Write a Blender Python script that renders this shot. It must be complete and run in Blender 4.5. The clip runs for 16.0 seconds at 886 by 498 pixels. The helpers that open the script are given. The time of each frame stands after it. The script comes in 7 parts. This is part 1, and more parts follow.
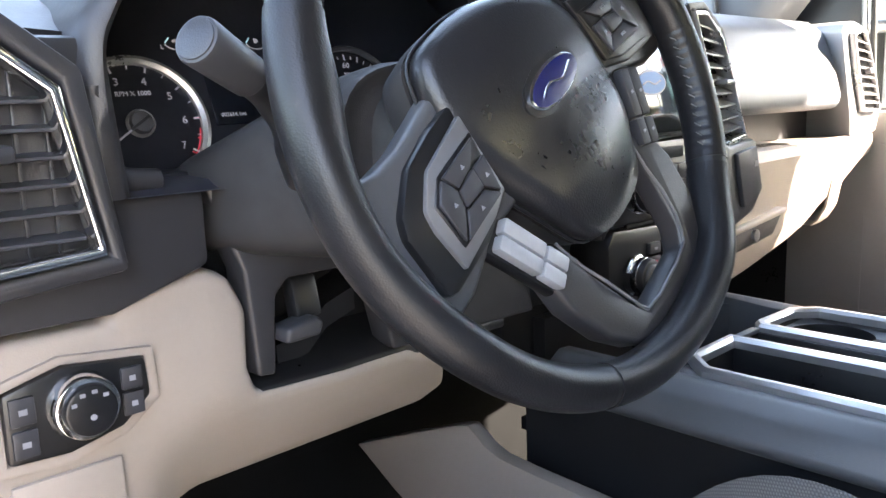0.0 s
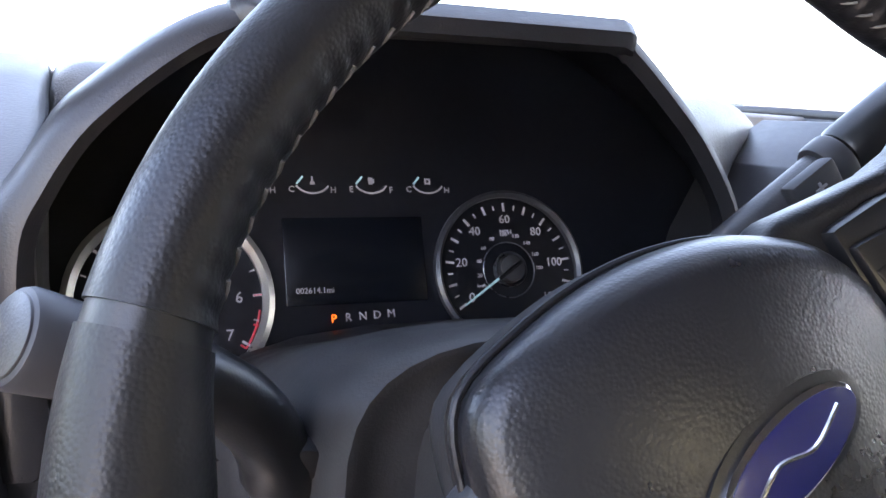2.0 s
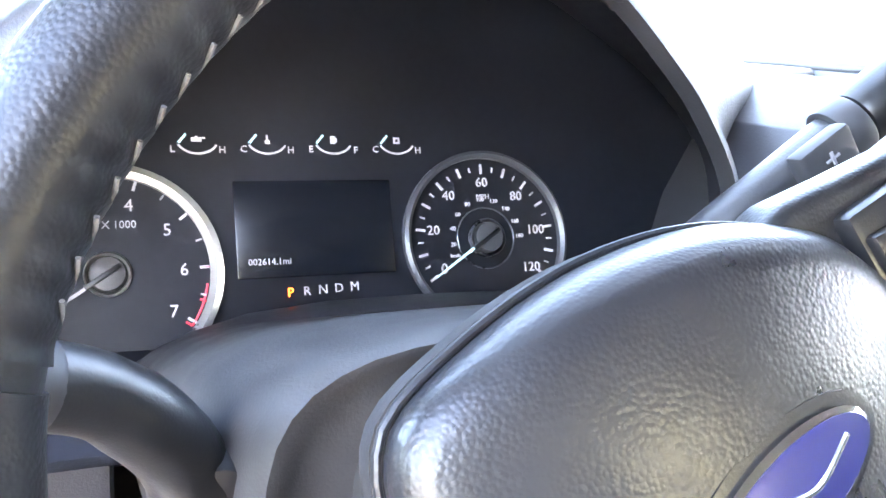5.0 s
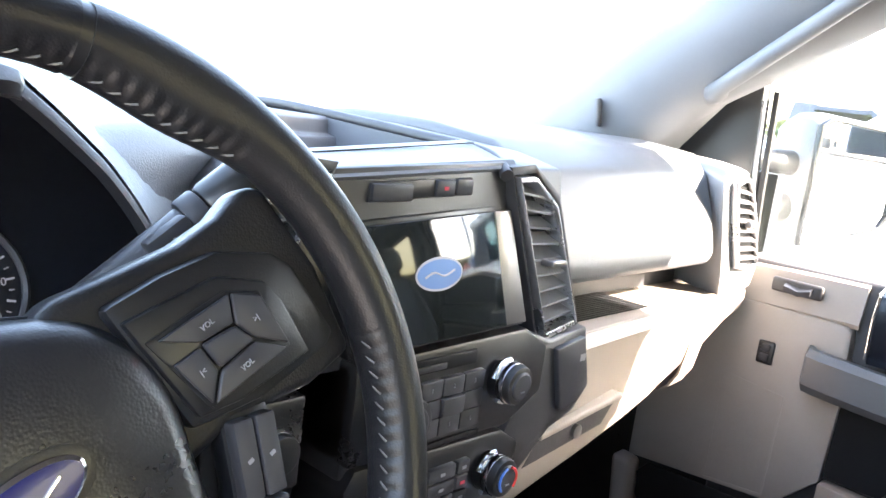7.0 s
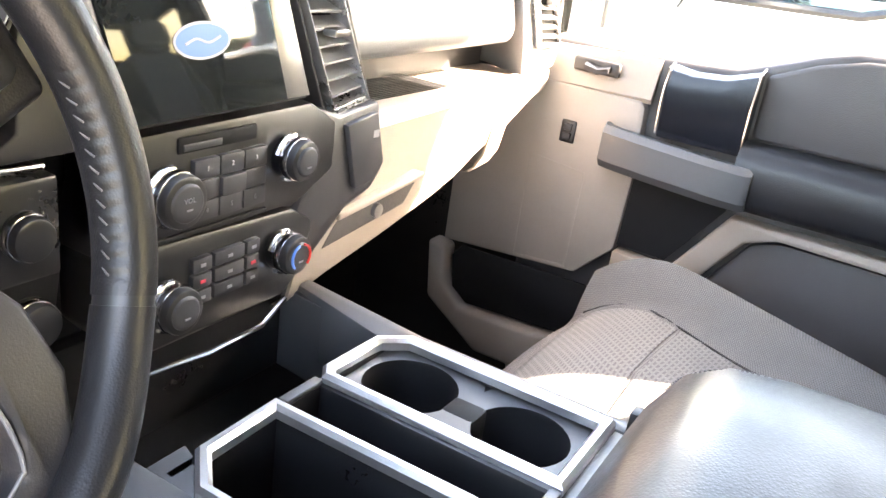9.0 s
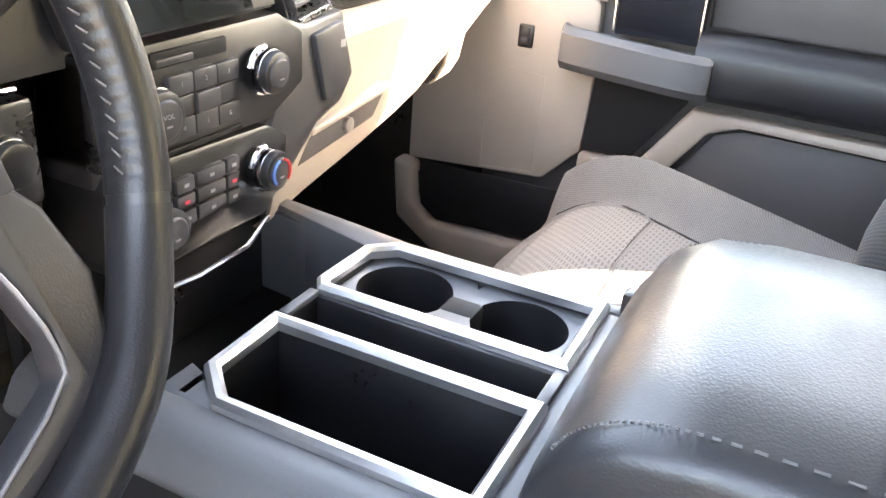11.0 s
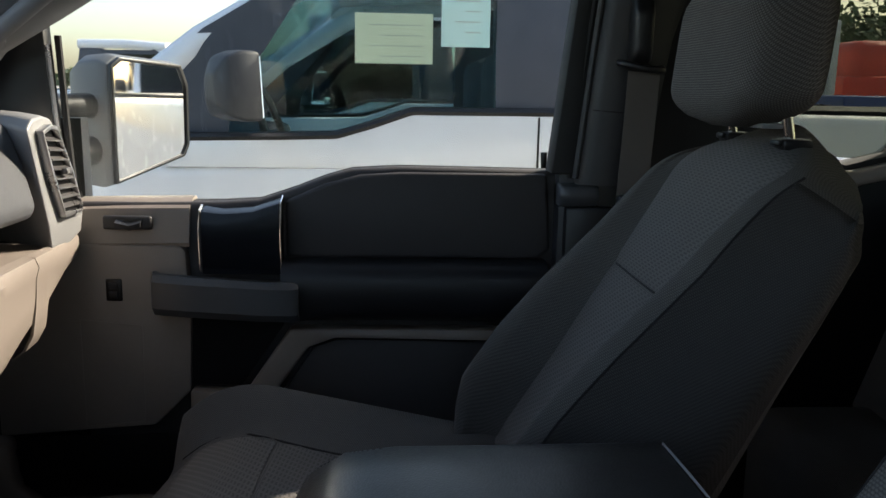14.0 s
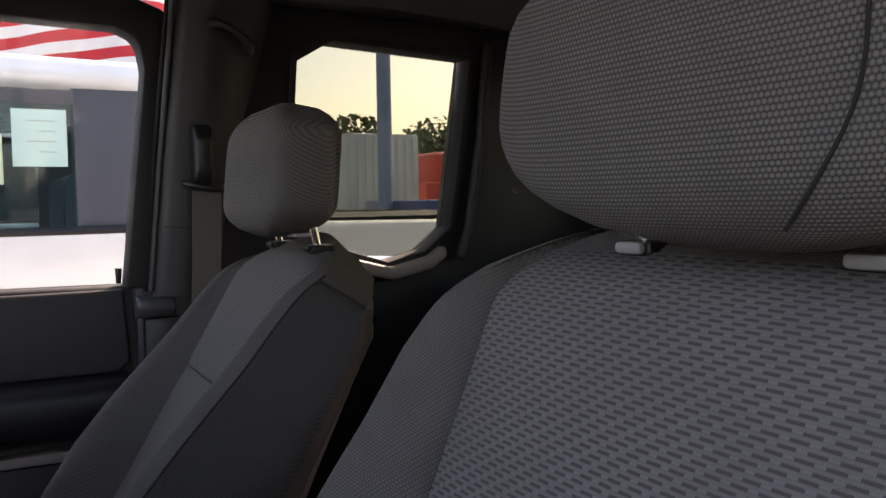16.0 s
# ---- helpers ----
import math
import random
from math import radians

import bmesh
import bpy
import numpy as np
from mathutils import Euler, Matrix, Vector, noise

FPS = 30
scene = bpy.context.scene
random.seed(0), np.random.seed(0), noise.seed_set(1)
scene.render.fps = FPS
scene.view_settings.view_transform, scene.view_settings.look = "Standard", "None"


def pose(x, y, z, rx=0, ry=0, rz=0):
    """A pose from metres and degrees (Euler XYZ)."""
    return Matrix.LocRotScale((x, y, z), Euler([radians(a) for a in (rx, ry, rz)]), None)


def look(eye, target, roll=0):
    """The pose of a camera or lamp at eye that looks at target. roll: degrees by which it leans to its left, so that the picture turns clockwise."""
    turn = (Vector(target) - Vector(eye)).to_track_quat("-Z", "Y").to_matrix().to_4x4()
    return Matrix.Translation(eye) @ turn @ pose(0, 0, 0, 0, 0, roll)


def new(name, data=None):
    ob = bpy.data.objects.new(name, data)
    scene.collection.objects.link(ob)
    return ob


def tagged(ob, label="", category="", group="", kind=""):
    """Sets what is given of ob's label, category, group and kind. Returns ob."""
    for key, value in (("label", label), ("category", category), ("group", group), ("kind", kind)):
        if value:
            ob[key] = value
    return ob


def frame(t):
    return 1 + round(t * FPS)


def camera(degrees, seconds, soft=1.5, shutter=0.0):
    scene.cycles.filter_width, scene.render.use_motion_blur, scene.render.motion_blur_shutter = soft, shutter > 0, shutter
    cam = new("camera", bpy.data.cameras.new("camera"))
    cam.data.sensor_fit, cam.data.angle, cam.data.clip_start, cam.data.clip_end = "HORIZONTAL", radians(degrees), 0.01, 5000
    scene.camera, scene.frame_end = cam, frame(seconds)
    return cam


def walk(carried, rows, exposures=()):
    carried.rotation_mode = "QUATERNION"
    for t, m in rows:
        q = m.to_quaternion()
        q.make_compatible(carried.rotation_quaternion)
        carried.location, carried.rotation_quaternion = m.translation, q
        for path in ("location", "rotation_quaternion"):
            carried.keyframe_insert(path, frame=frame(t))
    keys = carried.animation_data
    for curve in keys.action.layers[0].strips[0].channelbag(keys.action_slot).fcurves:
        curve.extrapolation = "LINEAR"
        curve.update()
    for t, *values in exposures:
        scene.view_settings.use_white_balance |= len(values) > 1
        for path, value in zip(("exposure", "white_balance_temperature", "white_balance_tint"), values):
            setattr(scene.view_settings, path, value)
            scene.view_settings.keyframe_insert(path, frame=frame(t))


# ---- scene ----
cam = camera(56.5, 16.0)
PATH = [
    (0, (-0.388, -0.378, 0.855), (0.955, 1.061, 0.501), -2.0),
    (0.5, (-0.367, -0.365, 0.879), (0.933, 1.123, 0.569), -1.0),
    (1, (-0.311, -0.303, 0.922), (0.861, 1.295, 0.655), 1.4),
    (1.5, (-0.225, -0.241, 0.954), (0.738, 1.489, 0.674), 3.0),
    (2, (-0.163, -0.205, 0.953), (0.654, 1.593, 0.637), 3.3),
    (2.5, (-0.128, -0.178, 0.953), (0.639, 1.632, 0.582), 3.3),
    (3, (-0.109, -0.162, 0.948), (0.625, 1.658, 0.561), 3.1),
    (3.2, (-0.11, -0.158, 0.952), (0.634, 1.652, 0.545), 3.3),
    (5.3, (-0.13, -0.177, 0.961), (0.708, 1.584, 0.519), 3.8),
    (5.5, (-0.121, -0.191, 0.969), (0.747, 1.559, 0.539), 3.8),
    (6, (-0.102, -0.229, 0.992), (0.964, 1.412, 0.581), 4.7),
    (6.5, (-0.094, -0.274, 1.012), (1.203, 1.202, 0.635), 6.5),
    (7, (-0.076, -0.301, 1.02), (1.401, 0.995, 0.649), 7.5),
    (7.5, (-0.065, -0.328, 1.03), (1.538, 0.804, 0.642), 7.0),
    (8, (-0.054, -0.333, 1.031), (1.608, 0.689, 0.592), 6.8),
    (8.5, (-0.045, -0.335, 1.011), (1.614, 0.615, 0.425), 7.5),
    (9, (-0.033, -0.34, 0.986), (1.601, 0.535, 0.234), 8.2),
    (9.5, (-0.02, -0.339, 0.969), (1.568, 0.445, 0.038), 9.5),
    (9.7, (-0.019, -0.348, 0.956), (1.549, 0.415, -0.022), 9.3),
    (11.8, (-0.076, -0.302, 0.968), (1.672, 0.287, 0.194), 1.3),
    (12, (-0.074, -0.299, 0.974), (1.722, 0.197, 0.247), 1.0),
    (12.5, (-0.042, -0.288, 0.965), (1.831, -0.053, 0.305), 1.2),
    (13, (-0.048, -0.308, 0.978), (1.859, -0.121, 0.406), 0.8),
    (13.5, (-0.086, -0.31, 1.003), (1.861, -0.192, 0.561), 0.6),
    (14, (-0.117, -0.321, 1.011), (1.844, -0.438, 0.636), 1.0),
    (14.5, (-0.143, -0.343, 1.015), (1.786, -0.748, 0.676), 1.1),
    (15, (-0.205, -0.346, 1.014), (1.657, -1.01, 0.708), 0.4),
    (15.5, (-0.251, -0.352, 1.015), (1.54, -1.21, 0.782), -0.2),
    (16, (-0.275, -0.36, 1.022), (1.464, -1.34, 0.907), -0.9),
]
EXPOSURES = [(0, 4.4, 7200, 15), (0.5, 4.6, 7200, 17), (1.0, 4.4, 7200, 20), (1.5, 3.95, 7200, 23), (2.0, 4.15, 7200, 23), (2.5, 5.0, 7200, 18), (3.2, 5.45, 7200, 17), (5.3, 6.35, 7000, 17), (6, 6.25, 7000, 15), (6.5, 5.3, 7000, 15), (7, 4.7, 7000, 15), (8, 3.5, 7100, 15), (8.5, 4.05, 7300, 14), (9, 5.55, 8300, 18), (9.7, 5.75, 8500, 18), (11.8, 5.45, 8300, 17), (12.2, 4.5, 8100, 16), (12.5, 3.7, 8100, 16), (13.2, 2.35, 7800, 14), (13.7, 1.75, 7100, 11), (14, 1.3, 7100, 11), (14.5, 1.1, 7200, 16), (15, 1.75, 7900, 18), (15.5, 1.85, 8100, 24), (16, 2.0, 8100, 28)]
walk(cam, [(t, look(e, g, r)) for t, e, g, r in PATH], EXPOSURES)


# ---- world, sun ----
X0 = 0.452          # the cab's middle line
GROUND = -0.62
world = bpy.data.worlds.new("sky")
scene.world = world
world.use_nodes = True
wn = world.node_tree.nodes
sky = wn.new("ShaderNodeTexSky")
sky.sky_type = "NISHITA"
sky.sun_disc = False
SUN_DIR = Vector((0.402, -0.725, 0.559)).normalized()
sky.sun_elevation = math.asin(SUN_DIR.z)
sky.sun_rotation = math.atan2(SUN_DIR.x, SUN_DIR.y)
sky.dust_density = 2.5
wn["Background"].inputs["Strength"].default_value = 0.15
world.node_tree.links.new(sky.outputs["Color"], wn["Background"].inputs["Color"])
sun_data = bpy.data.lights.new("sun", "SUN")
sun_data.energy, sun_data.angle, sun_data.color = 3.2, radians(0.6), (1.0, 0.95, 0.86)
sun = new("sun", sun_data)
sun.matrix_world = look(SUN_DIR * 20, (0, 0, 0))


# ---- materials ----
def mat(name, col, rough=0.5, metal=0.0, var=0.12, vscale=12.0, bump=0.0, bscale=400.0, tex="noise", coat=0.0,
        rvar=0.1, bdist=0.0006, tint=None, spec=0.5):
    m = bpy.data.materials.new(name)
    m.use_nodes = True
    nt = m.node_tree
    n, l = nt.nodes, nt.links
    p = n["Principled BSDF"]
    p.inputs["Metallic"].default_value = metal
    p.inputs["Coat Weight"].default_value = coat
    p.inputs["Specular IOR Level"].default_value = spec
    co = n.new("ShaderNodeTexCoord")
    big = n.new("ShaderNodeTexNoise")
    big.inputs["Scale"].default_value = vscale
    big.inputs["Detail"].default_value = 6
    l.new(co.outputs["Object"], big.inputs["Vector"])
    fine = n.new("ShaderNodeTexNoise")
    fine.inputs["Scale"].default_value = vscale * 18
    fine.inputs["Detail"].default_value = 3
    l.new(co.outputs["Object"], fine.inputs["Vector"])
    add = n.new("ShaderNodeMath")
    add.operation = "MULTIPLY_ADD"
    add.inputs[1].default_value = 0.35
    l.new(fine.outputs["Fac"], add.inputs[0])
    l.new(big.outputs["Fac"], add.inputs[2])
    ramp = n.new("ShaderNodeMapRange")
    ramp.inputs["From Min"].default_value, ramp.inputs["From Max"].default_value = 0.42, 0.92
    l.new(add.outputs[0], ramp.inputs["Value"])
    mix = n.new("ShaderNodeMix")
    mix.data_type = "RGBA"
    c2 = tint or tuple(min(1, c * (1 + var)) for c in col)
    mix.inputs[6].default_value = (*[c * (1 - var) for c in col], 1)
    mix.inputs[7].default_value = (*c2, 1)
    l.new(ramp.outputs[0], mix.inputs[0])
    l.new(mix.outputs[2], p.inputs["Base Color"])
    rr = n.new("ShaderNodeMapRange")
    rr.inputs["To Min"].default_value, rr.inputs["To Max"].default_value = max(0.02, rough - rvar), min(1, rough + rvar)
    l.new(ramp.outputs[0], rr.inputs["Value"])
    l.new(rr.outputs[0], p.inputs["Roughness"])
    if bump:
        if tex == "leather":
            t = n.new("ShaderNodeTexVoronoi")
            t.feature = "SMOOTH_F1"
            t.inputs["Smoothness"].default_value = 0.35
            flat = n.new("ShaderNodeMapRange")
            flat.inputs["From Max"].default_value = 0.75
            flat.inputs["To Min"].default_value, flat.inputs["To Max"].default_value = 1.0, 0.0
            l.new(t.outputs["Distance"], flat.inputs["Value"])
            out = flat.outputs[0]
        else:
            t = n.new("ShaderNodeTexNoise")
            t.inputs["Detail"].default_value = 2
            out = t.outputs["Fac"]
        t.inputs["Scale"].default_value = bscale
        l.new(co.outputs["Object"], t.inputs["Vector"])
        b = n.new("ShaderNodeBump")
        b.inputs["Strength"].default_value = bump
        b.inputs["Distance"].default_value = bdist
        l.new(out, b.inputs["Height"])
        l.new(b.outputs["Normal"], p.inputs["Normal"])
    return m


def glow(name, col, strength):
    m = bpy.data.materials.new(name)
    m.use_nodes = True
    p = m.node_tree.nodes["Principled BSDF"]
    p.inputs["Base Color"].default_value = (*col, 1)
    p.inputs["Emission Color"].default_value = (*col, 1)
    p.inputs["Emission Strength"].default_value = strength
    return m


def glass(name, col=(1, 1, 1), rough=0.0, haze=0.0):
    m = bpy.data.materials.new(name)
    m.use_nodes = True
    nt = m.node_tree
    n, l = nt.nodes, nt.links
    n.remove(n["Principled BSDF"])
    tr = n.new("ShaderNodeBsdfTransparent")
    tr.inputs["Color"].default_value = (*col, 1)
    gl = n.new("ShaderNodeBsdfGlossy")
    gl.inputs["Roughness"].default_value = rough
    lw = n.new("ShaderNodeLayerWeight")
    pw = n.new("ShaderNodeMath")
    pw.operation = "POWER"
    pw.inputs[1].default_value = 5.0
    l.new(lw.outputs["Facing"], pw.inputs[0])
    fr = n.new("ShaderNodeMath")
    fr.operation = "MULTIPLY_ADD"
    fr.inputs[1].default_value, fr.inputs[2].default_value = 0.6, 0.03
    l.new(pw.outputs[0], fr.inputs[0])
    mx = n.new("ShaderNodeMixShader")
    l.new(fr.outputs[0], mx.inputs[0])
    l.new(tr.outputs[0], mx.inputs[1])
    l.new(gl.outputs[0], mx.inputs[2])
    out = mx.outputs[0]
    if haze:
        # a thin uneven film that scatters daylight, added to make the glare haze
        film = n.new("ShaderNodeBsdfTranslucent")
        film.inputs["Color"].default_value = (0.85, 0.84, 0.80, 1)
        spots = n.new("ShaderNodeTexNoise")
        spots.inputs["Scale"].default_value = 9.0
        spots.inputs["Detail"].default_value = 6.0
        amount = n.new("ShaderNodeMath")
        amount.operation = "MULTIPLY"
        amount.inputs[1].default_value = haze * 2
        l.new(spots.outputs["Fac"], amount.inputs[0])
        dm = n.new("ShaderNodeMixShader")
        l.new(amount.outputs[0], dm.inputs[0])
        l.new(out, dm.inputs[1])
        l.new(film.outputs[0], dm.inputs[2])
        out = dm.outputs[0]
    l.new(out, n["Material Output"].inputs["Surface"])
    return m


DARK = mat("dark grey grained plastic", (0.025, 0.0245, 0.027), 0.42, var=0.12, bump=0.25, bscale=900, spec=0.5)
PAD = mat("grey soft dash pad", (0.096, 0.099, 0.107), 0.44, var=0.08, bump=0.3, bscale=700, tex="leather")
BLACK = mat("black plastic", (0.009, 0.009, 0.010), 0.36, var=0.2, bump=0.12, bscale=900, spec=0.5)
# black plastic, and the shade inside hollows drawn as black surfaces
DEEP = mat("black plastic and hollow shade", (0.008, 0.008, 0.009), 0.6, var=0.2, spec=0.15)
GLOSS = mat("gloss black trim", (0.005, 0.006, 0.009), 0.22, var=0.2, spec=0.3, rvar=0.04)
BEIGE = mat("beige grained plastic", (0.265, 0.222, 0.19), 0.55, var=0.07, bump=0.22, bscale=900)
TAUPE = mat("taupe vinyl door insert", (0.040, 0.036, 0.036), 0.55, var=0.08, bump=0.3, bscale=700, tex="leather")
LEATHER = mat("black grained leather", (0.010, 0.0098, 0.011), 0.37, var=0.15, bump=0.22, bscale=800, tex="leather", bdist=0.0004, spec=0.36)
PADLEATHER = mat("black coarse grained vinyl", (0.013, 0.013, 0.015), 0.33, var=0.15, bump=0.18, bscale=700, tex="leather", bdist=0.0005, spec=0.5)
SILVER = mat("satin silver plastic", (0.42, 0.42, 0.43), 0.3, metal=0.85, var=0.08)
CHROME = mat("chrome", (0.82, 0.82, 0.83), 0.16, metal=1.0, var=0.03, rvar=0.03)
STEEL = mat("brushed dark metal trim", (0.20, 0.19, 0.185), 0.32, metal=0.7, var=0.1)
WHITEINK = glow("white dial printing", (0.26, 0.26, 0.29), 0.022)
REDINK = glow("red dial printing", (0.4, 0.03, 0.05), 0.03)
ORANGE = glow("lit orange letter", (1.0, 0.16, 0.02), 0.14)
CYAN = glow("pale blue needle", (0.22, 0.40, 0.45), 0.04)
LENS = mat("dark gauge face", (0.019, 0.020, 0.027), 0.35, var=0.3, rvar=0.05)
THREAD = mat("grey stitching", (0.10, 0.097, 0.095), 0.8, var=0.2)
BLUE = mat("blue badge enamel", (0.007, 0.009, 0.07), 0.32, var=0.1, coat=0.15, rvar=0.03)
CARPET = mat("black carpet", (0.007, 0.007, 0.007), 0.95, var=0.3, spec=0.1, bump=0.8, bscale=900)
LINER = mat("grey headliner cloth", (0.075, 0.072, 0.07), 0.9, var=0.08, bump=0.4, bscale=900)
GLASS = glass("clear window glass", (0.93, 0.96, 0.95))
TINT = glass("tinted window glass", (0.45, 0.47, 0.42))
ASPHALT = mat("pale lot concrete", (0.27, 0.25, 0.225), 0.9, var=0.2, vscale=0.6, bump=0.4, bscale=30, bdist=0.01)
WHITEPAINT = mat("white car paint", (0.78, 0.79, 0.80), 0.25, var=0.02, coat=0.8, rvar=0.05)
GREYPAINT = mat("grey car paint", (0.30, 0.31, 0.33), 0.3, var=0.05, coat=0.6)
RUBBER = mat("black rubber", (0.015, 0.015, 0.015), 0.7)
LEAF = mat("tree leaves", (0.13, 0.15, 0.075), 0.7, var=0.5, vscale=1.2)
BARK = mat("tree bark", (0.12, 0.09, 0.07), 0.9, var=0.3)


BUTTON = mat("soft black button plastic", (0.034, 0.034, 0.038), 0.45, var=0.1, spec=0.35)
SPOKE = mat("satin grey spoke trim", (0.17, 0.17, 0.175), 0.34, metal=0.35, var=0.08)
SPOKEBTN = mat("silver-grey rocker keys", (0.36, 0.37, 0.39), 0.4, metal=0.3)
CHROMEDARK = mat("dark chrome", (0.35, 0.35, 0.37), 0.15, metal=1.0)
INK = mat("pale button printing", (0.22, 0.22, 0.24), 0.6)
HOT = mat("red printing", (0.55, 0.03, 0.03), 0.5)
COLD = mat("blue printing", (0.05, 0.16, 0.5), 0.5)
SCREEN = mat("dark glossy screen", (0.012, 0.014, 0.014), 0.06, var=0.2, rvar=0.03)
SCREENBLUE = glow("blue on the screen", (0.05, 0.13, 0.30), 0.02)
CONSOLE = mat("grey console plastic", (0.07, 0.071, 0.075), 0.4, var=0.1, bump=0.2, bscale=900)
LIDLEATHER = mat("black armrest vinyl", (0.020, 0.0195, 0.0205), 0.38, var=0.1, bump=0.2, bscale=450, tex="leather")
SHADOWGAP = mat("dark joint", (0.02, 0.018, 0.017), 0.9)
BLACKVINYL = mat("black soft vinyl", (0.011, 0.011, 0.013), 0.42, var=0.15, bump=0.3, bscale=700, tex="leather")
WEBBING = mat("brown-grey belt webbing", (0.10, 0.085, 0.075), 0.7, var=0.1, bump=0.5, bscale=900)
SILVERGREY = mat("pale grey plastic", (0.32, 0.32, 0.33), 0.4)
GREYCAP = mat("grey mirror plastic", (0.15, 0.15, 0.15), 0.45, var=0.08)
MIRROR = mat("mirror silver", (0.9, 0.9, 0.9), 0.015, metal=1.0, var=0.0, rvar=0.01)
PILLARGREY = mat("grey cab pillar", (0.07, 0.07, 0.078), 0.4)
CARGLASS = glass("blue-green car glass", (0.55, 0.68, 0.70))
GREYTRIM = mat("blue-grey cab trim", (0.05, 0.058, 0.072), 0.7)
TAIL = mat("red lamp plastic", (0.35, 0.02, 0.02), 0.2)
STICKERY = mat("pale green paper", (0.52, 0.60, 0.42), 0.8, var=0.05)
STICKERG = mat("pale mint paper", (0.50, 0.72, 0.66), 0.8, var=0.05)
PAPERINK = mat("grey print", (0.36, 0.42, 0.34), 0.8)
REDPAINT = mat("red machine paint", (0.55, 0.05, 0.03), 0.45)
BLUEPAINT = mat("dark blue paint", (0.03, 0.05, 0.16), 0.4)
BOXPAINT = mat("pale container paint", (0.50, 0.50, 0.49), 0.6, var=0.1, vscale=2)
POLEBLUE = mat("blue-grey pole paint", (0.16, 0.21, 0.34), 0.5)
PALEWOOD = mat("tan pole", (0.42, 0.30, 0.20), 0.6)
SATIN = mat("satin chrome", (0.62, 0.62, 0.63), 0.34, metal=0.95, var=0.01, rvar=0.02)
SHROUD = mat("dusty black column plastic", (0.036, 0.035, 0.036), 0.50, var=0.25, vscale=60, spec=0.2, bump=0.2, bscale=900)
MIRRORCAP = mat("dark grey mirror shell", (0.04, 0.04, 0.042), 0.5)
FARGLASS = glass("dark car glass", (0.16, 0.21, 0.20))
FLAGRED = mat("red flag cloth", (0.55, 0.03, 0.04), 0.8)
FLAGWHITE = mat("white flag cloth", (0.75, 0.74, 0.72), 0.8)


def weave(name, kind, dark, light, sx, sz, rough=0.95, lean=0.85):
    """Woven seat cloth: staggered dark dashes on grey, or a fine basket weave."""
    m = mat(name, light, rough, var=0.08, vscale=25, spec=0.2)
    nt = m.node_tree
    n, l = nt.nodes, nt.links
    p = n["Principled BSDF"]
    co = n.new("ShaderNodeTexCoord")
    sep = n.new("ShaderNodeSeparateXYZ")
    l.new(co.outputs["Object"], sep.inputs[0])

    def op(o, a, b=None, c=None):
        k = n.new("ShaderNodeMath")
        k.operation = o
        for i, v in enumerate((a, b, c)):
            if v is None:
                continue
            if isinstance(v, (int, float)):
                k.inputs[i].default_value = v
            else:
                l.new(v, k.inputs[i])
        return k.outputs[0]
    along = op("SUBTRACT", sep.outputs[2], op("MULTIPLY", sep.outputs[1], lean))
    across = op("MULTIPLY_ADD", sep.outputs[1], 0.55 if kind == "fine" else 0.0, sep.outputs[0])
    u, v = op("DIVIDE", across, sx), op("DIVIDE", along, sz)
    row = op("FLOOR", v)
    shift = op("MULTIPLY", op("MODULO", op("ABSOLUTE", row), 2.0 if kind == "fine" else 3.0), 0.5 if kind == "fine" else 0.3333)
    fu, fv = op("FRACT", op("ADD", u, shift)), op("FRACT", v)
    if kind == "fine":
        du, dv = op("SUBTRACT", fu, 0.5), op("SUBTRACT", fv, 0.5)
        r = op("SQRT", op("ADD", op("MULTIPLY", du, du), op("MULTIPLY", dv, dv)))
        fac = op("SMOOTH_MIN", op("MULTIPLY", op("SUBTRACT", 0.62, r), 2.4), 1.0, 0.1)
    else:
        dash = op("MULTIPLY", op("GREATER_THAN", fu, 0.36), op("MULTIPLY", op("GREATER_THAN", fv, 0.40), op("LESS_THAN", fv, 0.86)))
        rib = op("MULTIPLY_ADD", op("SINE", op("MULTIPLY", u, 60.0)), 0.07, 0.72)
        cord = op("MULTIPLY", op("SINE", op("MULTIPLY", v, 12.566)), 0.08)
        knot = op("MULTIPLY", op("LESS_THAN", fu, 0.36), op("MULTIPLY", op("GREATER_THAN", fv, 0.50), 0.16))
        fac = op("MULTIPLY", op("SUBTRACT", 1.0, dash), op("ADD", op("ADD", rib, cord), knot))
    mix = n.new("ShaderNodeMix")
    mix.data_type = "RGBA"
    mix.inputs[6].default_value = (*dark, 1)
    old = p.inputs["Base Color"].links[0].from_socket
    l.new(old, mix.inputs[7])
    l.new(fac, mix.inputs[0])
    l.new(mix.outputs[2], p.inputs["Base Color"])
    b = n.new("ShaderNodeBump")
    b.inputs["Strength"].default_value = 0.6
    b.inputs["Distance"].default_value = 0.0008
    l.new(fac, b.inputs["Height"])
    l.new(b.outputs["Normal"], p.inputs["Normal"])
    return m


CLOTH = weave("grey basket weave cloth", "fine", (0.085, 0.078, 0.073), (0.174, 0.161, 0.150), 0.0030, 0.0027)
CLOTHHEAD = weave("brown-grey basket weave cloth", "fine", (0.050, 0.045, 0.042), (0.185, 0.170, 0.158), 0.0031, 0.0028, lean=-0.6)
# darker side cloth; part of the seats' side shade is in its colour
SIDECLOTH = weave("charcoal side cloth with shade put in", "fine", (0.040, 0.036, 0.034), (0.085, 0.079, 0.074), 0.0030, 0.0027)
FAINT = weave("grey cloth with faint dashes", "dash", (0.110, 0.101, 0.095), (0.172, 0.160, 0.150), 0.0150, 0.0049)
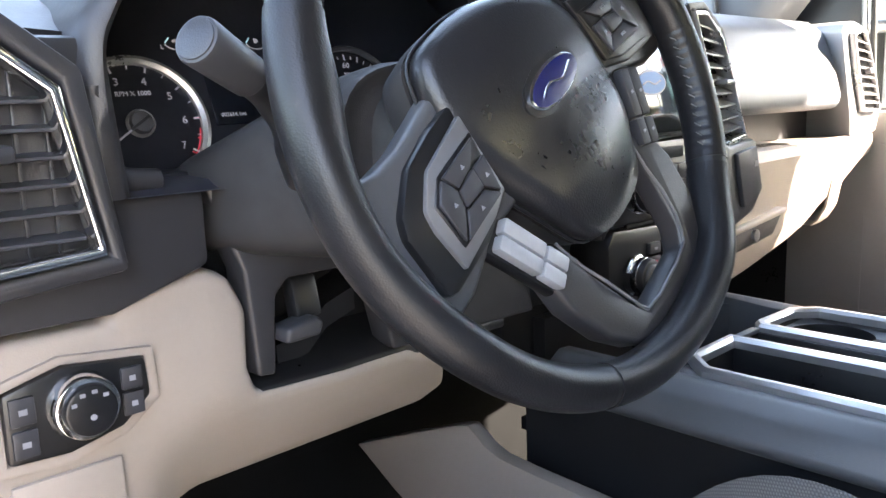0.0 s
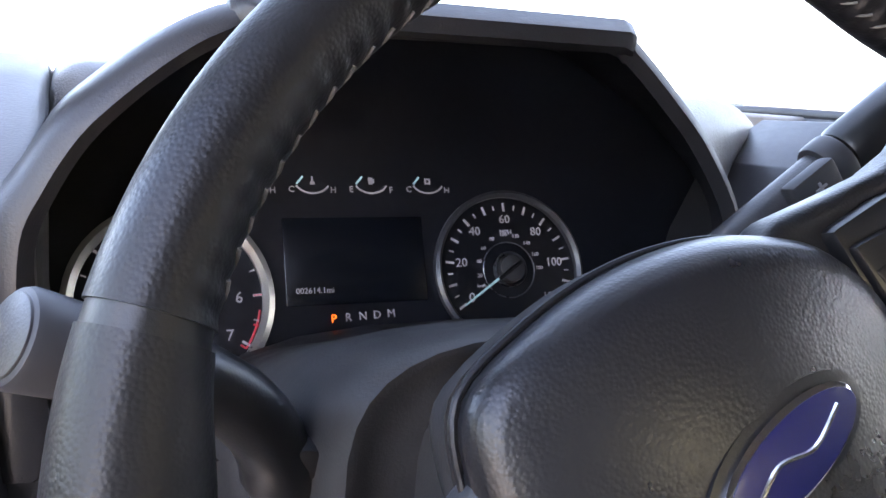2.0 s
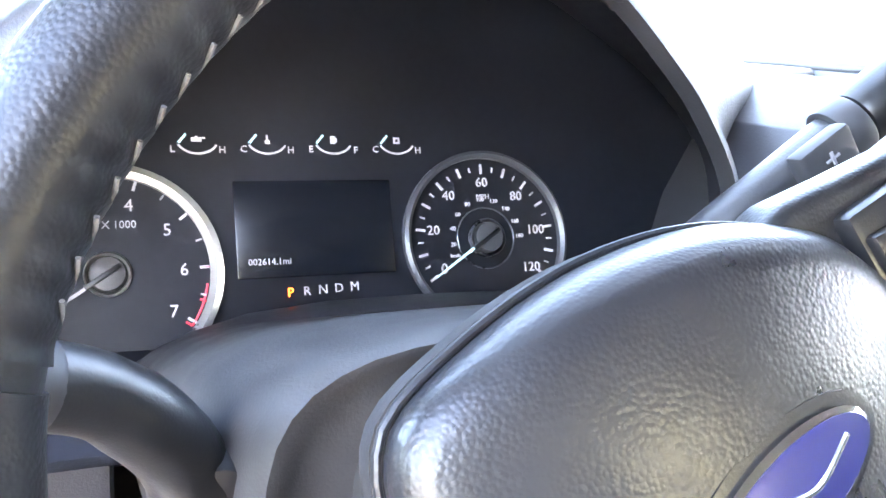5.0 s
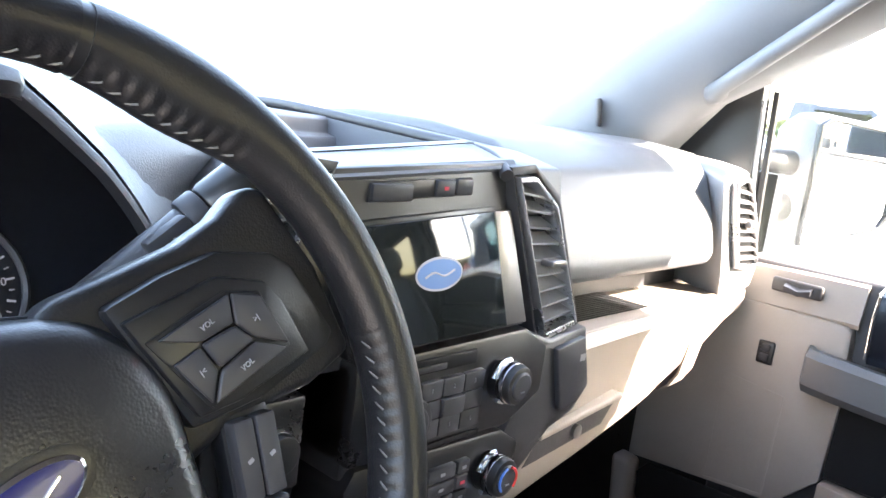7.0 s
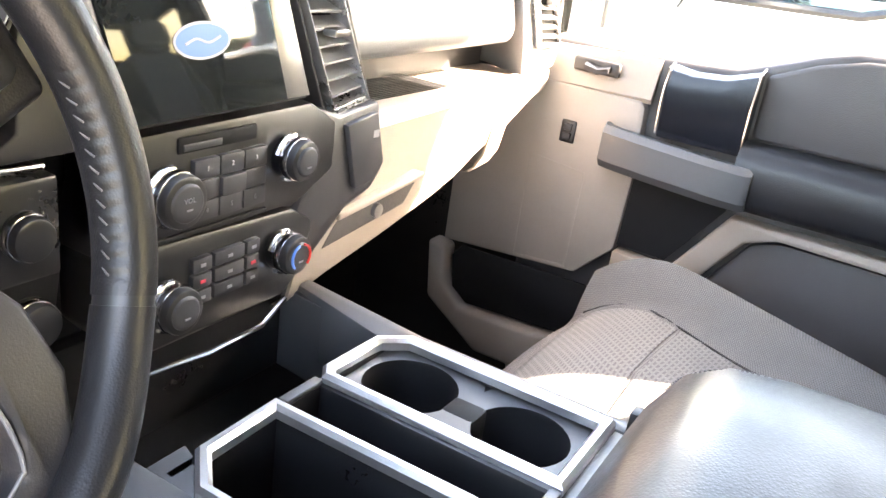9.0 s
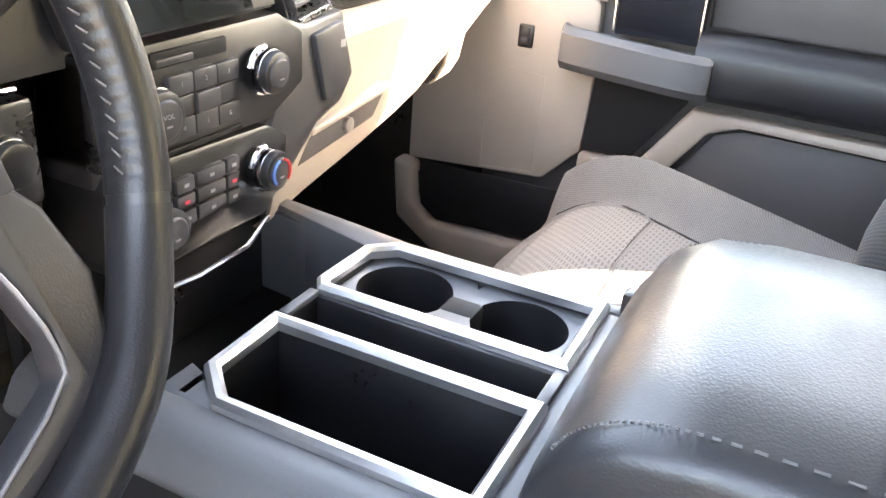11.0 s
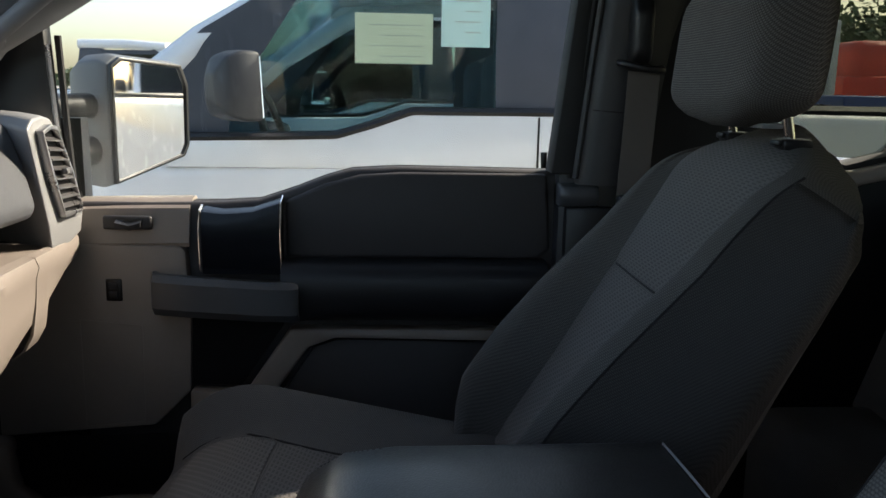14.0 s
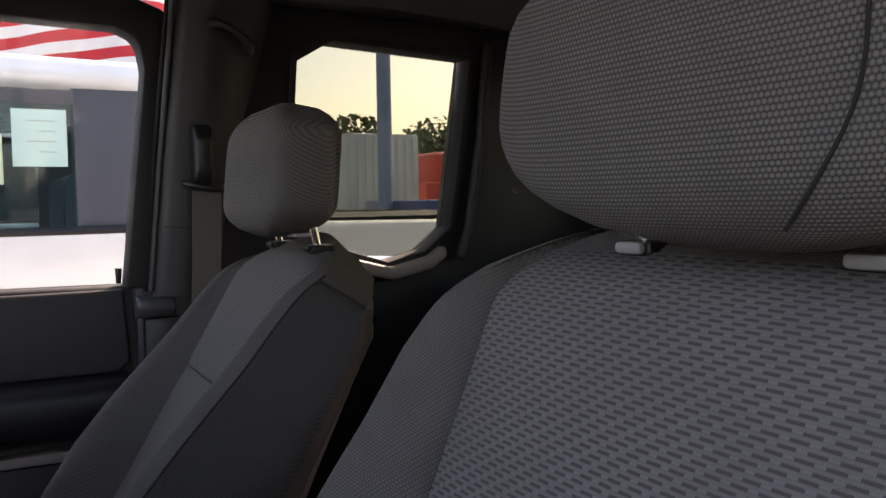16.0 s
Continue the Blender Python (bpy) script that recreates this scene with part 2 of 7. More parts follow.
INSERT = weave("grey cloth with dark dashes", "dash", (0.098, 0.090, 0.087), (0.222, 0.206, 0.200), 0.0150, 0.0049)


# ---- building helpers ----
def finish(bm, angle=40):
    bmesh.ops.recalc_face_normals(bm, faces=bm.faces)
    me = bpy.data.meshes.new("m")
    bm.to_mesh(me)
    bm.free()
    me.shade_smooth()
    me.set_sharp_from_angle(angle=radians(angle))
    return me


def part(name, bm, material, parent, label="", angle=40, kind=""):
    me = finish(bm, angle)
    me.name = name
    me.materials.append(material)
    ob = new(name, me)
    if parent is not None:
        ob.parent = parent
    if label:
        ob["label"] = label
    if kind:
        ob["kind"] = kind
    return ob


def thing(name, label, category, group="", kind="", at=(0, 0, 0)):
    e = new(name)
    e.location = at
    e.empty_display_size = 0.05
    return tagged(e, label, category, group, kind)


def setting(name, bm, material, label, category):
    return tagged(part(name, bm, material, None), label, category, kind="structure")


def bevel(bm, w, seg=2, angle=25):
    if w <= 0:
        return bm
    bmesh.ops.recalc_face_normals(bm, faces=bm.faces)
    es = [e for e in bm.edges if len(e.link_faces) == 2 and e.calc_face_angle(0) > radians(angle)]
    bmesh.ops.bevel(bm, geom=es, offset=w, segments=seg, profile=0.5, affect="EDGES", clamp_overlap=True)
    return bm


def xf(bm, m):
    bmesh.ops.transform(bm, matrix=m, verts=bm.verts)
    return bm


def box(lo, hi, bev=0.0, seg=2):
    bm = bmesh.new()
    bmesh.ops.create_cube(bm, size=1)
    lo, hi = Vector(lo), Vector(hi)
    for v in bm.verts:
        v.co = Vector([lo[i] + (v.co[i] + 0.5) * (hi[i] - lo[i]) for i in range(3)])
    return bevel(bm, bev, seg)


def cyl(a, b, r, r2=None, n=24, bev=0.0):
    a, b = Vector(a), Vector(b)
    bm = bmesh.new()
    bmesh.ops.create_cone(bm, cap_ends=True, segments=n, radius1=r, radius2=r if r2 is None else r2, depth=(b - a).length)
    bevel(bm, bev, 2, 50)
    return xf(bm, Matrix.Translation((a + b) / 2) @ (b - a).to_track_quat("Z", "Y").to_matrix().to_4x4())


def prism(pts, axis, a, b, bev=0.0, seg=2, bangle=25):
    """A polygon in the two other axes (in x, y, z order), drawn out along axis from a to b."""
    bm = bmesh.new()
    k = "xyz".index(axis)

    def at(p, w):
        q = list(p)
        q.insert(k, w)
        return q
    low, high = [bm.verts.new(at(p, a)) for p in pts], [bm.verts.new(at(p, b)) for p in pts]
    bm.faces.new(low)
    bm.faces.new(high)
    for i in range(len(pts)):
        j = (i + 1) % len(pts)
        bm.faces.new((low[i], low[j], high[j], high[i]))
    return bevel(bm, bev, seg, bangle)


def loft(rings, cap=True, closed=True):
    bm = bmesh.new()
    vs = [[bm.verts.new(p) for p in r] for r in rings]
    n = len(rings[0])
    for a, b in zip(vs, vs[1:]):
        for i in range(n if closed else n - 1):
            j = (i + 1) % n
            bm.faces.new((a[i], a[j], b[j], b[i]))
    if cap and closed:
        bm.faces.new(vs[0])
        bm.faces.new(vs[-1])
    return bm


def sheet(rows, thick, direction):
    """An open grid of points given depth along direction."""
    d = Vector(direction) * thick
    bm = bmesh.new()
    top = [[bm.verts.new(p) for p in r] for r in rows]
    low = [[bm.verts.new(Vector(p) + d) for p in r] for r in rows]
    R, C = len(rows), len(rows[0])
    for g in (top, low):
        for i in range(R - 1):
            for j in range(C - 1):
                bm.faces.new((g[i][j], g[i][j + 1], g[i + 1][j + 1], g[i + 1][j]))
    edge = [(0, j) for j in range(C)] + [(i, C - 1) for i in range(1, R)] + [(R - 1, j) for j in range(C - 2, -1, -1)] + [(i, 0) for i in range(R - 2, 0, -1)]
    for (i, j), (k, m) in zip(edge, edge[1:] + edge[:1]):
        bm.faces.new((top[i][j], top[k][m], low[k][m], low[i][j]))
    return bm


def spline(pts, n):
    """n points on a smooth line through pts."""
    P = [Vector(p) for p in pts]
    P = [P[0] * 2 - P[1]] + P + [P[-1] * 2 - P[-2]]
    out = []
    m = len(P) - 3
    for i in range(n):
        u = i / (n - 1) * m
        k = min(int(u), m - 1)
        f = u - k
        a, b, c, d = P[k:k + 4]
        out.append(0.5 * (2 * b + (c - a) * f + (2 * a - 5 * b + 4 * c - d) * f * f + (3 * b - a - 3 * c + d) * f ** 3))
    return out


def tube(path, r, n=12, closed=False, squash=1.0):
    """A round bar along path; r may be a list."""
    P = [Vector(p) for p in path]
    R = r if isinstance(r, (list, tuple)) else [r] * len(P)
    rings = []
    up = Vector((0, 0, 1))
    N = len(P)
    for i, p in enumerate(P):
        t = (P[(i + 1) % N] - P[i - 1]) if closed else (P[min(i + 1, N - 1)] - P[max(i - 1, 0)])
        t.normalize()
        if abs(t.dot(up)) > 0.95:
            up = Vector((0, 1, 0)) if abs(t.z) > 0.9 else Vector((0, 0, 1))
        s = t.cross(up).normalized()
        u = s.cross(t).normalized()
        up = u
        rings.append([p + R[i] * (math.cos(a) * s + squash * math.sin(a) * u) for a in [k * math.tau / n for k in range(n)]])
    if not closed:
        return loft(rings)
    return loft(rings + [rings[0]], cap=False)


def join(*bms):
    out = bms[0]
    for b in bms[1:]:
        me = bpy.data.meshes.new("t")
        b.to_mesh(me)
        b.free()
        out.from_mesh(me)
        bpy.data.meshes.remove(me)
    return out


def frame_ring(outer, inner, axis, a, b, bev=0.0):
    """A flat frame between two polygons of the same count, from a to b along axis."""
    k = "xyz".index(axis)

    def at(p, w):
        q = list(p)
        q.insert(k, w)
        return q
    bm = bmesh.new()
    n = len(outer)
    g = [[bm.verts.new(at(p, w)) for p in poly] for poly, w in ((outer, a), (outer, b), (inner, b), (inner, a))]
    for q in range(4):
        for i in range(n):
            j = (i + 1) % n
            bm.faces.new((g[q][i], g[q][j], g[(q + 1) % 4][j], g[(q + 1) % 4][i]))
    return bevel(bm, bev, 2)


def text(name, body, size, m, material, parent, label="", depth=0.0003, align="CENTER", font_shear=0.0):
    c = bpy.data.curves.new(name, "FONT")
    c.body, c.size, c.extrude, c.align_x, c.align_y, c.shear = body, size, depth, align, "CENTER", font_shear
    c.resolution_u = 2
    tmp = bpy.data.objects.new("tmp", c)
    scene.collection.objects.link(tmp)
    me = bpy.data.meshes.new_from_object(tmp.evaluated_get(bpy.context.evaluated_depsgraph_get()))
    bpy.data.objects.remove(tmp)
    bpy.data.curves.remove(c)
    me.materials.clear()
    me.materials.append(material)
    me.transform(m)
    ob = new(name, me)
    ob.parent = parent
    if label:
        ob["label"] = label
    return ob


def seated(name, bm, material, parent, label="", at=(0, 0.009, 0.002)):
    """A part of the driver's half, set a little deeper."""
    return part(name, xf(bm, Matrix.Translation(at)), material, parent, label)


def basis(o, x, y, z):
    m = Matrix((x, y, z)).transposed().to_4x4()
    m.translation = o
    return m


# ---- the cab ----
FLOOR = 0.12
setting("floor", box((-0.42, -1.75, FLOOR - 0.05), (1.36, 0.75, FLOOR)), CARPET, "black carpet on the cab floor", "floor")
wall_front = setting("wall_front", prism([(0.62, FLOOR), (0.62, 0.95), (0.70, 0.95), (0.78, FLOOR)], "x", -0.42, 1.37), CARPET, "black lined firewall under the dashboard", "wall")
setting("trim_3", box((1.365, 0.225, FLOOR), (1.40, 0.78, 0.955)), BLACK, "black kick panel beside the passenger footwell", "trim")
setting("trim_4", box((-0.44, 0.24, FLOOR), (-0.405, 0.78, 0.955)), BLACK, "black kick panel beside the driver footwell", "trim")
wall_rear = setting("wall_rear", prism([(-1.75, FLOOR), (-1.75, 0.93), (-1.71, 0.93), (-1.69, FLOOR)], "x", -0.42, 1.34, 0.01), DARK, "dark trimmed rear wall of the cab", "wall")
ceiling = setting("ceiling", sheet([[(x, y, 1.46 - 0.05 * abs((x - X0) / 0.8) ** 3 - 0.03 * max(0, (-1.2 - y) / 0.5)) for x in np.linspace(-0.36, 1.26, 13)] for y in np.linspace(-1.75, -0.02, 9)], 0.04, (0, 0, 1)), LINER, "grey cloth headliner of the cab", "ceiling")

# glass with the added film that veils the view with glare
WINDSCREEN = glass("hazy windscreen glass", (0.95, 0.97, 0.95), 0.0, 0.10)
# windscreen and pillars
window_1 = setting("window_1", sheet([[(x, 0.72 - 0.06 * abs((x - X0) / 0.75) ** 2, 0.965) for x in np.linspace(-0.36, 1.26, 12)], [(x, 0.36 - 0.05 * abs((x - X0) / 0.75) ** 2, 1.225) for x in np.linspace(-0.34, 1.24, 12)], [(x, 0.0 - 0.03 * abs((x - X0) / 0.75) ** 2, 1.46) for x in np.linspace(-0.29, 1.19, 12)]], 0.005, (0, 0.6, 0.8)), WINDSCREEN, "clear curved windscreen above the dashboard", "windscreen")
window_1.visible_shadow = False


def pillar(side):
    """A windscreen pillar with its fixed grab handle."""
    def at(p):
        return (p[0] if side > 0 else 2 * X0 - p[0], p[1], p[2])
    t = thing("pillar", "light grey plastic windscreen pillar trim", "pillar", kind="structure")
    t.name = "pillar_right" if side > 0 else "pillar_left"
    A = [(1.17, 0.63, 0.955), (1.165, 0.46, 1.09), (1.15, 0.29, 1.205), (1.13, 0.11, 1.33), (1.10, -0.06, 1.45)]
    B = [(1.262, 0.375, 0.965), (1.262, 0.294, 1.061), (1.262, 0.201, 1.116), (1.250, 0.06, 1.20), (1.21, -0.18, 1.385)]
    rings = []
    for p, q in zip(A, B):
        p, q = Vector(p), Vector(q)
        mid = p.lerp(q, 0.45) + Vector((-0.030, -0.02, -0.02))
        far = p.lerp(q, 0.6) + Vector((0.055, 0.05, 0.05))
        rings.append([at(v) for v in (p, p.lerp(mid, 0.55) + Vector((-0.006, -0.004, -0.004)), mid, mid.lerp(q, 0.5) + Vector((-0.010, -0.008, -0.008)), q, q + Vector((0.02, 0.012, 0.012)), far, p + Vector((0.012, 0.015, 0.015)))])
    part("trim_cover", loft(rings), PILLAR, t, "", 50)
    if side > 0:
        path = spline([(1.225, 0.305, 1.075), (1.190, 0.275, 1.085), (1.165, 0.225, 1.115), (1.150, 0.13, 1.185), (1.140, 0.05, 1.245), (1.165, 0.0, 1.30)], 18)
        part("grab_handle", tube(path, [0.02] * 3 + [0.014] * 12 + [0.02] * 3, 12), PILLAR, t, "grey moulded grab handle")
        part("tweeter_grille", xf(box((-0.020, -0.004, -0.024), (0.020, 0.004, 0.024), 0.003), pose(1.163, 0.474, 1.02, -8, 0, 38)), DARK, t, "small dark speaker grille")
    return t


PILLAR = mat("grey pillar plastic", (0.16, 0.165, 0.175), 0.5, var=0.06, bump=0.2, bscale=900)
pillar(1)
pillar(-1)

# ---- dashboard ----
dash = thing("dashboard", "grey and beige moulded truck dashboard under the windscreen", "dashboard", at=(X0, 0.4, 0.8))
dash.location = (0, 0, 0)
padprof = [(0.715, 0.962), (0.55, 0.985), (0.40, 0.985), (0.30, 0.975), (0.25, 0.95), (0.222, 0.90), (0.197, 0.838), (0.205, 0.818), (0.60, 0.815), (0.71, 0.90)]
padbm = prism(padprof, "x", 0.665, 1.14, 0.0)
for v in padbm.verts:
    if v.co.x > 1.0:
        v.co.x = 1.10 + 0.35 * max(0.0, v.co.z - 0.829) if v.co.y < 0.28 else 1.20
part("passenger_pad", bevel(padbm, 0.012, 3), PAD, dash, "grey soft pad")
part("shelf_back", box((0.67, 0.292, 0.760), (1.18, 0.310, 0.818)), DARK, dash)
part("shelf_floor", box((0.67, 0.20, 0.752), (1.18, 0.300, 0.7655)), BEIGE, dash, "beige shelf")
for k in range(14):
    part("mat_rib", box((0.68, 0.208 + k * 0.006, 0.7655), (0.95, 0.2115 + k * 0.006, 0.7685)), BLACK, dash)
# lower beige panel on the passenger side, its lower edge rising towards the door
def glove_edge(x):
    """Height of the panel's lower edge."""
    return float(np.interp(x, (0.60, 0.68, 0.80, 0.93, 1.01, 1.075), (0.560, 0.572, 0.584, 0.602, 0.617, 0.640)))


def glove_row(x, zb):
    u = (x - 0.60) / 0.64
    return [(x, 0.205, 0.768), (x, 0.172 + 0.03 * u, 0.766), (x, 0.160 + 0.04 * u, 0.752), (x, 0.165 + 0.04 * u, 0.735), (x, 0.167 + 0.042 * u, 0.735 - 0.35 * (0.735 - zb)), (x, 0.172 + 0.045 * u, 0.735 - 0.7 * (0.735 - zb)), (x, 0.182 + 0.05 * u, zb + 0.012), (x, 0.196 + 0.05 * u, zb), (x, 0.35, zb + 0.02)]


part("glove_panel", sheet([glove_row(x, glove_edge(x)) for x in np.linspace(0.60, 1.072, 14)], 0.004, (0, 1, 0.2)), BEIGE, dash, "beige glovebox panel")
part("dash_end", sheet([glove_row(x, float(np.interp(x, (1.075, 1.128, 1.142, 1.262), (0.613, 0.613, 0.662, 0.719)))) for x in (1.075, 1.085, 1.10, 1.115, 1.128, 1.142, 1.17, 1.20, 1.23, 1.262)], 0.004, (0, 1, 0.2)), BEIGE, dash, "beige end piece")
# glovebox opener: a slanted recess with a pull bar and a lock
# a raised plate; the hollow's shade is put into its taupe colour
part("opener_recess", prism([(0.665, 0.655), (0.835, 0.672), (0.805, 0.640), (0.640, 0.622)], "y", 0.1735, 0.190, 0.004, 3), TAUPE, dash, "opener recess, shade put into its taupe")
part("pull_bar", prism([(0.662, 0.664), (0.835, 0.680), (0.837, 0.672), (0.662, 0.655)], "y", 0.166, 0.186, 0.003, 3), BEIGE, dash)
part("glove_lock", cyl((0.742, 0.168, 0.648), (0.742, 0.182, 0.648), 0.009, None, 20, 0.001), STEEL, dash, "small metal lock")
# driver's side
part("driver_pad", prism([(0.715, 0.962), (0.55, 0.978), (0.40, 0.978), (0.32, 0.962), (0.22, 0.925), (0.165, 0.90), (0.15, 0.86), (0.16, 0.80), (0.60, 0.80), (0.71, 0.90)], "x", -0.38, -0.175, 0.012, 3), PAD, dash, "grey soft pad")
part("centre_pad", prism([(0.715, 0.962), (0.55, 0.978), (0.40, 0.982), (0.325, 0.972), (0.300, 0.935), (0.30, 0.80), (0.60, 0.80), (0.71, 0.90)], "x", -0.175, 0.325, 0.02, 4), PAD, dash, "grey soft pad")
knee = prism([(-0.40, 0.715), (-0.190, 0.717), (-0.185, 0.734), (-0.118, 0.742), (-0.10, 0.732), (-0.088, 0.705), (-0.090, 0.660), (-0.083, 0.638), (0.0, 0.636), (0.070, 0.637), (0.12, 0.622), (0.144, 0.590), (0.12, 0.578), (-0.112, 0.574), (-0.40, 0.50)], "y", 0.148, 0.30, 0.010, 3)
for zc in (0.645, 0.635, 0.625, 0.615, 0.605, 0.595, 0.585):
    bmesh.ops.bisect_plane(knee, geom=knee.verts[:] + knee.edges[:] + knee.faces[:], plane_co=(0, 0, zc), plane_no=(0, 0, 1))
for xc in (-0.18, -0.16, -0.14, -0.12):
    bmesh.ops.bisect_plane(knee, geom=knee.verts[:] + knee.edges[:] + knee.faces[:], plane_co=(xc, 0, 0), plane_no=(1, 0, 0))
for v in knee.verts:
    if v.co.y < 0.20 and v.co.z < 0.645:
        f = min(1.25, ((0.645 - v.co.z) / 0.071) ** 1.5) * min(1, max(0, (v.co.x + 0.185) / 0.06))
        v.co.y += 0.055 * f
        v.co.z -= 0.020 * f
seated("knee_panel", knee, BEIGE, dash, "beige lower knee panel")
seated("driver_trim", prism([(-0.40, 0.90), (-0.185, 0.90), (-0.185, 0.80), (-0.118, 0.80), (-0.118, 0.745), (-0.187, 0.722), (-0.40, 0.722)], "y", 0.142, 0.25, 0.006), DARK, dash, "dark grey trim")
part("column_panel", prism([(-0.115, 0.805), (0.20, 0.805), (0.24, 0.64), (0.052, 0.642), (0.040, 0.690), (0.022, 0.715), (0.0, 0.724), (-0.050, 0.724), (-0.062, 0.712), (-0.066, 0.650), (-0.082, 0.652), (-0.088, 0.735)], "y", 0.160, 0.19, 0.004, 3), DARK, dash, "dark grey lower column cover")
part("cover_raised", prism([(-0.100, 0.803), (-0.104, 0.770), (-0.096, 0.757), (-0.03, 0.775), (-0.024, 0.803)], "y", 0.154, 0.165, 0.004, 3), DARK, dash)
part("column_cavity", box((-0.09, 0.215, 0.63), (0.24, 0.25, 0.80)), DEEP, dash)
part("cavity_ledge", prism([(0.165, 0.640), (0.22, 0.668), (0.22, 0.63), (0.165, 0.63)], "x", -0.08, 0.20, 0.003), BLACK, dash)

# cluster hood: a bezel round the instrument opening
hood_out = [(-0.200, 0.80), (-0.200, 0.86), (-0.194, 0.905), (-0.184, 0.923), (-0.169, 0.946), (-0.152, 0.962), (-0.132, 0.979), (-0.115, 0.990), (-0.094, 0.996), (-0.030, 0.999), (0.045, 1.001), (0.088, 1.002), (0.101, 0.995), (0.127, 0.973), (0.152, 0.948), (0.178, 0.908), (0.183, 0.86), (0.184, 0.80)]
hood_in = [(-0.171, 0.80), (-0.176, 0.86), (-0.177, 0.892), (-0.170, 0.912), (-0.157, 0.934), (-0.140, 0.952), (-0.122, 0.967), (-0.106, 0.977), (-0.088, 0.983), (-0.028, 0.986), (0.043, 0.989), (0.082, 0.990), (0.094, 0.985), (0.120, 0.964), (0.145, 0.940), (0.170, 0.903), (0.175, 0.86), (0.176, 0.80)]
hood_out, hood_in = [[tuple(v) for v in spline([Vector(p) for p in side], 69)] for side in (hood_out, hood_in)]
hood_back = [(x + (0.085 * x / 0.15 if x > 0 else 0), z + 0.012) for x, z in hood_in]
bm = loft([[(p[0] + 0.13 * max(0.0, p[0]) / 0.16, 0.32, p[1] + 0.004) for p in hood_out], [(p[0], 0.155, p[1]) for p in hood_out], [(0.7 * p[0] + 0.3 * q[0], 0.143, 0.7 * p[1] + 0.3 * q[1]) for p, q in zip(hood_out, hood_in)], [(0.3 * p[0] + 0.7 * q[0], 0.141, 0.3 * p[1] + 0.7 * q[1]) for p, q in zip(hood_out, hood_in)], [(p[0], 0.150, p[1]) for p in hood_in]], cap=False)
part("hood_foot", tube(spline([Vector(p) for p in ((-0.188, 0.150, 0.872), (-0.187, 0.152, 0.845), (-0.183, 0.158, 0.822), (-0.169, 0.163, 0.811), (-0.145, 0.166, 0.808))], 14), 0.0085, 12), DARK, dash, "rounded foot of the hood")
part("cluster_hood", bm, DARK, dash, "dark grey hood", 60)
part("hood_lining", loft([[(p[0], 0.150, p[1]) for p in hood_in], [(p[0] + (0.012 if p[0] > 0 else 0), 0.165, p[1] + 0.006) for p in hood_in], [(p[0], 0.290, p[1]) for p in hood_back]], cap=False), LENS, dash, "black hood lining", 60)
part("hood_visor", loft([[(x, 0.158, z + 0.004), (x, 0.158 - 0.018 * k, z + 0.0025), (x, 0.158 - 0.024 * k, z - 0.004), (x, 0.158 - 0.021 * k, z - 0.011), (x, 0.158 - 0.006 * k, z - 0.013), (x, 0.158, z - 0.006)] for x, z, k in ((-0.104, 0.9935, 0.55), (-0.099, 0.9955, 0.85), (-0.092, 0.9965, 1), (-0.03, 0.9995, 1), (0.045, 1.0015, 1), (0.084, 1.0025, 1), (0.091, 1.001, 0.85), (0.096, 0.998, 0.55))]), DARK, dash, "dark visor lip", 50)
part("cluster_lip", prism([(-0.18, 0.80), (-0.150, 0.806), (-0.106, 0.810), (-0.082, 0.823), (-0.053, 0.831), (-0.014, 0.835), (0.04, 0.836), (0.10, 0.835), (0.175, 0.83), (0.175, 0.77), (-0.18, 0.77)], "y", 0.195, 0.225, 0.004, 3), DARK, dash, "dark curved lower bezel")
# flank of the hood that widens towards the windscreen
part("hood_flank", loft([[(p[0] + 0.001, 0.153, p[1] + 0.001) for p in hood_out[34:]], [(p[0] + 0.155 * max(0.0, p[0]) / 0.16, 0.34, p[1] + 0.004) for p in hood_out[34:]]], cap=False, closed=False), PAD, dash, "grey soft pad", 60)
# rounded shoulder between the hood and the centre stack
shoulder_rows = [[(0.130, 0.172, 0.976), (0.140, 0.172, 0.971), (0.150, 0.172, 0.962), (0.158, 0.172, 0.954), (0.165, 0.172, 0.946), (0.176, 0.172, 0.932), (0.186, 0.172, 0.915)],
                 [(0.185, 0.235, 0.9775), (0.210, 0.235, 0.9765), (0.232, 0.235, 0.973), (0.250, 0.235, 0.965), (0.261, 0.235, 0.953), (0.257, 0.235, 0.938), (0.247, 0.235, 0.918)],
                 [(0.235, 0.300, 0.981), (0.275, 0.300, 0.980), (0.303, 0.300, 0.976), (0.320, 0.300, 0.968), (0.333, 0.300, 0.956), (0.325, 0.300, 0.940), (0.313, 0.300, 0.915)]]
rows = [spline([Vector(p) for p in r], 25) for r in shoulder_rows]
part("hood_shoulder", sheet([list(c) for c in zip(*[spline(c, 9) for c in zip(*rows)])], 0.003, (-0.4, 0.5, -0.6)), PAD, dash, "grey soft pad", 60)
# release lever in its recess under the column
part("release_lever", prism([(0.176, 0.685), (0.160, 0.690), (0.168, 0.722), (0.184, 0.722)], "x", -0.044, -0.020, 0.003), BLACK, dash)
part("release_knob", prism([(-0.064, 0.676), (-0.062, 0.688), (-0.034, 0.693), (-0.028, 0.688), (-0.032, 0.677)], "y", 0.146, 0.172, 0.004, 3), BUTTON, dash)
part("release_bracket", loft([[(x, 0.185, z), (x, 0.215, z + 0.01), (x, 0.215, z - 0.03), (x, 0.185, z - 0.02)] for x, z in ((-0.05, 0.665), (-0.02, 0.672), (0.0, 0.690), (0.03, 0.700))]), BLACK, dash)


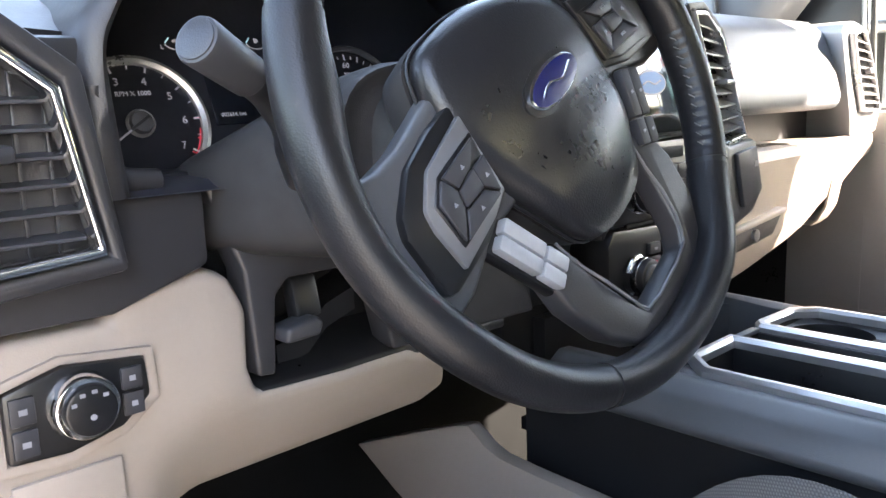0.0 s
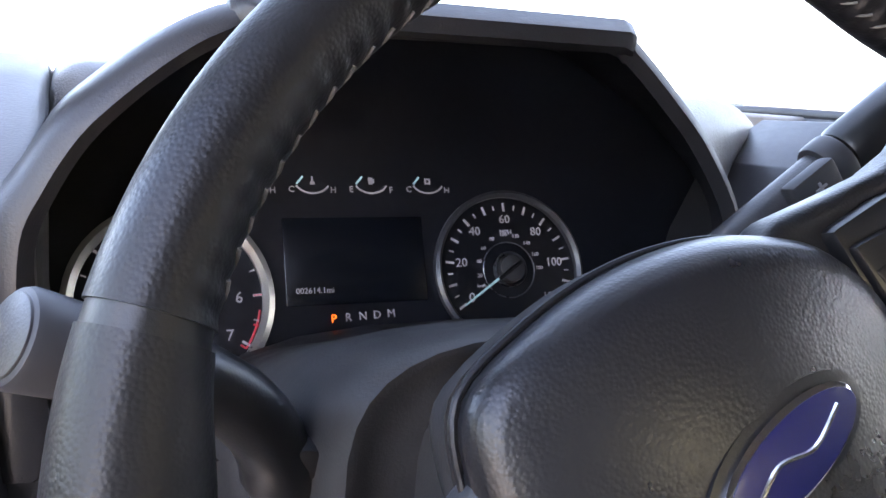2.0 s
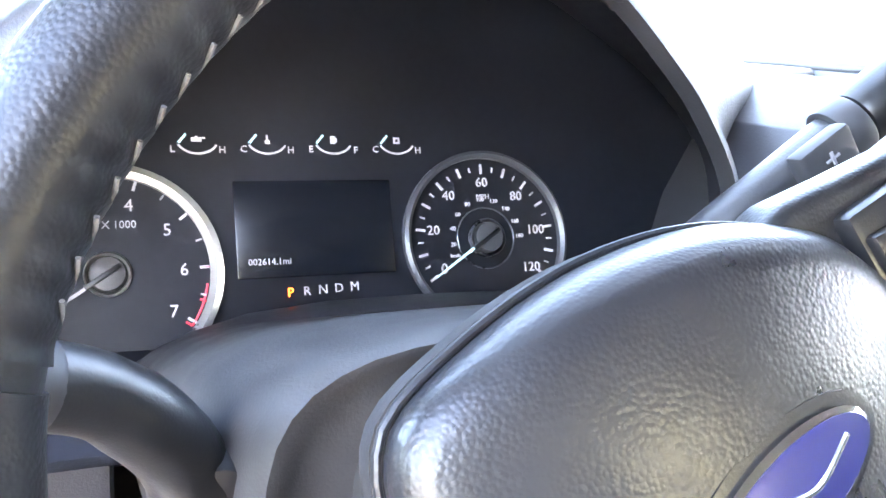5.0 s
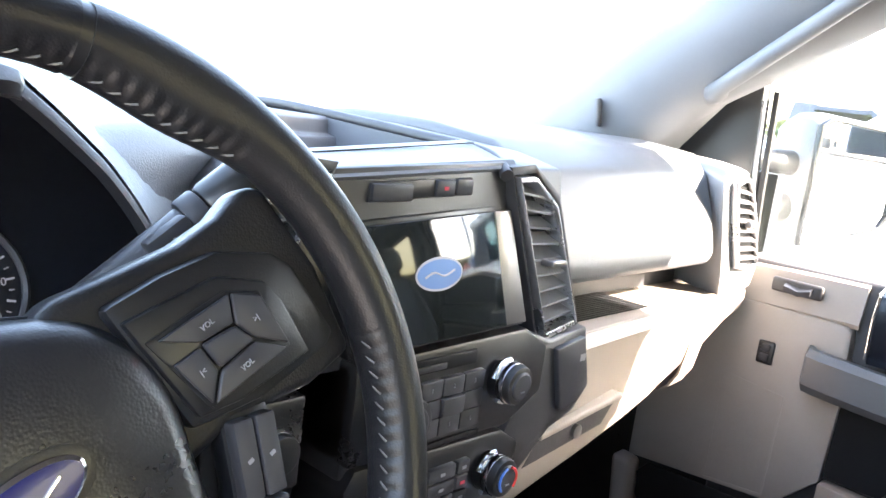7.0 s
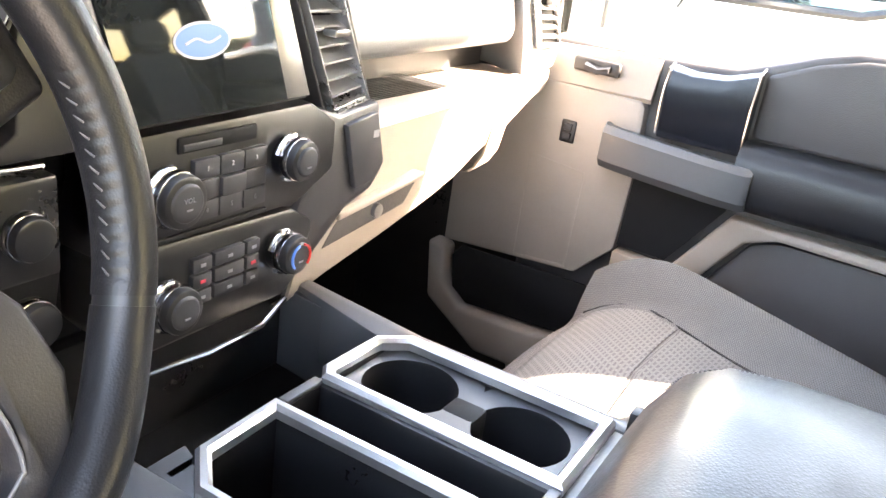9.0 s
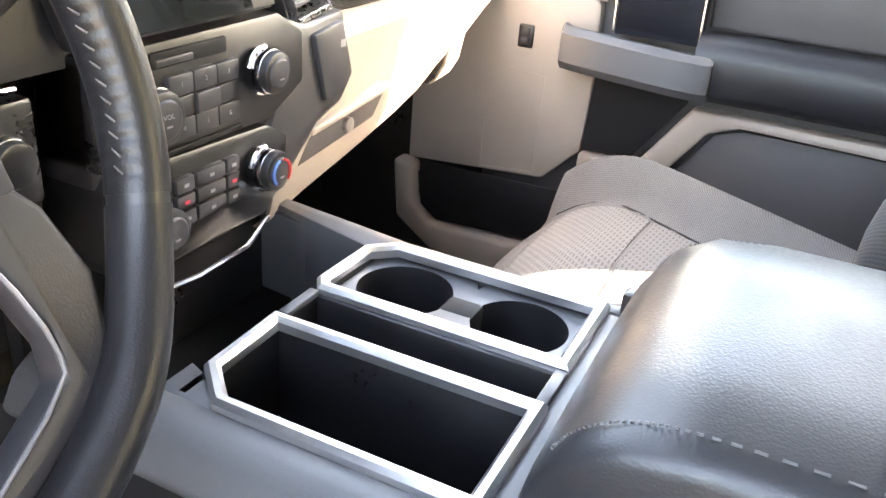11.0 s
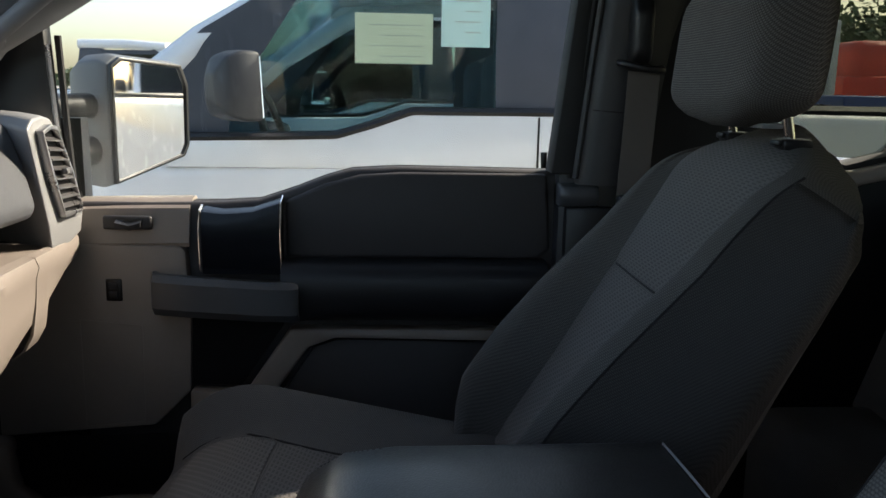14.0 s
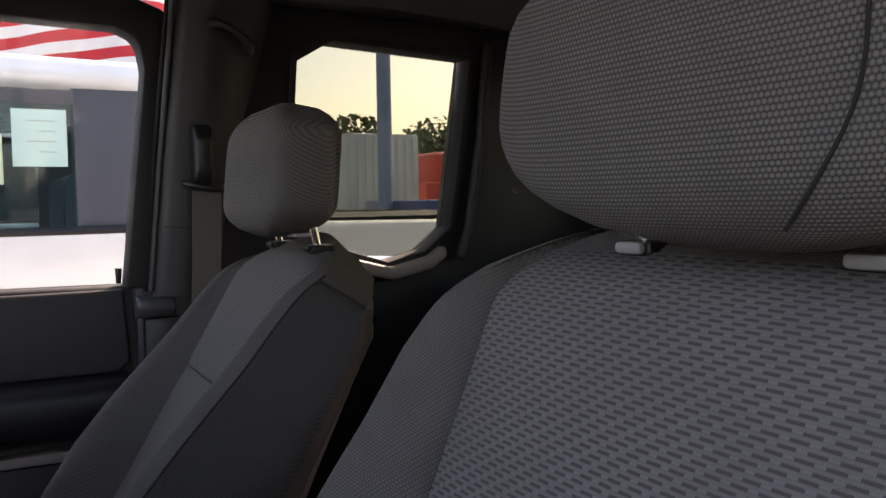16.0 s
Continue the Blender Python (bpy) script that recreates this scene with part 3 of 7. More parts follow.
# ---- instrument cluster ----
cluster = thing("instrument_cluster", "dark instrument cluster with two round dials, lit white", "instrument cluster")
CN = Vector((-0.06, -1, 0.38)).normalized()          # faces the driver
CU = Vector((0, 0.38, 1)).normalized()
CX = CU.cross(CN)


def on_face(x, z, lift=0.0):
    """A place on the tilted face at x and height z."""
    return Vector((x, 0.247 - 0.06 * x + 0.38 * (z - 0.845), z)) + CN * lift


def fbasis(x, z, lift=0.0, turn=0.0):
    c, s = math.cos(turn), math.sin(turn)
    return basis(on_face(x, z, lift), CX * c + CU * s, CU * c - CX * s, CN)


FACE = [(-0.178, 0.775), (-0.186, 0.885), (-0.165, 0.945), (-0.125, 0.988), (-0.09, 1.008), (0.082, 1.010), (0.150, 1.003), (0.193, 0.982), (0.232, 0.958), (0.272, 0.921), (0.272, 0.78)]
bm = bmesh.new()
bm.faces.new([bm.verts.new(on_face(*p)) for p in FACE])
bmesh.ops.solidify(bm, geom=bm.faces[:], thickness=0.01)
part("face", bm, LENS, cluster)


def ring(x, z, r1, r0, h, n=48):
    rr = []
    for r, d in ((r1, 0.0), (r1, h * 0.7), ((r1 + r0) / 2, h), (r0, h * 0.6), (r0, 0.0)):
        rr.append([on_face(x, z, d + 0.0005) + r * (math.cos(a) * CX + math.sin(a) * CU) for a in [k * math.tau / n for k in range(n)]])
    return loft(rr, cap=False)


def bar(x, z, ang, r, length, wide, lift=0.0015):
    m = fbasis(x, z, lift, ang)
    return xf(box((r - length / 2, -wide / 2, 0), (r + length / 2, wide / 2, 0.0006)), m)


def dial(cx, cz, rad, marks, numbers, a0, a1, name, label, reach, tick, wide, finish_mat):
    part(name, ring(cx, cz, rad, rad - wide, 0.006), finish_mat, cluster, label)
    n = marks
    ticks = None
    for i in range(n + 1):
        a = a0 + (a1 - a0) * i / n
        big = i % 2 == 0
        b = bar(cx, cz, a, tick, 0.0055 if big else 0.003, 0.0014 if big else 0.0009)
        ticks = b if ticks is None else join(ticks, b)
    part("scale", ticks, WHITEINK, cluster, kind="stuff")
    for s, f in numbers:
        a = a0 + (a1 - a0) * f
        text("numeral", s, 0.0088 if len(s) < 2 else 0.0078, fbasis(cx + reach * math.cos(a), cz + reach * math.sin(a) * CU.z, 0.0015), WHITEINK, cluster)


# light on the tachometer ring is put into this paler satin
DIALRING = mat("satin ring in lit tone", (0.46, 0.45, 0.43), 0.34, metal=0.7)
DARKRING = mat("dark dial ring", (0.13, 0.13, 0.14), 0.3, metal=0.6)
T0, T1 = radians(213), radians(-33)
dial(-0.115, 0.845, 0.0555, 14, [(str(i), i / 7) for i in range(8)], T0, T1, "tachometer_ring", "engine speed dial, light put into its pale ring", 0.0360, 0.0465, 0.0066, DIALRING)
text("caption", "RPM X 1000", 0.0055, fbasis(-0.115, 0.845 + 0.023, 0.0015), WHITEINK, cluster)
S0, S1 = radians(213), radians(-33)
dial(0.089, 0.8595, 0.051, 24, [(str(20 * i), i / 6) for i in range(7)], S0, S1, "speedometer_ring", "dark ringed speed dial", 0.0325, 0.0405, 0.0042, DARKRING)
text("caption", "MPH", 0.0042, fbasis(0.089, 0.8595 + 0.0225, 0.0015), WHITEINK, cluster)
text("caption", "km/h", 0.003, fbasis(0.069, 0.850, 0.0015), WHITEINK, cluster)
part("dial_band", ring(0.089, 0.8595, 0.0182, 0.0174, 0.001, 32), DARKRING, cluster)
for k in range(9):
    a = S0 + (S1 - S0) * (k + 1) / 10.5
    text("small_numeral", str(20 * (k + 1)), 0.0034, fbasis(0.089 + 0.021 * math.cos(a), 0.8595 + 0.021 * math.sin(a), 0.002), WHITEINK, cluster)
def dial_at(f, r, lift=0.0016):
    """A place on the engine speed dial at reading f."""
    a = T0 + (T1 - T0) * f / 7
    return on_face(-0.115, 0.845, lift) + r * (math.cos(a) * CX + math.sin(a) * CU)


red = tube([dial_at(f, 0.0475) for f in np.linspace(6.3, 7.08, 12)], 0.0006, 6)
for f, r in ((6.0, 0.0440), (6.6, 0.0455), (7.08, 0.0440)):
    red = join(red, tube([dial_at(f, r), dial_at(f, r + (0.0055 if f == 6.0 else 0.0035))], 0.0006, 6))
part("red_band", red, REDINK, cluster)
HUB = mat("smoked needle hub", (0.05, 0.048, 0.05), 0.4, var=0.1)
for cx, cz, long, ink in ((-0.115, 0.845, 0.0475, WHITEINK), (0.089, 0.8595, 0.040, CYAN)):
    part("needle", xf(prism([(0.006, 0.0009), (long, 0.0004), (long, -0.0004), (0.006, -0.0009)], "z", 0.0040, 0.0050), fbasis(cx, cz, 0, T0)), ink, cluster)
    part("needle_hub", cyl(on_face(cx, cz, 0.001), on_face(cx, cz, 0.0075), 0.0092, 0.0085, 28, 0.001), HUB, cluster)
    part("hub_bar", xf(box((-0.007, -0.0013, 0.0074), (0.0125, 0.0013, 0.0084), 0.0004), fbasis(cx, cz, 0, T0)), BLACK, cluster)
    part("hub_ring", ring(cx, cz, 0.0112, 0.0094, 0.0045, 32), DIALRING if cx < 0 else DARKRING, cluster)
for x, a, b in ((-0.0695, "L", "H"), (-0.0335, "C", "H"), (0.0025, "E", "F"), (0.039, "C", "H")):
    z = 0.9065 + 0.002 * (x + 0.07) / 0.1
    arc = tube([on_face(x + 0.0105 * math.cos(t), z + 0.004 + 0.0075 * math.sin(t), 0.001) for t in np.linspace(radians(205), radians(335), 12)], 0.0006, 6)
    part("small_gauge", arc, WHITEINK, cluster)
    icons = {"L": ((-0.003, -0.0012, 0.0022, 0.0010), (0.0022, 0.0004, 0.0040, 0.0012), (-0.001, 0.0010, 0.0002, 0.0018)), "E": ((-0.0016, -0.0020, 0.0010, 0.0022), (0.0010, -0.0012, 0.0020, 0.0012))}
    shape = icons.get(a, ((-0.0005, -0.0004, 0.0005, 0.0026), (-0.0013, -0.0022, 0.0013, -0.0004)) if x < 0 else ((-0.0018, -0.0018, 0.0018, -0.0009), (-0.0018, 0.0009, 0.0018, 0.0018), (-0.0018, -0.0009, -0.0009, 0.0009), (0.0009, -0.0009, 0.0018, 0.0009)))
    part("gauge_icon", join(*[xf(box((x0, z0, 0), (x1, z1, 0.0006)), fbasis(x, z + 0.0035, 0.001)) for x0, z0, x1, z1 in shape]), WHITEINK, cluster)
    part("gauge_needle", xf(box((-0.0006, 0, 0), (0.0006, 0.006, 0.0006)), fbasis(x - 0.0095, z + 0.0015, 0.0015, radians(-40))), CYAN, cluster)
    for s, d in ((a, -0.0125), (b, 0.0125)):
        text("gauge_letter", s, 0.0052, fbasis(x + d, z - 0.0015, 0.001), WHITEINK, cluster)
part("display", xf(box((-0.043, -0.026, 0), (0.043, 0.026, 0.0015), 0.001), fbasis(-0.010, 0.866, 0)), GLOSS, cluster, "dark unlit display")
text("odometer", "002614.1mi", 0.0048, fbasis(-0.036, 0.849, 0.0025), WHITEINK, cluster)
for i, ch in enumerate("PRNDM"):
    text("gear_letter", ch, 0.0068, fbasis(-0.026 + i * 0.0087, 0.8335 + 0.0005 * i, 0.0015), ORANGE if ch == "P" else WHITEINK, cluster)


# ---- steering wheel ----
WC = Vector((0.027, -0.035, 0.851))
WT = radians(18)
WTURN = radians(30.5)
WU0, WX0 = Vector((0, math.sin(WT), math.cos(WT))), Vector((1, 0, 0))
WN = Vector((0, -math.cos(WT), math.sin(WT)))
WX = WX0 * math.cos(WTURN) + WU0 * math.sin(WTURN)
WU = WU0 * math.cos(WTURN) - WX0 * math.sin(WTURN)
WM = basis(WC, WX, WU, WN)
wheel = thing("steering_wheel", "black leather steering wheel with silver-grey button panels", "steering wheel")
RIM, TUBE = 0.1848, 0.0140


def ease(v):
    v = min(1.0, max(0.0, v))
    return v * v * (3 - 2 * v)


def rim_at(a, r=0.0, h=0.0):
    """A place on the rim: a little flattened and dished below, with swollen thumb grips above the side spokes."""
    low_side = (math.degrees(a) % 360) - 360
    h += 0.011 * ease((-50 - low_side) / 28) * ease((low_side + 190) / 32)
    low = 0.008 * max(0.0, -math.sin(a)) ** 2
    if r < 0:
        for grip in (34, 146):
            r *= 1 + 0.62 * math.exp(-((math.degrees(a) % 360 - grip) / 12) ** 2)
    return WM @ Vector(((RIM - low + r) * math.cos(a), (RIM - low + r) * math.sin(a), h))


PITCH = 2.6


def stitched(deg):
    """Whether the rim's cover is sewn at this angle."""
    return -46 < deg < -13 or 22 < deg < 47 or 49 < deg < 131


def rim_piece(a0, a1, grow=0.0, n=48):
    rings = []
    for a in np.linspace(a0, a1, n):
        gather = 0.0007 * (0.5 + 0.5 * math.cos(math.degrees(a) / PITCH * math.tau)) if stitched(math.degrees(a)) else 0.0
        ring_pts = []
        for b in [k * math.tau / 32 for k in range(32)]:
            q = TUBE + grow - gather * math.exp(-((b - 2.75) / 0.5) ** 2)
            ring_pts.append(rim_at(a, q * math.cos(b), q * 1.14 * math.sin(b)))
        rings.append(ring_pts)
    return loft(rings)


D = radians
for a0, a1 in ((-47.2, 47.2), (48.8, 131.2), (132.8, 228.2), (229.8, 311.2)):
    part("rim", rim_piece(D(a0), D(a1), 0.0, 240 if a0 < 49 else 60), LEATHER, wheel)
for a in (48, 132, 229, 312):
    part("rim_seam", rim_piece(D(a - 0.8), D(a + 0.8), -0.0008, 3), BLACK, wheel)
st = None
for a in [k * PITCH for k in range(-17, 51) if stitched(k * PITCH) and stitched(k * PITCH + 1.4)]:
    p = rim_at(D(a), -TUBE * 0.925, 0.0062)
    q = rim_at(D(a + 1.3), -TUBE * 0.965, 0.0022)
    b = tube([p, (p + q) / 2 + (p - WC).normalized() * -0.0003, q], 0.00055, 6)
    st = b if st is None else join(st, b)
part("stitching", st, THREAD, wheel, "pale zigzag stitching", kind="stuff")


def wloft(rings):
    return loft([[WM @ Vector(p) for p in r] for r in rings])


# airbag pad: a shield, wide above and narrow below, fuller towards its lower end
def swell(y):
    return 0.008 * ease(-y / 0.05)


def shield(s, h, dy=0.0):
    pts = [(-0.064, 0.0745), (-0.036, 0.0795), (-0.006, 0.0785), (0.022, 0.0715), (0.046, 0.060), (0.066, 0.044), (0.0765, 0.022), (0.077, 0.0), (0.067, -0.026), (0.053, -0.058), (0.036, -0.083), (0.0, -0.090), (-0.036, -0.083), (-0.053, -0.058), (-0.067, -0.026), (-0.078, 0.004), (-0.081, 0.030), (-0.076, 0.055)]
    pts = spline([Vector((x, y, 0)) for x, y in pts[-2:] + pts + pts[:3]], 4 * 22 + 1)[8:-8]
    return [(v.x * s, v.y * s + dy, h + swell(v.y * s)) for v in pts[:72]]


def face_h(x, y):
    """Height of the pad's crown over its plane."""
    return 0.0125 - 2.0 * (x * x + (y - 0.01) ** 2) + swell(y)


rings = [shield(0.70, -0.05), shield(0.90, -0.028), shield(1.0, -0.016), shield(1.015, -0.009), shield(0.995, -0.0035)]
for s in (0.93, 0.84, 0.72, 0.58, 0.42, 0.25, 0.08):
    rings.append([(x, y, face_h(x, y) + 0.0015) for x, y, _ in shield(s, 0)])
part("airbag_pad", wloft(rings), PADLEATHER, wheel, "black grained airbag cover", 70)
part("hub_back", wloft([shield(0.72, -0.075), shield(0.93, -0.052), shield(1.005, -0.032), shield(1.015, -0.022)]), SHROUD, wheel, "dusty skirt behind the cover", 60)
part("skirt_bead", tube([WM @ Vector(p) for p in shield(1.016, -0.0165)], 0.0013, 8, True), PADLEATHER, wheel, "raised bead round the cover")
EY = 0.0115


def oval(rx, ry, h, n=44):
    return [(rx * math.cos(a), EY + ry * math.sin(a), h) for a in [k * math.tau / n for k in range(n)]]


part("emblem_ring", wloft([oval(0.0350, 0.0158, 0.006), oval(0.0350, 0.0158, 0.0132), oval(0.0320, 0.0132, 0.0136)]), BLACK, wheel)
part("emblem", wloft([oval(0.0308, 0.0123, 0.010), oval(0.0308, 0.0123, 0.0148), oval(0.0292, 0.0107, 0.0158)]), CHROME, wheel, "blue oval badge with silver rim")
part("emblem_field", wloft([oval(0.0290, 0.0106, 0.0148), oval(0.0290, 0.0106, 0.0162), oval(0.02, 0.008, 0.0168)]), BLUE, wheel)
swoosh = [(-0.021, -0.0018), (-0.008, 0.0020), (0.006, -0.0020), (0.021, 0.0022)]
part("emblem_mark", tube(spline([WM @ Vector((x, EY + y, 0.0168)) for x, y in swoosh], 30), 0.0008, 6), CHROME, wheel, "plain silver wave")
for y, w, hgt in ((-0.0375, 0.020, 0.0022), (-0.048, 0.007, 0.0028)):
    for k in range(4 if w > 0.01 else 1):
        x = -0.008 - w / 2 + (k + 0.5) * w / (4 if w > 0.01 else 1)
        part("embossed_mark", xf(box((x - w / 11, y - hgt, face_h(x, y) - 0.001), (x + w / 11, y + hgt, face_h(x, y) + 0.0021), 0.0003), WM), BLACK, wheel)

# spokes
for s in (-1, 1):
    def S(pts, h0, h1):
        return wloft([[(s * x, y, h) for x, y in pts] for h in (h0, h1)])
    left = s < 0
    # left arm and panel are paler than the right: sheen put into the colour
    part("spoke_arm", bevel(S([(0.036, 0.050), (0.060, 0.0590), (0.090, 0.0525), (0.118, 0.0470), (0.140, 0.0465), (0.158, 0.0510), (0.168, 0.046), (0.172, 0.0), (0.165, -0.046), (0.135, -0.044), (0.095, -0.030), (0.060, -0.03)], -0.026, -0.006), 0.007, 4), CONSOLE if left else LEATHER, wheel, "spoke arm with its sheen put into a paler grey" if left else "leather spoke arm")
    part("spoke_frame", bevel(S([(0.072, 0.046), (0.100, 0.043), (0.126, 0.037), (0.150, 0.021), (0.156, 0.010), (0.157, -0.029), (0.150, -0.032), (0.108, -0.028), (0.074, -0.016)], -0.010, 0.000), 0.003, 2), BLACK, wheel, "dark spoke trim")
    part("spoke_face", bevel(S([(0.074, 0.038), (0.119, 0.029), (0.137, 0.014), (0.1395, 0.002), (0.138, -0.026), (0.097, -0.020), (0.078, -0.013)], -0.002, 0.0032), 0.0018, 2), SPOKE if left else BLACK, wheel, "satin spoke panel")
    part("button_well", bevel(S([(0.076, 0.027), (0.117, 0.023), (0.1315, 0.0125), (0.1310, -0.0170), (0.0835, -0.0130)], 0.001, 0.0042), 0.0016, 2), BLACK, wheel)
    part("centre_button", bevel(S([(0.0945, 0.0118), (0.1110, 0.0088), (0.1148, -0.0012), (0.0955, -0.0010)], 0.004, 0.0080), 0.0014), BUTTON, wheel)
    arrows = 0
    for q in ([(0.080, 0.0125), (0.0932, 0.0112), (0.0942, -0.0010), (0.0845, -0.0105)], [(0.080, 0.0245), (0.0945, 0.0128), (0.1112, 0.0100), (0.1165, 0.0210)], [(0.1180, 0.0205), (0.1122, 0.0092), (0.1160, -0.0008), (0.1290, -0.0140), (0.1295, 0.0115)], [(0.1270, -0.0150), (0.1150, -0.0024), (0.0955, -0.0022), (0.0858, -0.0118)]):
        part("arrow_button", bevel(S(q, 0.004, 0.0068), 0.0010), BUTTON, wheel)
        m = sum((Vector(v) for v in q), Vector((0, 0))) / len(q)
        words = {True: ("|<", "VOL", ">|", "VOL"), False: ("", "", "", "")}[s > 0]
        mark = words[arrows]
        arrows += 1
        if mark:
            text("button_word", mark, 0.0036, WM @ Matrix.Translation((s * m.x, m.y, 0.0074)), INK, wheel)
        else:
            part("button_mark", wloft([[(s * m.x - 0.0016, m.y - 0.0012, h), (s * m.x + 0.0016, m.y - 0.0012, h), (s * m.x, m.y + 0.0014, h)] for h in (0.0070, 0.0076)]), INK, wheel)
    # rocker strip running down beside the pad
    o, e = Vector((0.0985, -0.030)), Vector((-0.42, -0.907))
    w = Vector((-e.y, e.x))
    well = [o - w * 0.013 - e * 0.004, o + w * 0.013 - e * 0.004, o + w * 0.013 + e * 0.060, o - w * 0.013 + e * 0.060]
    part("rocker_well", bevel(S([tuple(v) for v in well], -0.018, -0.006), 0.003), BLACK, wheel)
    for k0, k1 in ((0.0, 0.036), (0.0375, 0.057)):
        for a0, a1 in ((-0.0108, -0.0006), (0.0006, 0.0108)):
            q = [o + w * a0 + e * k0, o + w * a1 + e * k0, o + w * a1 + e * k1, o + w * a0 + e * k1]
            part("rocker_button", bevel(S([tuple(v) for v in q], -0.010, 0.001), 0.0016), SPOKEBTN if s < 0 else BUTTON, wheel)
            if s > 0:
                m = sum(q, Vector((0, 0))) / 4
                part("button_mark", xf(box((s * m.x - 0.0014, m.y - 0.0009, 0.0008), (s * m.x + 0.0014, m.y + 0.0009, 0.0015)), WM), INK, wheel)
def spline_flat(pts):
    """The same corners, eased by midpoints."""
    out = [pts[0]]
    for a, b in zip(pts, pts[1:]):
        out += [(a[0] * 0.75 + b[0] * 0.25, a[1] * 0.75 + b[1] * 0.25), (a[0] * 0.25 + b[0] * 0.75, a[1] * 0.25 + b[1] * 0.75)]
    return out + [pts[-1]]


# lower trim: two legs and a bridge in one U
UO = [(-0.084, -0.066), (-0.088, -0.100), (-0.079, -0.132), (-0.062, -0.154), (-0.040, -0.166), (0.040, -0.166), (0.062, -0.154), (0.079, -0.132), (0.088, -0.100), (0.084, -0.066)]
UI = [(0.062, -0.066), (0.054, -0.100), (0.043, -0.136), (0.034, -0.149), (-0.034, -0.149), (-0.043, -0.136), (-0.054, -0.100), (-0.062, -0.066)]


def trim_h(y):
    """The lower trim rises from beside the rockers to the rim."""
    return 0.010 * ease((-y - 0.075) / 0.05)


part("lower_trim", bevel(wloft([[(x, y, h + trim_h(y)) for x, y in UO + UI] for h in (-0.026, -0.006)]), 0.004, 3), DARK, wheel, "dark grey U-shaped lower spoke")
part("trim_lip", tube([WM @ Vector((x, y, trim_h(y) - 0.0055)) for x, y in spline_flat(UI)], 0.0011, 8), SPOKE, wheel, "thin satin edge line")

# steering column, stalks
column = thing("steering_column", "black plastic steering column with stalks", "steering column")
def column_ring(y, cx, half, top, bottom, e=0.55):
    mid, hh = (top + bottom) / 2, (top - bottom) / 2
    return [(cx + half * math.copysign(abs(math.cos(a)) ** e, math.cos(a)), y, mid + hh * math.copysign(abs(math.sin(a)) ** e, math.sin(a))) for a in [k * math.tau / 36 for k in range(36)]]


part("barrel", loft([column_ring(-0.02, 0.020, 0.052, 0.855, 0.785), column_ring(0.02, 0.018, 0.068, 0.868, 0.770), column_ring(0.06, 0.015, 0.080, 0.870, 0.762)]), SHROUD, column, "", 60)
part("shroud", loft([column_ring(0.036, 0.016, 0.050, 0.862, 0.785, 0.65), column_ring(0.041, 0.014, 0.080, 0.8695, 0.768, 0.6), column_ring(0.040, 0.012, 0.088, 0.8745, 0.761, 0.58), column_ring(0.0345, 0.012, 0.0925, 0.8785, 0.757), column_ring(0.034, 0.012, 0.0965, 0.8808, 0.755), column_ring(0.0375, 0.012, 0.0990, 0.8818, 0.753), column_ring(0.045, 0.012, 0.101, 0.882, 0.751), column_ring(0.09, 0.010, 0.110, 0.8715, 0.746), column_ring(0.15, 0.010, 0.118, 0.850, 0.742), column_ring(0.22, 0.010, 0.120, 0.828, 0.738)]), SHROUD, column, "dusty black column shroud", 60)
p0, p1 = Vector((-0.179, 0.028, 0.891)), Vector((-0.125, 0.052, 0.866))
d = (p1 - p0).normalized()
part("indicator_stalk", tube(spline([p0 + d * 0.04, p1, Vector((-0.107, 0.058, 0.848)), Vector((-0.098, 0.063, 0.829)), Vector((-0.085, 0.075, 0.81))], 18), [0.0118] * 6 + [0.0125] * 6 + [0.014] * 6, 20), BLACK, column)
part("stalk_knob", cyl(p0, p0 + d * 0.050, 0.0142, 0.0125, 32, 0.003), BUTTON, column, "dark grey twist knob")
part("stalk_cap", cyl(p0 - d * 0.0006, p0 + d * 0.004, 0.0118, 0.0118, 32, 0.0006), DARK, column)
part("stalk_mark", xf(box((-0.004, -0.001, 0), (0.004, 0.001, 0.0008)), pose(*(p0 + d * 0.042 + Vector((0, -0.006, 0.0115))), 25, 20, 0)), WHITEINK, column)
part("stalk_socket", cyl((-0.092, 0.050, 0.835), (-0.088, 0.064, 0.838), 0.006, None, 16, 0.001), DEEP, column)
q0, q1 = Vector((0.088, 0.080, 0.888)), Vector((0.203, 0.060, 0.983))
d2 = (q1 - q0).normalized()
part("gear_lever", cyl(q0, q0 + d2 * 0.085, 0.0095, 0.0105, 20, 0.002), DARK, column)
part("lever_collar", cyl(q0 + d2 * 0.078, q0 + d2 * 0.090, 0.0135, 0.0138, 24, 0.002), BUTTON, column)
part("gear_lever_grip", cyl(q0 + d2 * 0.090, q1, 0.0135, 0.0145, 28, 0.004), BLACK, column, "black gear lever grip")
gm = basis(q0 + d2 * 0.064 + Vector((-0.003, -0.012, 0.003)), d2, Vector((0.1, -1, 0.1)).normalized(), d2.cross(Vector((0.1, -1, 0.1)).normalized()))
part("gear_button", xf(box((-0.012, -0.004, -0.009), (0.012, 0.004, 0.009), 0.002), gm), BUTTON, column)
part("button_mark", join(xf(box((-0.003, 0.004, -0.0006), (0.003, 0.0046, 0.0006)), gm), xf(box((-0.0006, 0.004, -0.003), (0.0006, 0.0046, 0.003)), gm)), INK, column)
part("lock_barrel", cyl((0.10, 0.02, 0.79), (0.12, -0.005, 0.78), 0.014, 0.013, 24, 0.002), STEEL, column)

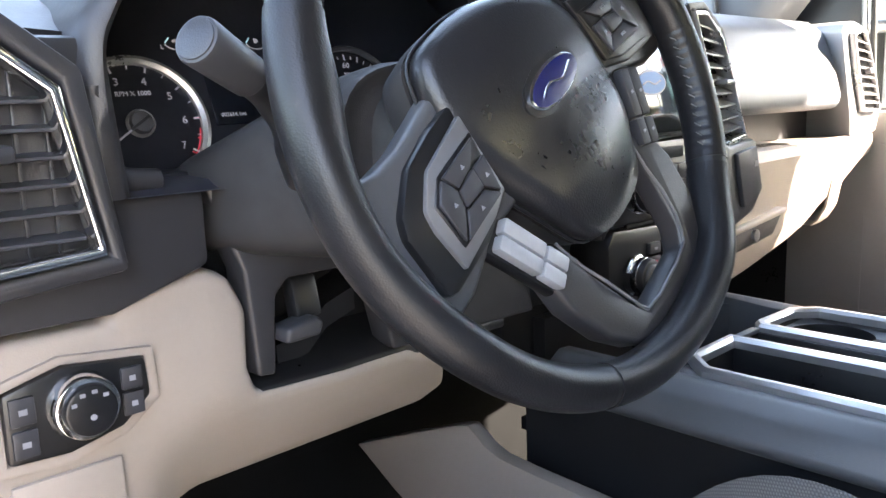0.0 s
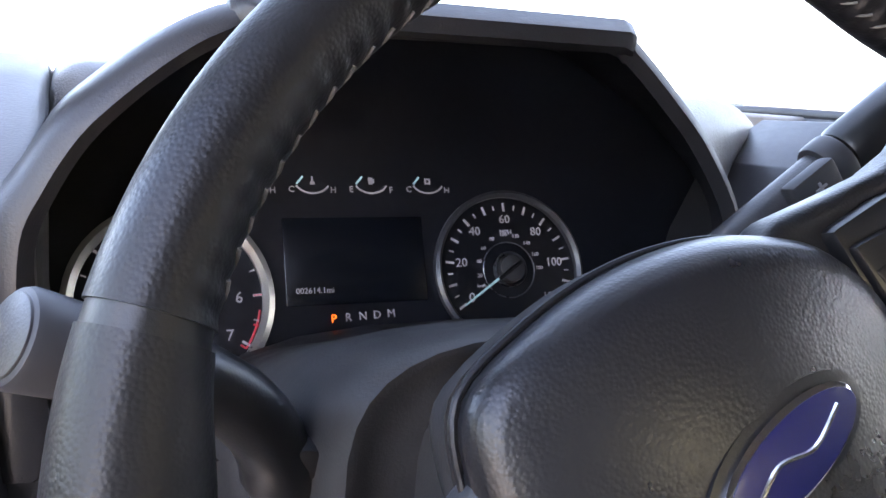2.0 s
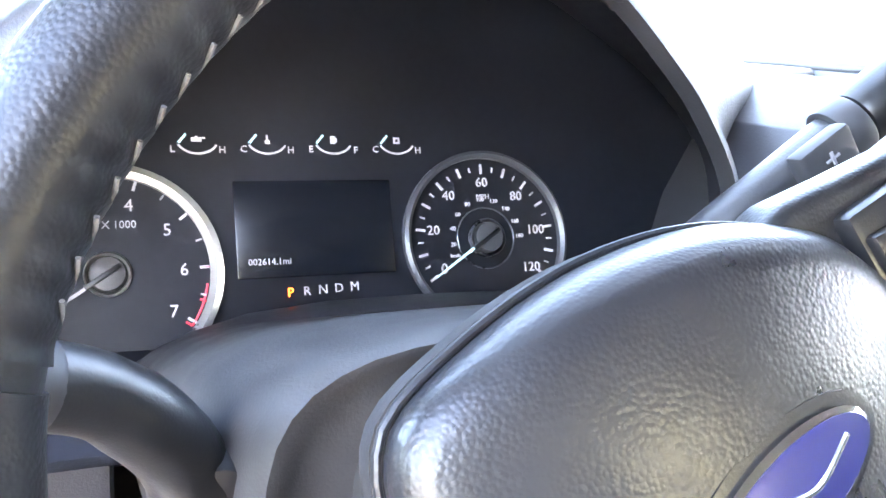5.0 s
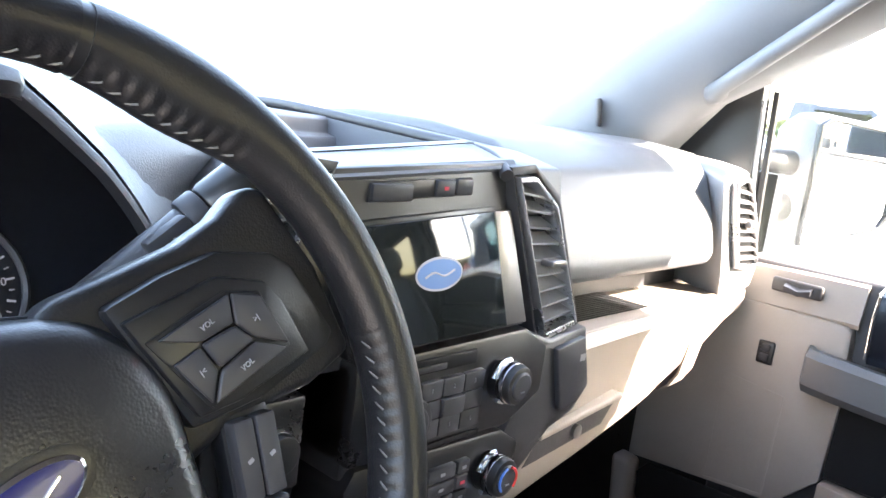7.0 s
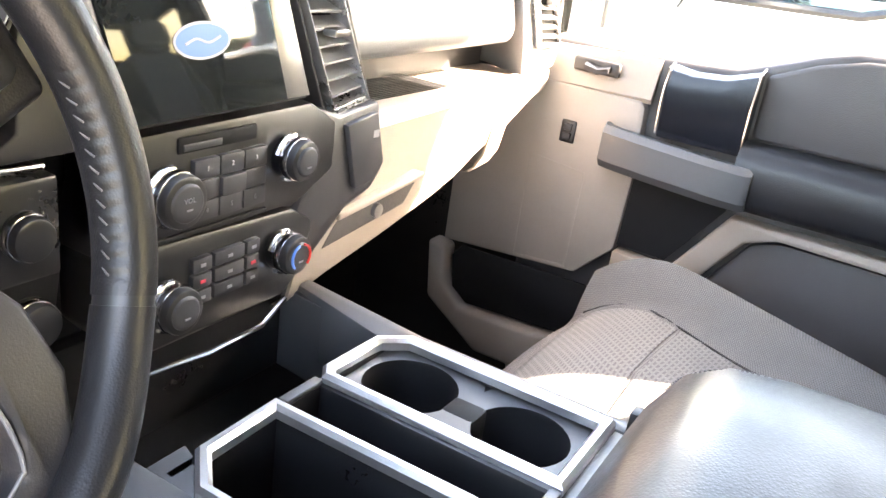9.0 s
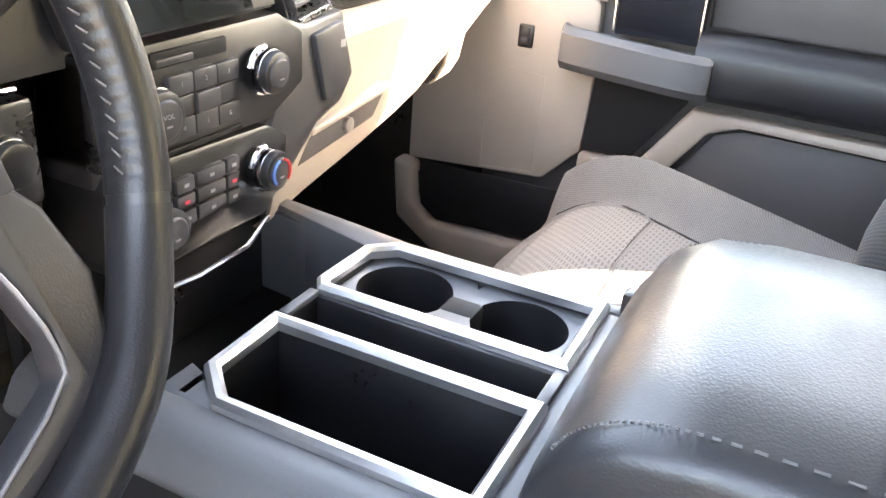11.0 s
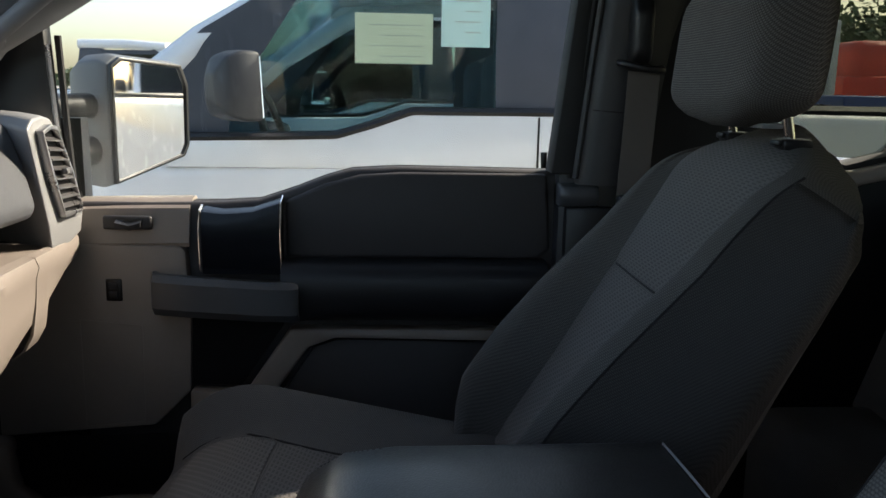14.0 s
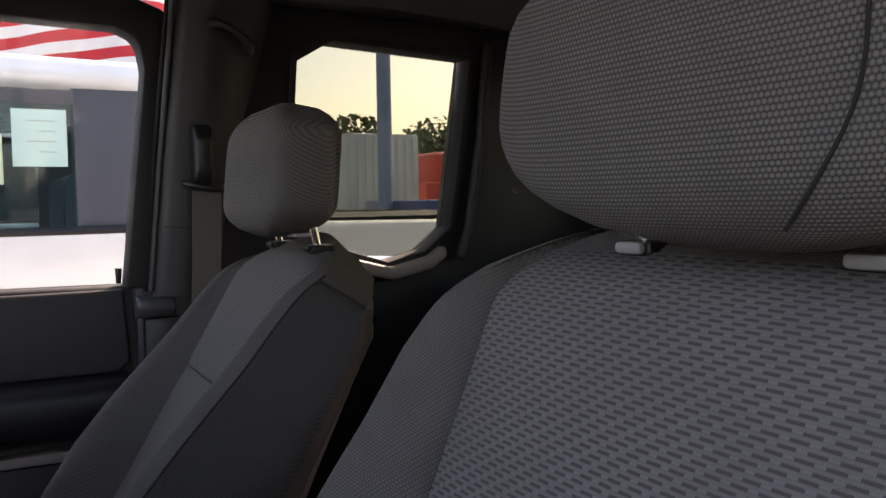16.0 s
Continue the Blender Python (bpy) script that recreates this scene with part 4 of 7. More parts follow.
# ---- vents ----
def slats(t, quad, axis_y, count, name="slat", tilt=0.35, deep=0.022, material=None):
    """Level slats between the two slanted sides of a vent opening: quad = top left, top right, bottom right, bottom left (x, z)."""
    tl, tr, br, bl = [Vector((p[0], 0, p[1])) for p in quad]
    for i in range(count):
        f = (i + 0.6) / (count + 0.2)
        a, b = tl.lerp(bl, f), tr.lerp(br, f)
        bm = prism([(axis_y + 0.003, -0.0008), (axis_y + deep, deep * tilt), (axis_y + deep, deep * tilt + 0.002), (axis_y + 0.003, 0.0014)], "x", a.x, b.x)
        for v in bm.verts:
            f2 = (v.co.x - a.x) / max(1e-6, b.x - a.x)
            v.co.z += a.z + f2 * (b.z - a.z)
        part(name, bm, material or DARK, t)


def quad_frame(quad, grow, y0, y1, bev):
    c = sum((Vector(q) for q in quad), Vector((0, 0))) / len(quad)
    out = [Vector(q) + (Vector(q) - c).normalized() * grow for q in quad]
    return frame_ring([tuple(p) for p in out], [tuple(q) for q in quad], "y", y0, y1, bev)


# dark slats: the glints on their edges are put into this grey
VANEGLINT = mat("vane plastic with edge glints in its grey", (0.27, 0.27, 0.28), 0.35, metal=0.4)
VANE = mat("dark satin vane plastic", (0.032, 0.032, 0.035), 0.35)
left_vent = thing("air_vent", "dark slatted air vent with a chrome rim", "air vent", "dashboard air vents", at=(-0.001, 0.009, 0.006))
lq = [(-0.330, 0.905), (-0.262, 0.893), (-0.222, 0.862), (-0.203, 0.768), (-0.330, 0.758)]
part("rim", quad_frame(lq, 0.007, 0.112, 0.135, 0.003), CHROME, left_vent, "thin chrome rim")
part("surround", quad_frame([tuple(Vector(q) * 1.0) for q in [(-0.338, 0.915), (-0.258, 0.902), (-0.214, 0.868), (-0.194, 0.762), (-0.338, 0.748)]], 0.016, 0.118, 0.20, 0.006), DARK, left_vent, "dark grey surround")
part("duct", prism([(-0.34, 0.75), (-0.19, 0.75), (-0.19, 0.90), (-0.34, 0.91)], "y", 0.165, 0.172), DEEP, left_vent)
for i in range(7):
    z = 0.773 + i * 0.0166
    part("slat", prism([(0.127, z), (0.129, z - 0.0006), (0.144, z + 0.003), (0.144, z + 0.0046), (0.129, z + 0.0024), (0.127, z + 0.0018)], "x", -0.33, -0.205 - 0.11 * max(0, z - 0.768) - (0.03 if z > 0.865 else 0)), VANE, left_vent)
for i in range(7):
    x = -0.326 + i * 0.018
    part("blade", box((x, 0.139, 0.762), (x + 0.0024, 0.166, 0.875), 0.0006), VANE, left_vent)
part("slider", box((-0.290, 0.112, 0.822), (-0.243, 0.135, 0.833), 0.004), VANE, left_vent)

VQ = [(0.5475, 0.947), (0.572, 0.947), (0.612, 0.918), (0.680, 0.797), (0.627, 0.788)]


def stack_vent(mirror):
    t = thing("air_vent", "black slatted air vent with a satin silver rim", "air vent", "dashboard air vents")
    f = (lambda x: 0.86 - x) if mirror else (lambda x: x)
    q = [(f(x), z) for x, z in VQ]
    part("rim", quad_frame(q, 0.006, 0.158, 0.18, 0.002), SILVER, t, "satin silver rim")
    part("surround", quad_frame([(f(x), z) for x, z in [(0.541, 0.953), (0.575, 0.955), (0.618, 0.924), (0.690, 0.792), (0.620, 0.78)]], 0.010, 0.163, 0.25, 0.004), DARK, t)
    part("duct", prism([(f(x), z) for x, z in VQ], "y", 0.196, 0.2), DEEP, t)
    four = [q[0], (f(0.601), 0.938), q[3], q[4]]
    if mirror:
        four = [four[1], four[0], four[3], four[2]]
    slats(t, four, 0.160, 9, material=VANEGLINT)
    part("slider", box((f(0.617) - 0.012, 0.148, 0.862), (f(0.617) + 0.012, 0.165, 0.869), 0.002), STEEL, t)


stack_vent(False)
stack_vent(True)

# right-hand vent in its pod
pod = thing("air_vent", "slatted air vent in a pale pod by the door", "air vent", "dashboard air vents")
# the pod is pale because sunlight is put into its colour
PODGREY = mat("pod grey with sunlight put in", (0.30, 0.30, 0.30), 0.42, metal=0.2, var=0.06)
podq = [(1.123, 0.940), (1.150, 0.947), (1.172, 0.943), (1.215, 0.880), (1.252, 0.814), (1.181, 0.816), (1.150, 0.880)]
podo = [(1.090, 0.948), (1.110, 0.962), (1.145, 0.966), (1.178, 0.960), (1.198, 0.940), (1.245, 0.870), (1.283, 0.803), (1.270, 0.772), (1.200, 0.757), (1.150, 0.757), (1.143, 0.800), (1.122, 0.860), (1.100, 0.920)]


def pod_ring(y, k, up=0.0):
    return [(x + k * (0.09 - 0.06 * (x - 1.09) / 0.19), y, z + up) for x, z in podo]


part("pod_body", bevel(loft([pod_ring(0.200, 0.0), pod_ring(0.250, 0.55, 0.004), pod_ring(0.310, 1.0, 0.006), pod_ring(0.42, 1.0, -0.01)]), 0.005, 3), PODGREY, pod, "pod, sunlight put into its pale grey", 50)
part("rim", quad_frame(podq, 0.007, 0.188, 0.204, 0.003), SILVER, pod)
part("duct", prism(podq, "y", 0.1965, 0.1995), DEEP, pod)
slats(pod, [(1.126, 0.940), (1.178, 0.935), (1.252, 0.814), (1.181, 0.816)], 0.185, 8, deep=0.010, material=STEEL)
part("slider", box((1.176, 0.180, 0.876), (1.198, 0.192, 0.886), 0.003), STEEL, pod)


# ---- light switch on the knee panel ----
sw = thing("light_switch", "black headlamp switch panel with a chrome-ringed knob", "light switch", at=(0, 0.009, 0.001))
part("plate", prism([(-0.262, 0.688), (-0.225, 0.698), (-0.172, 0.692), (-0.170, 0.665), (-0.19, 0.648), (-0.225, 0.640), (-0.262, 0.642)], "y", 0.141, 0.152, 0.003), BLACK, sw)
part("plate_rim", frame_ring([(-0.272, 0.692), (-0.226, 0.704), (-0.165, 0.697), (-0.162, 0.661), (-0.187, 0.641), (-0.225, 0.632), (-0.272, 0.635)], [(-0.262, 0.688), (-0.225, 0.698), (-0.172, 0.692), (-0.170, 0.665), (-0.19, 0.648), (-0.225, 0.640), (-0.262, 0.642)], "y", 0.1445, 0.153, 0.0015), BEIGE, sw)
part("knob_ring", cyl((-0.216, 0.128, 0.671), (-0.216, 0.145, 0.671), 0.0205, 0.0225, 36, 0.002), CHROME, sw, "chrome ring")
part("knob", cyl((-0.216, 0.122, 0.671), (-0.216, 0.14, 0.671), 0.0165, 0.0175, 36, 0.002), BLACK, sw)
for k in range(4):
    part("knob_mark", xf(box((-0.0016, -0.0004, -0.0012), (0.0016, 0.0004, 0.0012)), pose(-0.216 + 0.0125 * math.cos(D(150 - 35 * k)), 0.1217, 0.671 + 0.0125 * math.sin(D(150 - 35 * k)))), INK, sw)
part("knob_mark", cyl((-0.216, 0.1213, 0.667), (-0.216, 0.1222, 0.667), 0.002, None, 10), INK, sw)
for x0, x1, z0, z1 in ((-0.259, -0.244, 0.667, 0.685), (-0.259, -0.244, 0.646, 0.664), (-0.190, -0.176, 0.673, 0.688), (-0.190, -0.176, 0.655, 0.671)):
    part("push_button", box((x0, 0.1385, z0), (x1, 0.143, z1), 0.0012), BUTTON, sw)
    part("button_mark", box((x0 + 0.005, 0.1380, (z0 + z1) / 2 - 0.0018), (x1 - 0.005, 0.1386, (z0 + z1) / 2 + 0.0018)), INK, sw)
hatch = thing("access_cover", "beige cover with a small black brake release", "cover", at=(0, 0.009, 0))
part("cover", box((-0.262, 0.1445, 0.565), (-0.192, 0.150, 0.628), 0.004), BEIGE, hatch)
part("release", box((-0.240, 0.1425, 0.585), (-0.214, 0.146, 0.606), 0.002), BLACK, hatch)
part("release_mark", box((-0.230, 0.1420, 0.594), (-0.224, 0.1428, 0.597)), INK, hatch)

# ---- centre stack ----
stack = thing("center_stack", "dark grey centre stack with radio and climate controls", "center stack", at=(0.022, 0.033, -0.006))
upper = part("stack_back", box((0.31, 0.20, 0.80), (0.54, 0.24, 0.935)), DEEP, stack)
upper.location = (-0.017, -0.028, 0.014)
part("upper_plate", prism([(0.300, 0.945), (0.535, 0.956), (0.562, 0.80), (0.60, 0.785), (0.60, 0.78), (0.255, 0.78), (0.29, 0.80)], "y", 0.168, 0.25, 0.003), DARK, upper)
rows = []
for x in np.linspace(0.292, 0.548, 9):
    zb, zt = 0.938 + 0.055 * (x - 0.307), 0.951 + 0.08 * (x - 0.33)
    rows.append([(x, 0.166, zb), (x, 0.172, zb + 0.007), (x, 0.238, zt - 0.0005), (x, 0.244, zt - 0.003), (x, 0.250, zt - 0.04)])
part("top_cap", sheet(rows, 0.006, (0, 0.5, -0.8)), PAD, upper, "grey top cap", 30)
part("cap_joint", tube([(x, 0.222, 0.951 + 0.08 * (x - 0.33) - 0.0012) for x in np.linspace(0.31, 0.545, 9)], 0.0007, 6), SHADOWGAP, upper)
def tilted(bm):
    """Leans a flat plate back a little."""
    for v in bm.verts:
        v.co.y += (v.co.z - 0.855) * 0.20 - 0.004
    return bm


part("screen_surround", tilted(prism([(0.320, 0.903), (0.541, 0.916), (0.567, 0.800), (0.340, 0.797)], "y", 0.160, 0.172, 0.002)), BLACK, upper)
part("side_strip", tilted(prism([(0.543, 0.910), (0.546, 0.91), (0.568, 0.803), (0.535, 0.803), (0.522, 0.910)], "y", 0.1575, 0.162, 0.0008)), STEEL, upper)
part("side_strip", tilted(prism([(0.321, 0.899), (0.344, 0.900), (0.362, 0.801), (0.341, 0.800)], "y", 0.1575, 0.162, 0.0008)), BLACK, upper)
screen = part("screen", tilted(prism([(0.346, 0.9005), (0.518, 0.910), (0.535, 0.803), (0.364, 0.801)], "y", 0.1555, 0.162, 0.0008)), SCREEN, upper, "dark glossy touch screen showing a blue oval")
lm = basis(Vector((0.4405, 0.1550, 0.859)), Vector((1, 0, 0.03)).normalized(), Vector((-0.03, 0, 1)).normalized(), Vector((0, -1, 0)))
ov = [[lm @ Vector((s * 0.030 * math.cos(a), s * 0.0145 * math.sin(a), h)) for a in [k * math.tau / 36 for k in range(36)]] for s, h in ((1, 0), (1, 0.0005))]
part("shown_badge_rim", tilted(loft(ov)), WHITEINK, upper)
ov = [[lm @ Vector((s * 0.028 * math.cos(a), s * 0.0125 * math.sin(a), h)) for a in [k * math.tau / 36 for k in range(36)]] for s, h in ((1, 0), (1, 0.0008))]
part("shown_badge", tilted(loft(ov)), SCREENBLUE, upper, "blue oval on the screen")
part("shown_mark", tilted(tube(spline([lm @ Vector((x * 0.9, y * 0.9, 0.0009)) for x, y in swoosh], 30), 0.0010, 6)), WHITEINK, upper)
part("hazard_plate", prism([(0.360, 0.919), (0.485, 0.926), (0.486, 0.941), (0.362, 0.936)], "y", 0.1655, 0.169, 0.002), BLACK, upper)
for a, b in ((0.362, 0.408), (0.436, 0.460), (0.462, 0.484)):
    z = 0.9275 + (a - 0.36) * 0.05
    part("push_button", box((a, 0.1625, z - 0.0075), (b, 0.168, z + 0.0075), 0.002), BUTTON, upper)
part("hazard_mark", box((0.445, 0.1620, 0.930), (0.450, 0.1627, 0.933)), REDINK, upper)
part("mid_shelf", prism([(0.168, 0.800), (0.128, 0.803), (0.123, 0.795), (0.128, 0.70), (0.20, 0.70)], "x", 0.335, 0.565, 0.004), DARK, stack)
part("radio_plate", prism([(0.335, 0.805), (0.56, 0.808), (0.60, 0.785), (0.60, 0.735), (0.545, 0.708), (0.335, 0.715)], "y", 0.118, 0.18, 0.004), BLACK, stack)
part("climate_plate", prism([(0.345, 0.712), (0.54, 0.705), (0.575, 0.685), (0.565, 0.635), (0.535, 0.612), (0.355, 0.612), (0.335, 0.635), (0.335, 0.695)], "y", 0.118, 0.20, 0.005), BLACK, stack)
part("cd_slot", box((0.393, 0.1155, 0.785), (0.483, 0.120, 0.799), 0.002), DEEP, stack)
part("cd_lip", box((0.398, 0.1145, 0.787), (0.440, 0.119, 0.793), 0.001), DARK, stack)
part("slot_line", box((0.365, 0.1155, 0.7115), (0.50, 0.120, 0.7165), 0.001), DEEP, stack)


def dial_knob(x, z, big, hot=False):
    k = part("knob_base", cyl((x, 0.092, z), (x, 0.12, z), big, big * 1.04, 40, 0.003), BLACK, stack)
    part("knob_ring", cyl((x, 0.0995, z), (x, 0.108, z), big * 1.07, None, 40, 0.001), CHROMEDARK, stack, "dark chrome ring")
    part("knob_face", cyl((x, 0.0895, z), (x, 0.095, z), big * 0.70, big * 0.78, 32, 0.002), BUTTON, stack)
    for a0, a1 in ((235, 310), (85, 165)):
        part("chrome_catch", tube([(x + big * 1.08 * math.cos(a), 0.110, z + big * 1.08 * math.sin(a)) for a in np.linspace(D(a0), D(a1), 9)], 0.0028, 8), CHROME, stack, "chrome crescent")
    if hot:
        for c, a0, a1 in ((HOT, 75, -45), (COLD, 105, 225)):
            part("temperature_arc", tube([(x + big * 0.66 * math.cos(a), 0.0890, z + big * 0.66 * math.sin(a)) for a in np.linspace(D(a0), D(a1), 14)], 0.0014, 6), c, stack)
    if not hot and z > 0.7 and x < 0.45:
        text("knob_word", "VOL", 0.0062, basis(Vector((x, 0.0891, z + 0.003)), Vector((1, 0, 0)), Vector((0, 0, 1)), Vector((0, -1, 0))), INK, stack)
    part("knob_mark", box((x - 0.003, 0.0888, z - 0.0055), (x + 0.003, 0.0896, z - 0.0040)), INK, stack)


for x, z, r, h in ((0.381, 0.754, 0.0225, False), (0.5255, 0.762, 0.0195, False), (0.381, 0.657, 0.0205, False), (0.5235, 0.667, 0.0195, True)):
    dial_knob(x, z, r, h)
for i in range(3):
    for j in range(3):
        x = 0.408 + i * 0.0290
        z = 0.7605 - j * 0.0185
        part("radio_button", box((x, 0.1125, z), (x + 0.0282, 0.12, z + 0.0178), 0.0015), BUTTON, stack)
        if j != 1:
            text("button_digit", str(1 + i + 3 * (j // 2)), 0.0062, basis(Vector((x + 0.014, 0.1123, z + 0.009)), Vector((1, 0, 0)), Vector((0, 0, 1)), Vector((0, -1, 0))), INK, stack)
part("seek_bar", box((0.4365, 0.1090, 0.742), (0.4655, 0.116, 0.7598), 0.002), BUTTON, stack)
for i, (x0, x1) in enumerate(((0.408, 0.430), (0.433, 0.470), (0.473, 0.490))):
    for j in range(3):
        z = 0.676 - j * 0.0155
        part("climate_button", box((x0, 0.112, z), (x1, 0.12, z + 0.0135), 0.0015), BUTTON, stack)
        part("button_mark", box(((x0 + x1) / 2 - 0.003, 0.1115, z + 0.005), ((x0 + x1) / 2 + 0.003, 0.1122, z + 0.008)), REDINK if (i, j) in ((0, 1), (2, 1)) else INK, stack)
part("lower_lip", tube([(0.365, 0.122, 0.592), (0.43, 0.114, 0.590), (0.50, 0.114, 0.592), (0.545, 0.124, 0.603)], 0.0028, 8), CHROME, stack, "chrome strip")
part("stack_core", box((0.235, 0.19, 0.56), (0.665, 0.32, 0.925), 0.004), DEEP, stack)
# right wing of the stack: slanted column with a power outlet cover
wing = part("side_column", prism([(0.600, 0.79), (0.632, 0.778), (0.70, 0.785), (0.722, 0.71), (0.700, 0.685), (0.655, 0.672), (0.580, 0.612), (0.56, 0.64), (0.575, 0.69), (0.602, 0.74)], "y", 0.150, 0.24, 0.005), DARK, stack)
wing.location = (-0.024, -0.030, 0.011)
part("outlet_cover", prism([(0.638, 0.768), (0.690, 0.776), (0.711, 0.716), (0.692, 0.698), (0.661, 0.694)], "y", 0.143, 0.152, 0.003), BUTTON, wing, "dark socket cover")
part("outlet_mark", box((0.684, 0.1425, 0.748), (0.694, 0.1432, 0.756)), INK, wing)
# left wing
part("left_panel", prism([(0.215, 0.90), (0.295, 0.93), (0.255, 0.79), (0.30, 0.785), (0.31, 0.70), (0.30, 0.64), (0.22, 0.64)], "y", 0.150, 0.24, 0.004), BLACK, stack)
part("left_strip", tube([(0.22, 0.14, 0.797), (0.26, 0.142, 0.79), (0.295, 0.146, 0.787)], 0.0025, 8), CHROME, stack, "chrome strip")
part("switch_plate", box((0.236, 0.132, 0.706), (0.298, 0.155, 0.784), 0.004), BLACK, stack)
for z, r in ((0.745, 0.0165), (0.676, 0.018)):
    part("rotary_switch", cyl((0.268, 0.116, z), (0.268, 0.135, z), r, r * 1.1, 36, 0.003), BLACK, stack)
    part("rotary_ring", cyl((0.268, 0.123, z), (0.268, 0.130, z), r * 1.1, None, 36, 0.001), CHROMEDARK, stack)

# open tray on top of the stack
tray = thing("dash_tray", "grey open storage tray on top of the dashboard", "tray")
part("tray_floor", box((0.30, 0.245, 0.915), (0.556, 0.455, 0.925)), PAD, tray)
part("tray_back", prism([(0.425, 0.92), (0.432, 0.953), (0.448, 0.956), (0.450, 0.972), (0.456, 0.975), (0.66, 0.972), (0.70, 0.958), (0.70, 0.92)], "x", 0.296, 0.556, 0.002), PAD, tray, "stepped rear wall")
part("tray_side", prism([(0.245, 0.915), (0.245, 0.966), (0.303, 0.968), (0.455, 0.9735), (0.455, 0.915)], "x", 0.549, 0.562), PAD, tray)
part("tray_side", prism([(0.245, 0.915), (0.262, 0.935), (0.303, 0.952), (0.455, 0.972), (0.455, 0.915)], "x", 0.300, 0.312), PAD, tray)
part("ridge", tube(spline([(0.532, 0.166, 0.952), (0.541, 0.185, 0.961), (0.553, 0.220, 0.968), (0.556, 0.303, 0.9715), (0.556, 0.423, 0.976), (0.553, 0.557, 0.980), (0.55, 0.66, 0.975)], 30), 0.0065, 10), DARK, tray, "dark ridge")
part("pad_bridge", prism([(0.19, 0.90), (0.20, 0.955), (0.26, 0.966), (0.45, 0.974), (0.66, 0.970), (0.70, 0.955), (0.70, 0.90)], "x", 0.560, 0.672, 0.004), PAD, tray)

# ---- centre console ----
console = thing("center_console", "grey plastic centre console with chrome-edged bins and cup holders", "center console", at=(-0.003, -0.002, 0.009))
ZC = 0.583
# four bars and rails make the top, so the bins stay open
part("side_rail", bevel(loft([[(0.308 + o, y, 0.578), (0.290 + o, y, 0.579), (0.272 + o, y, 0.568), (0.258 + o, y, 0.545), (0.264 + o, y, 0.534), (0.308 + o, y, 0.534)] for y, o in ((0.17, 0.0), (0.04, 0.0), (0.0, 0.0), (-0.62, 0.0))]), 0.004, 2), CONSOLE, console, "grey sloping side rail")
part("corner_fillet", prism([(0.306, 0.008), (0.306, 0.06), (0.345, 0.060), (0.338, 0.042)], "z", 0.50, 0.577, 0.002), CONSOLE, console)
part("side_rail", prism([(0.645, 0.21), (0.628, 0.21), (0.588, 0.05), (0.602, 0.018), (0.602, -0.21), (0.622, -0.21), (0.622, 0.02)], "z", 0.50, 0.578, 0.004), CONSOLE, console)
part("left_flank", prism([(0.20, 0.14), (0.20, 0.535), (0.05, 0.535), (-0.62, 0.535), (-0.62, 0.14)], "x", 0.270, 0.312), BLACK, console, "black lower side")
part("right_flank", loft([[(0.68, 0.22, 0.14), (0.62, 0.22, 0.14), (0.62, 0.22, 0.57), (0.645, 0.22, 0.57)], [(0.65, 0.05, 0.14), (0.60, 0.05, 0.14), (0.60, 0.05, 0.565), (0.622, 0.05, 0.57)], [(0.65, -0.22, 0.14), (0.60, -0.22, 0.14), (0.60, -0.22, 0.565), (0.622, -0.22, 0.57)], [(0.65, -0.62, 0.14), (0.60, -0.62, 0.14), (0.60, -0.62, 0.565), (0.622, -0.62, 0.57)]]), CONSOLE, console)
part("foot_panel", prism([(0.455, 0.405), (0.35, 0.449), (0.262, 0.484), (0.248, 0.487), (0.236, 0.480), (0.222, 0.470), (0.202, 0.463), (0.16, 0.460), (0.05, 0.456), (-0.12, 0.452), (-0.30, 0.44), (-0.30, 0.25), (0.20, 0.29), (0.381, 0.364)], "x", 0.225, 0.245, 0.0015, 2, 40), BEIGE, console)
part("front_wall", box((0.31, 0.036, 0.30), (0.60, 0.046, 0.577), 0.002), DEEP, console)
part("tray_back", box((0.31, 0.205, 0.44), (0.66, 0.222, 0.60)), BLACK, console)
part("tray_floor", box((0.318, 0.04, 0.455), (0.64, 0.25, 0.47)), DEEP, console)
part("rear_wall", box((0.31, -0.225, 0.30), (0.60, -0.195, 0.577), 0.002), CONSOLE, console)
part("bin_floor", box((0.31, -0.2, 0.46), (0.43, 0.04, 0.47)), DEEP, console)
part("divider", box((0.4215, -0.195, 0.46), (0.432, 0.04, 0.578), 0.001), BLACK, console)
part("divider", box((0.478, -0.195, 0.46), (0.490, 0.042, 0.578), 0.001), BLACK, console)
part("slot_floor", box((0.43, -0.2, 0.53), (0.48, 0.04, 0.535)), DEEP, console)


def chrome_loop(pts, name, w=0.0075, material=None):
    """A raised flat-topped moulding that follows a closed outline."""
    bm = bmesh.new()
    n = len(pts)
    P = [Vector((x, y)) for x, y in pts]
    rows = []
    for i in range(n):
        a, b, c = P[i - 1], P[i], P[(i + 1) % n]
        d1, d2 = (b - a).normalized(), (c - b).normalized()
        m = (Vector((-d1.y, d1.x)) + Vector((-d2.y, d2.x)))
        m = m.normalized() / max(0.5, math.cos(d1.angle(d2) / 2))
        rows.append([bm.verts.new((*(b + m * o), ZC + h)) for o, h in ((-w * 0.5, -0.008), (-w * 0.5, 0.0), (-w * 0.22, 0.004), (w * 0.22, 0.004), (w * 0.5, 0.0), (w * 0.5, -0.008))])
    for i in range(n):
        a, b = rows[i], rows[(i + 1) % n]
        for k in range(5):
            bm.faces.new((a[k], a[k + 1], b[k + 1], b[k]))
    return part(name, bm, material or CHROME, console, "chrome moulding")


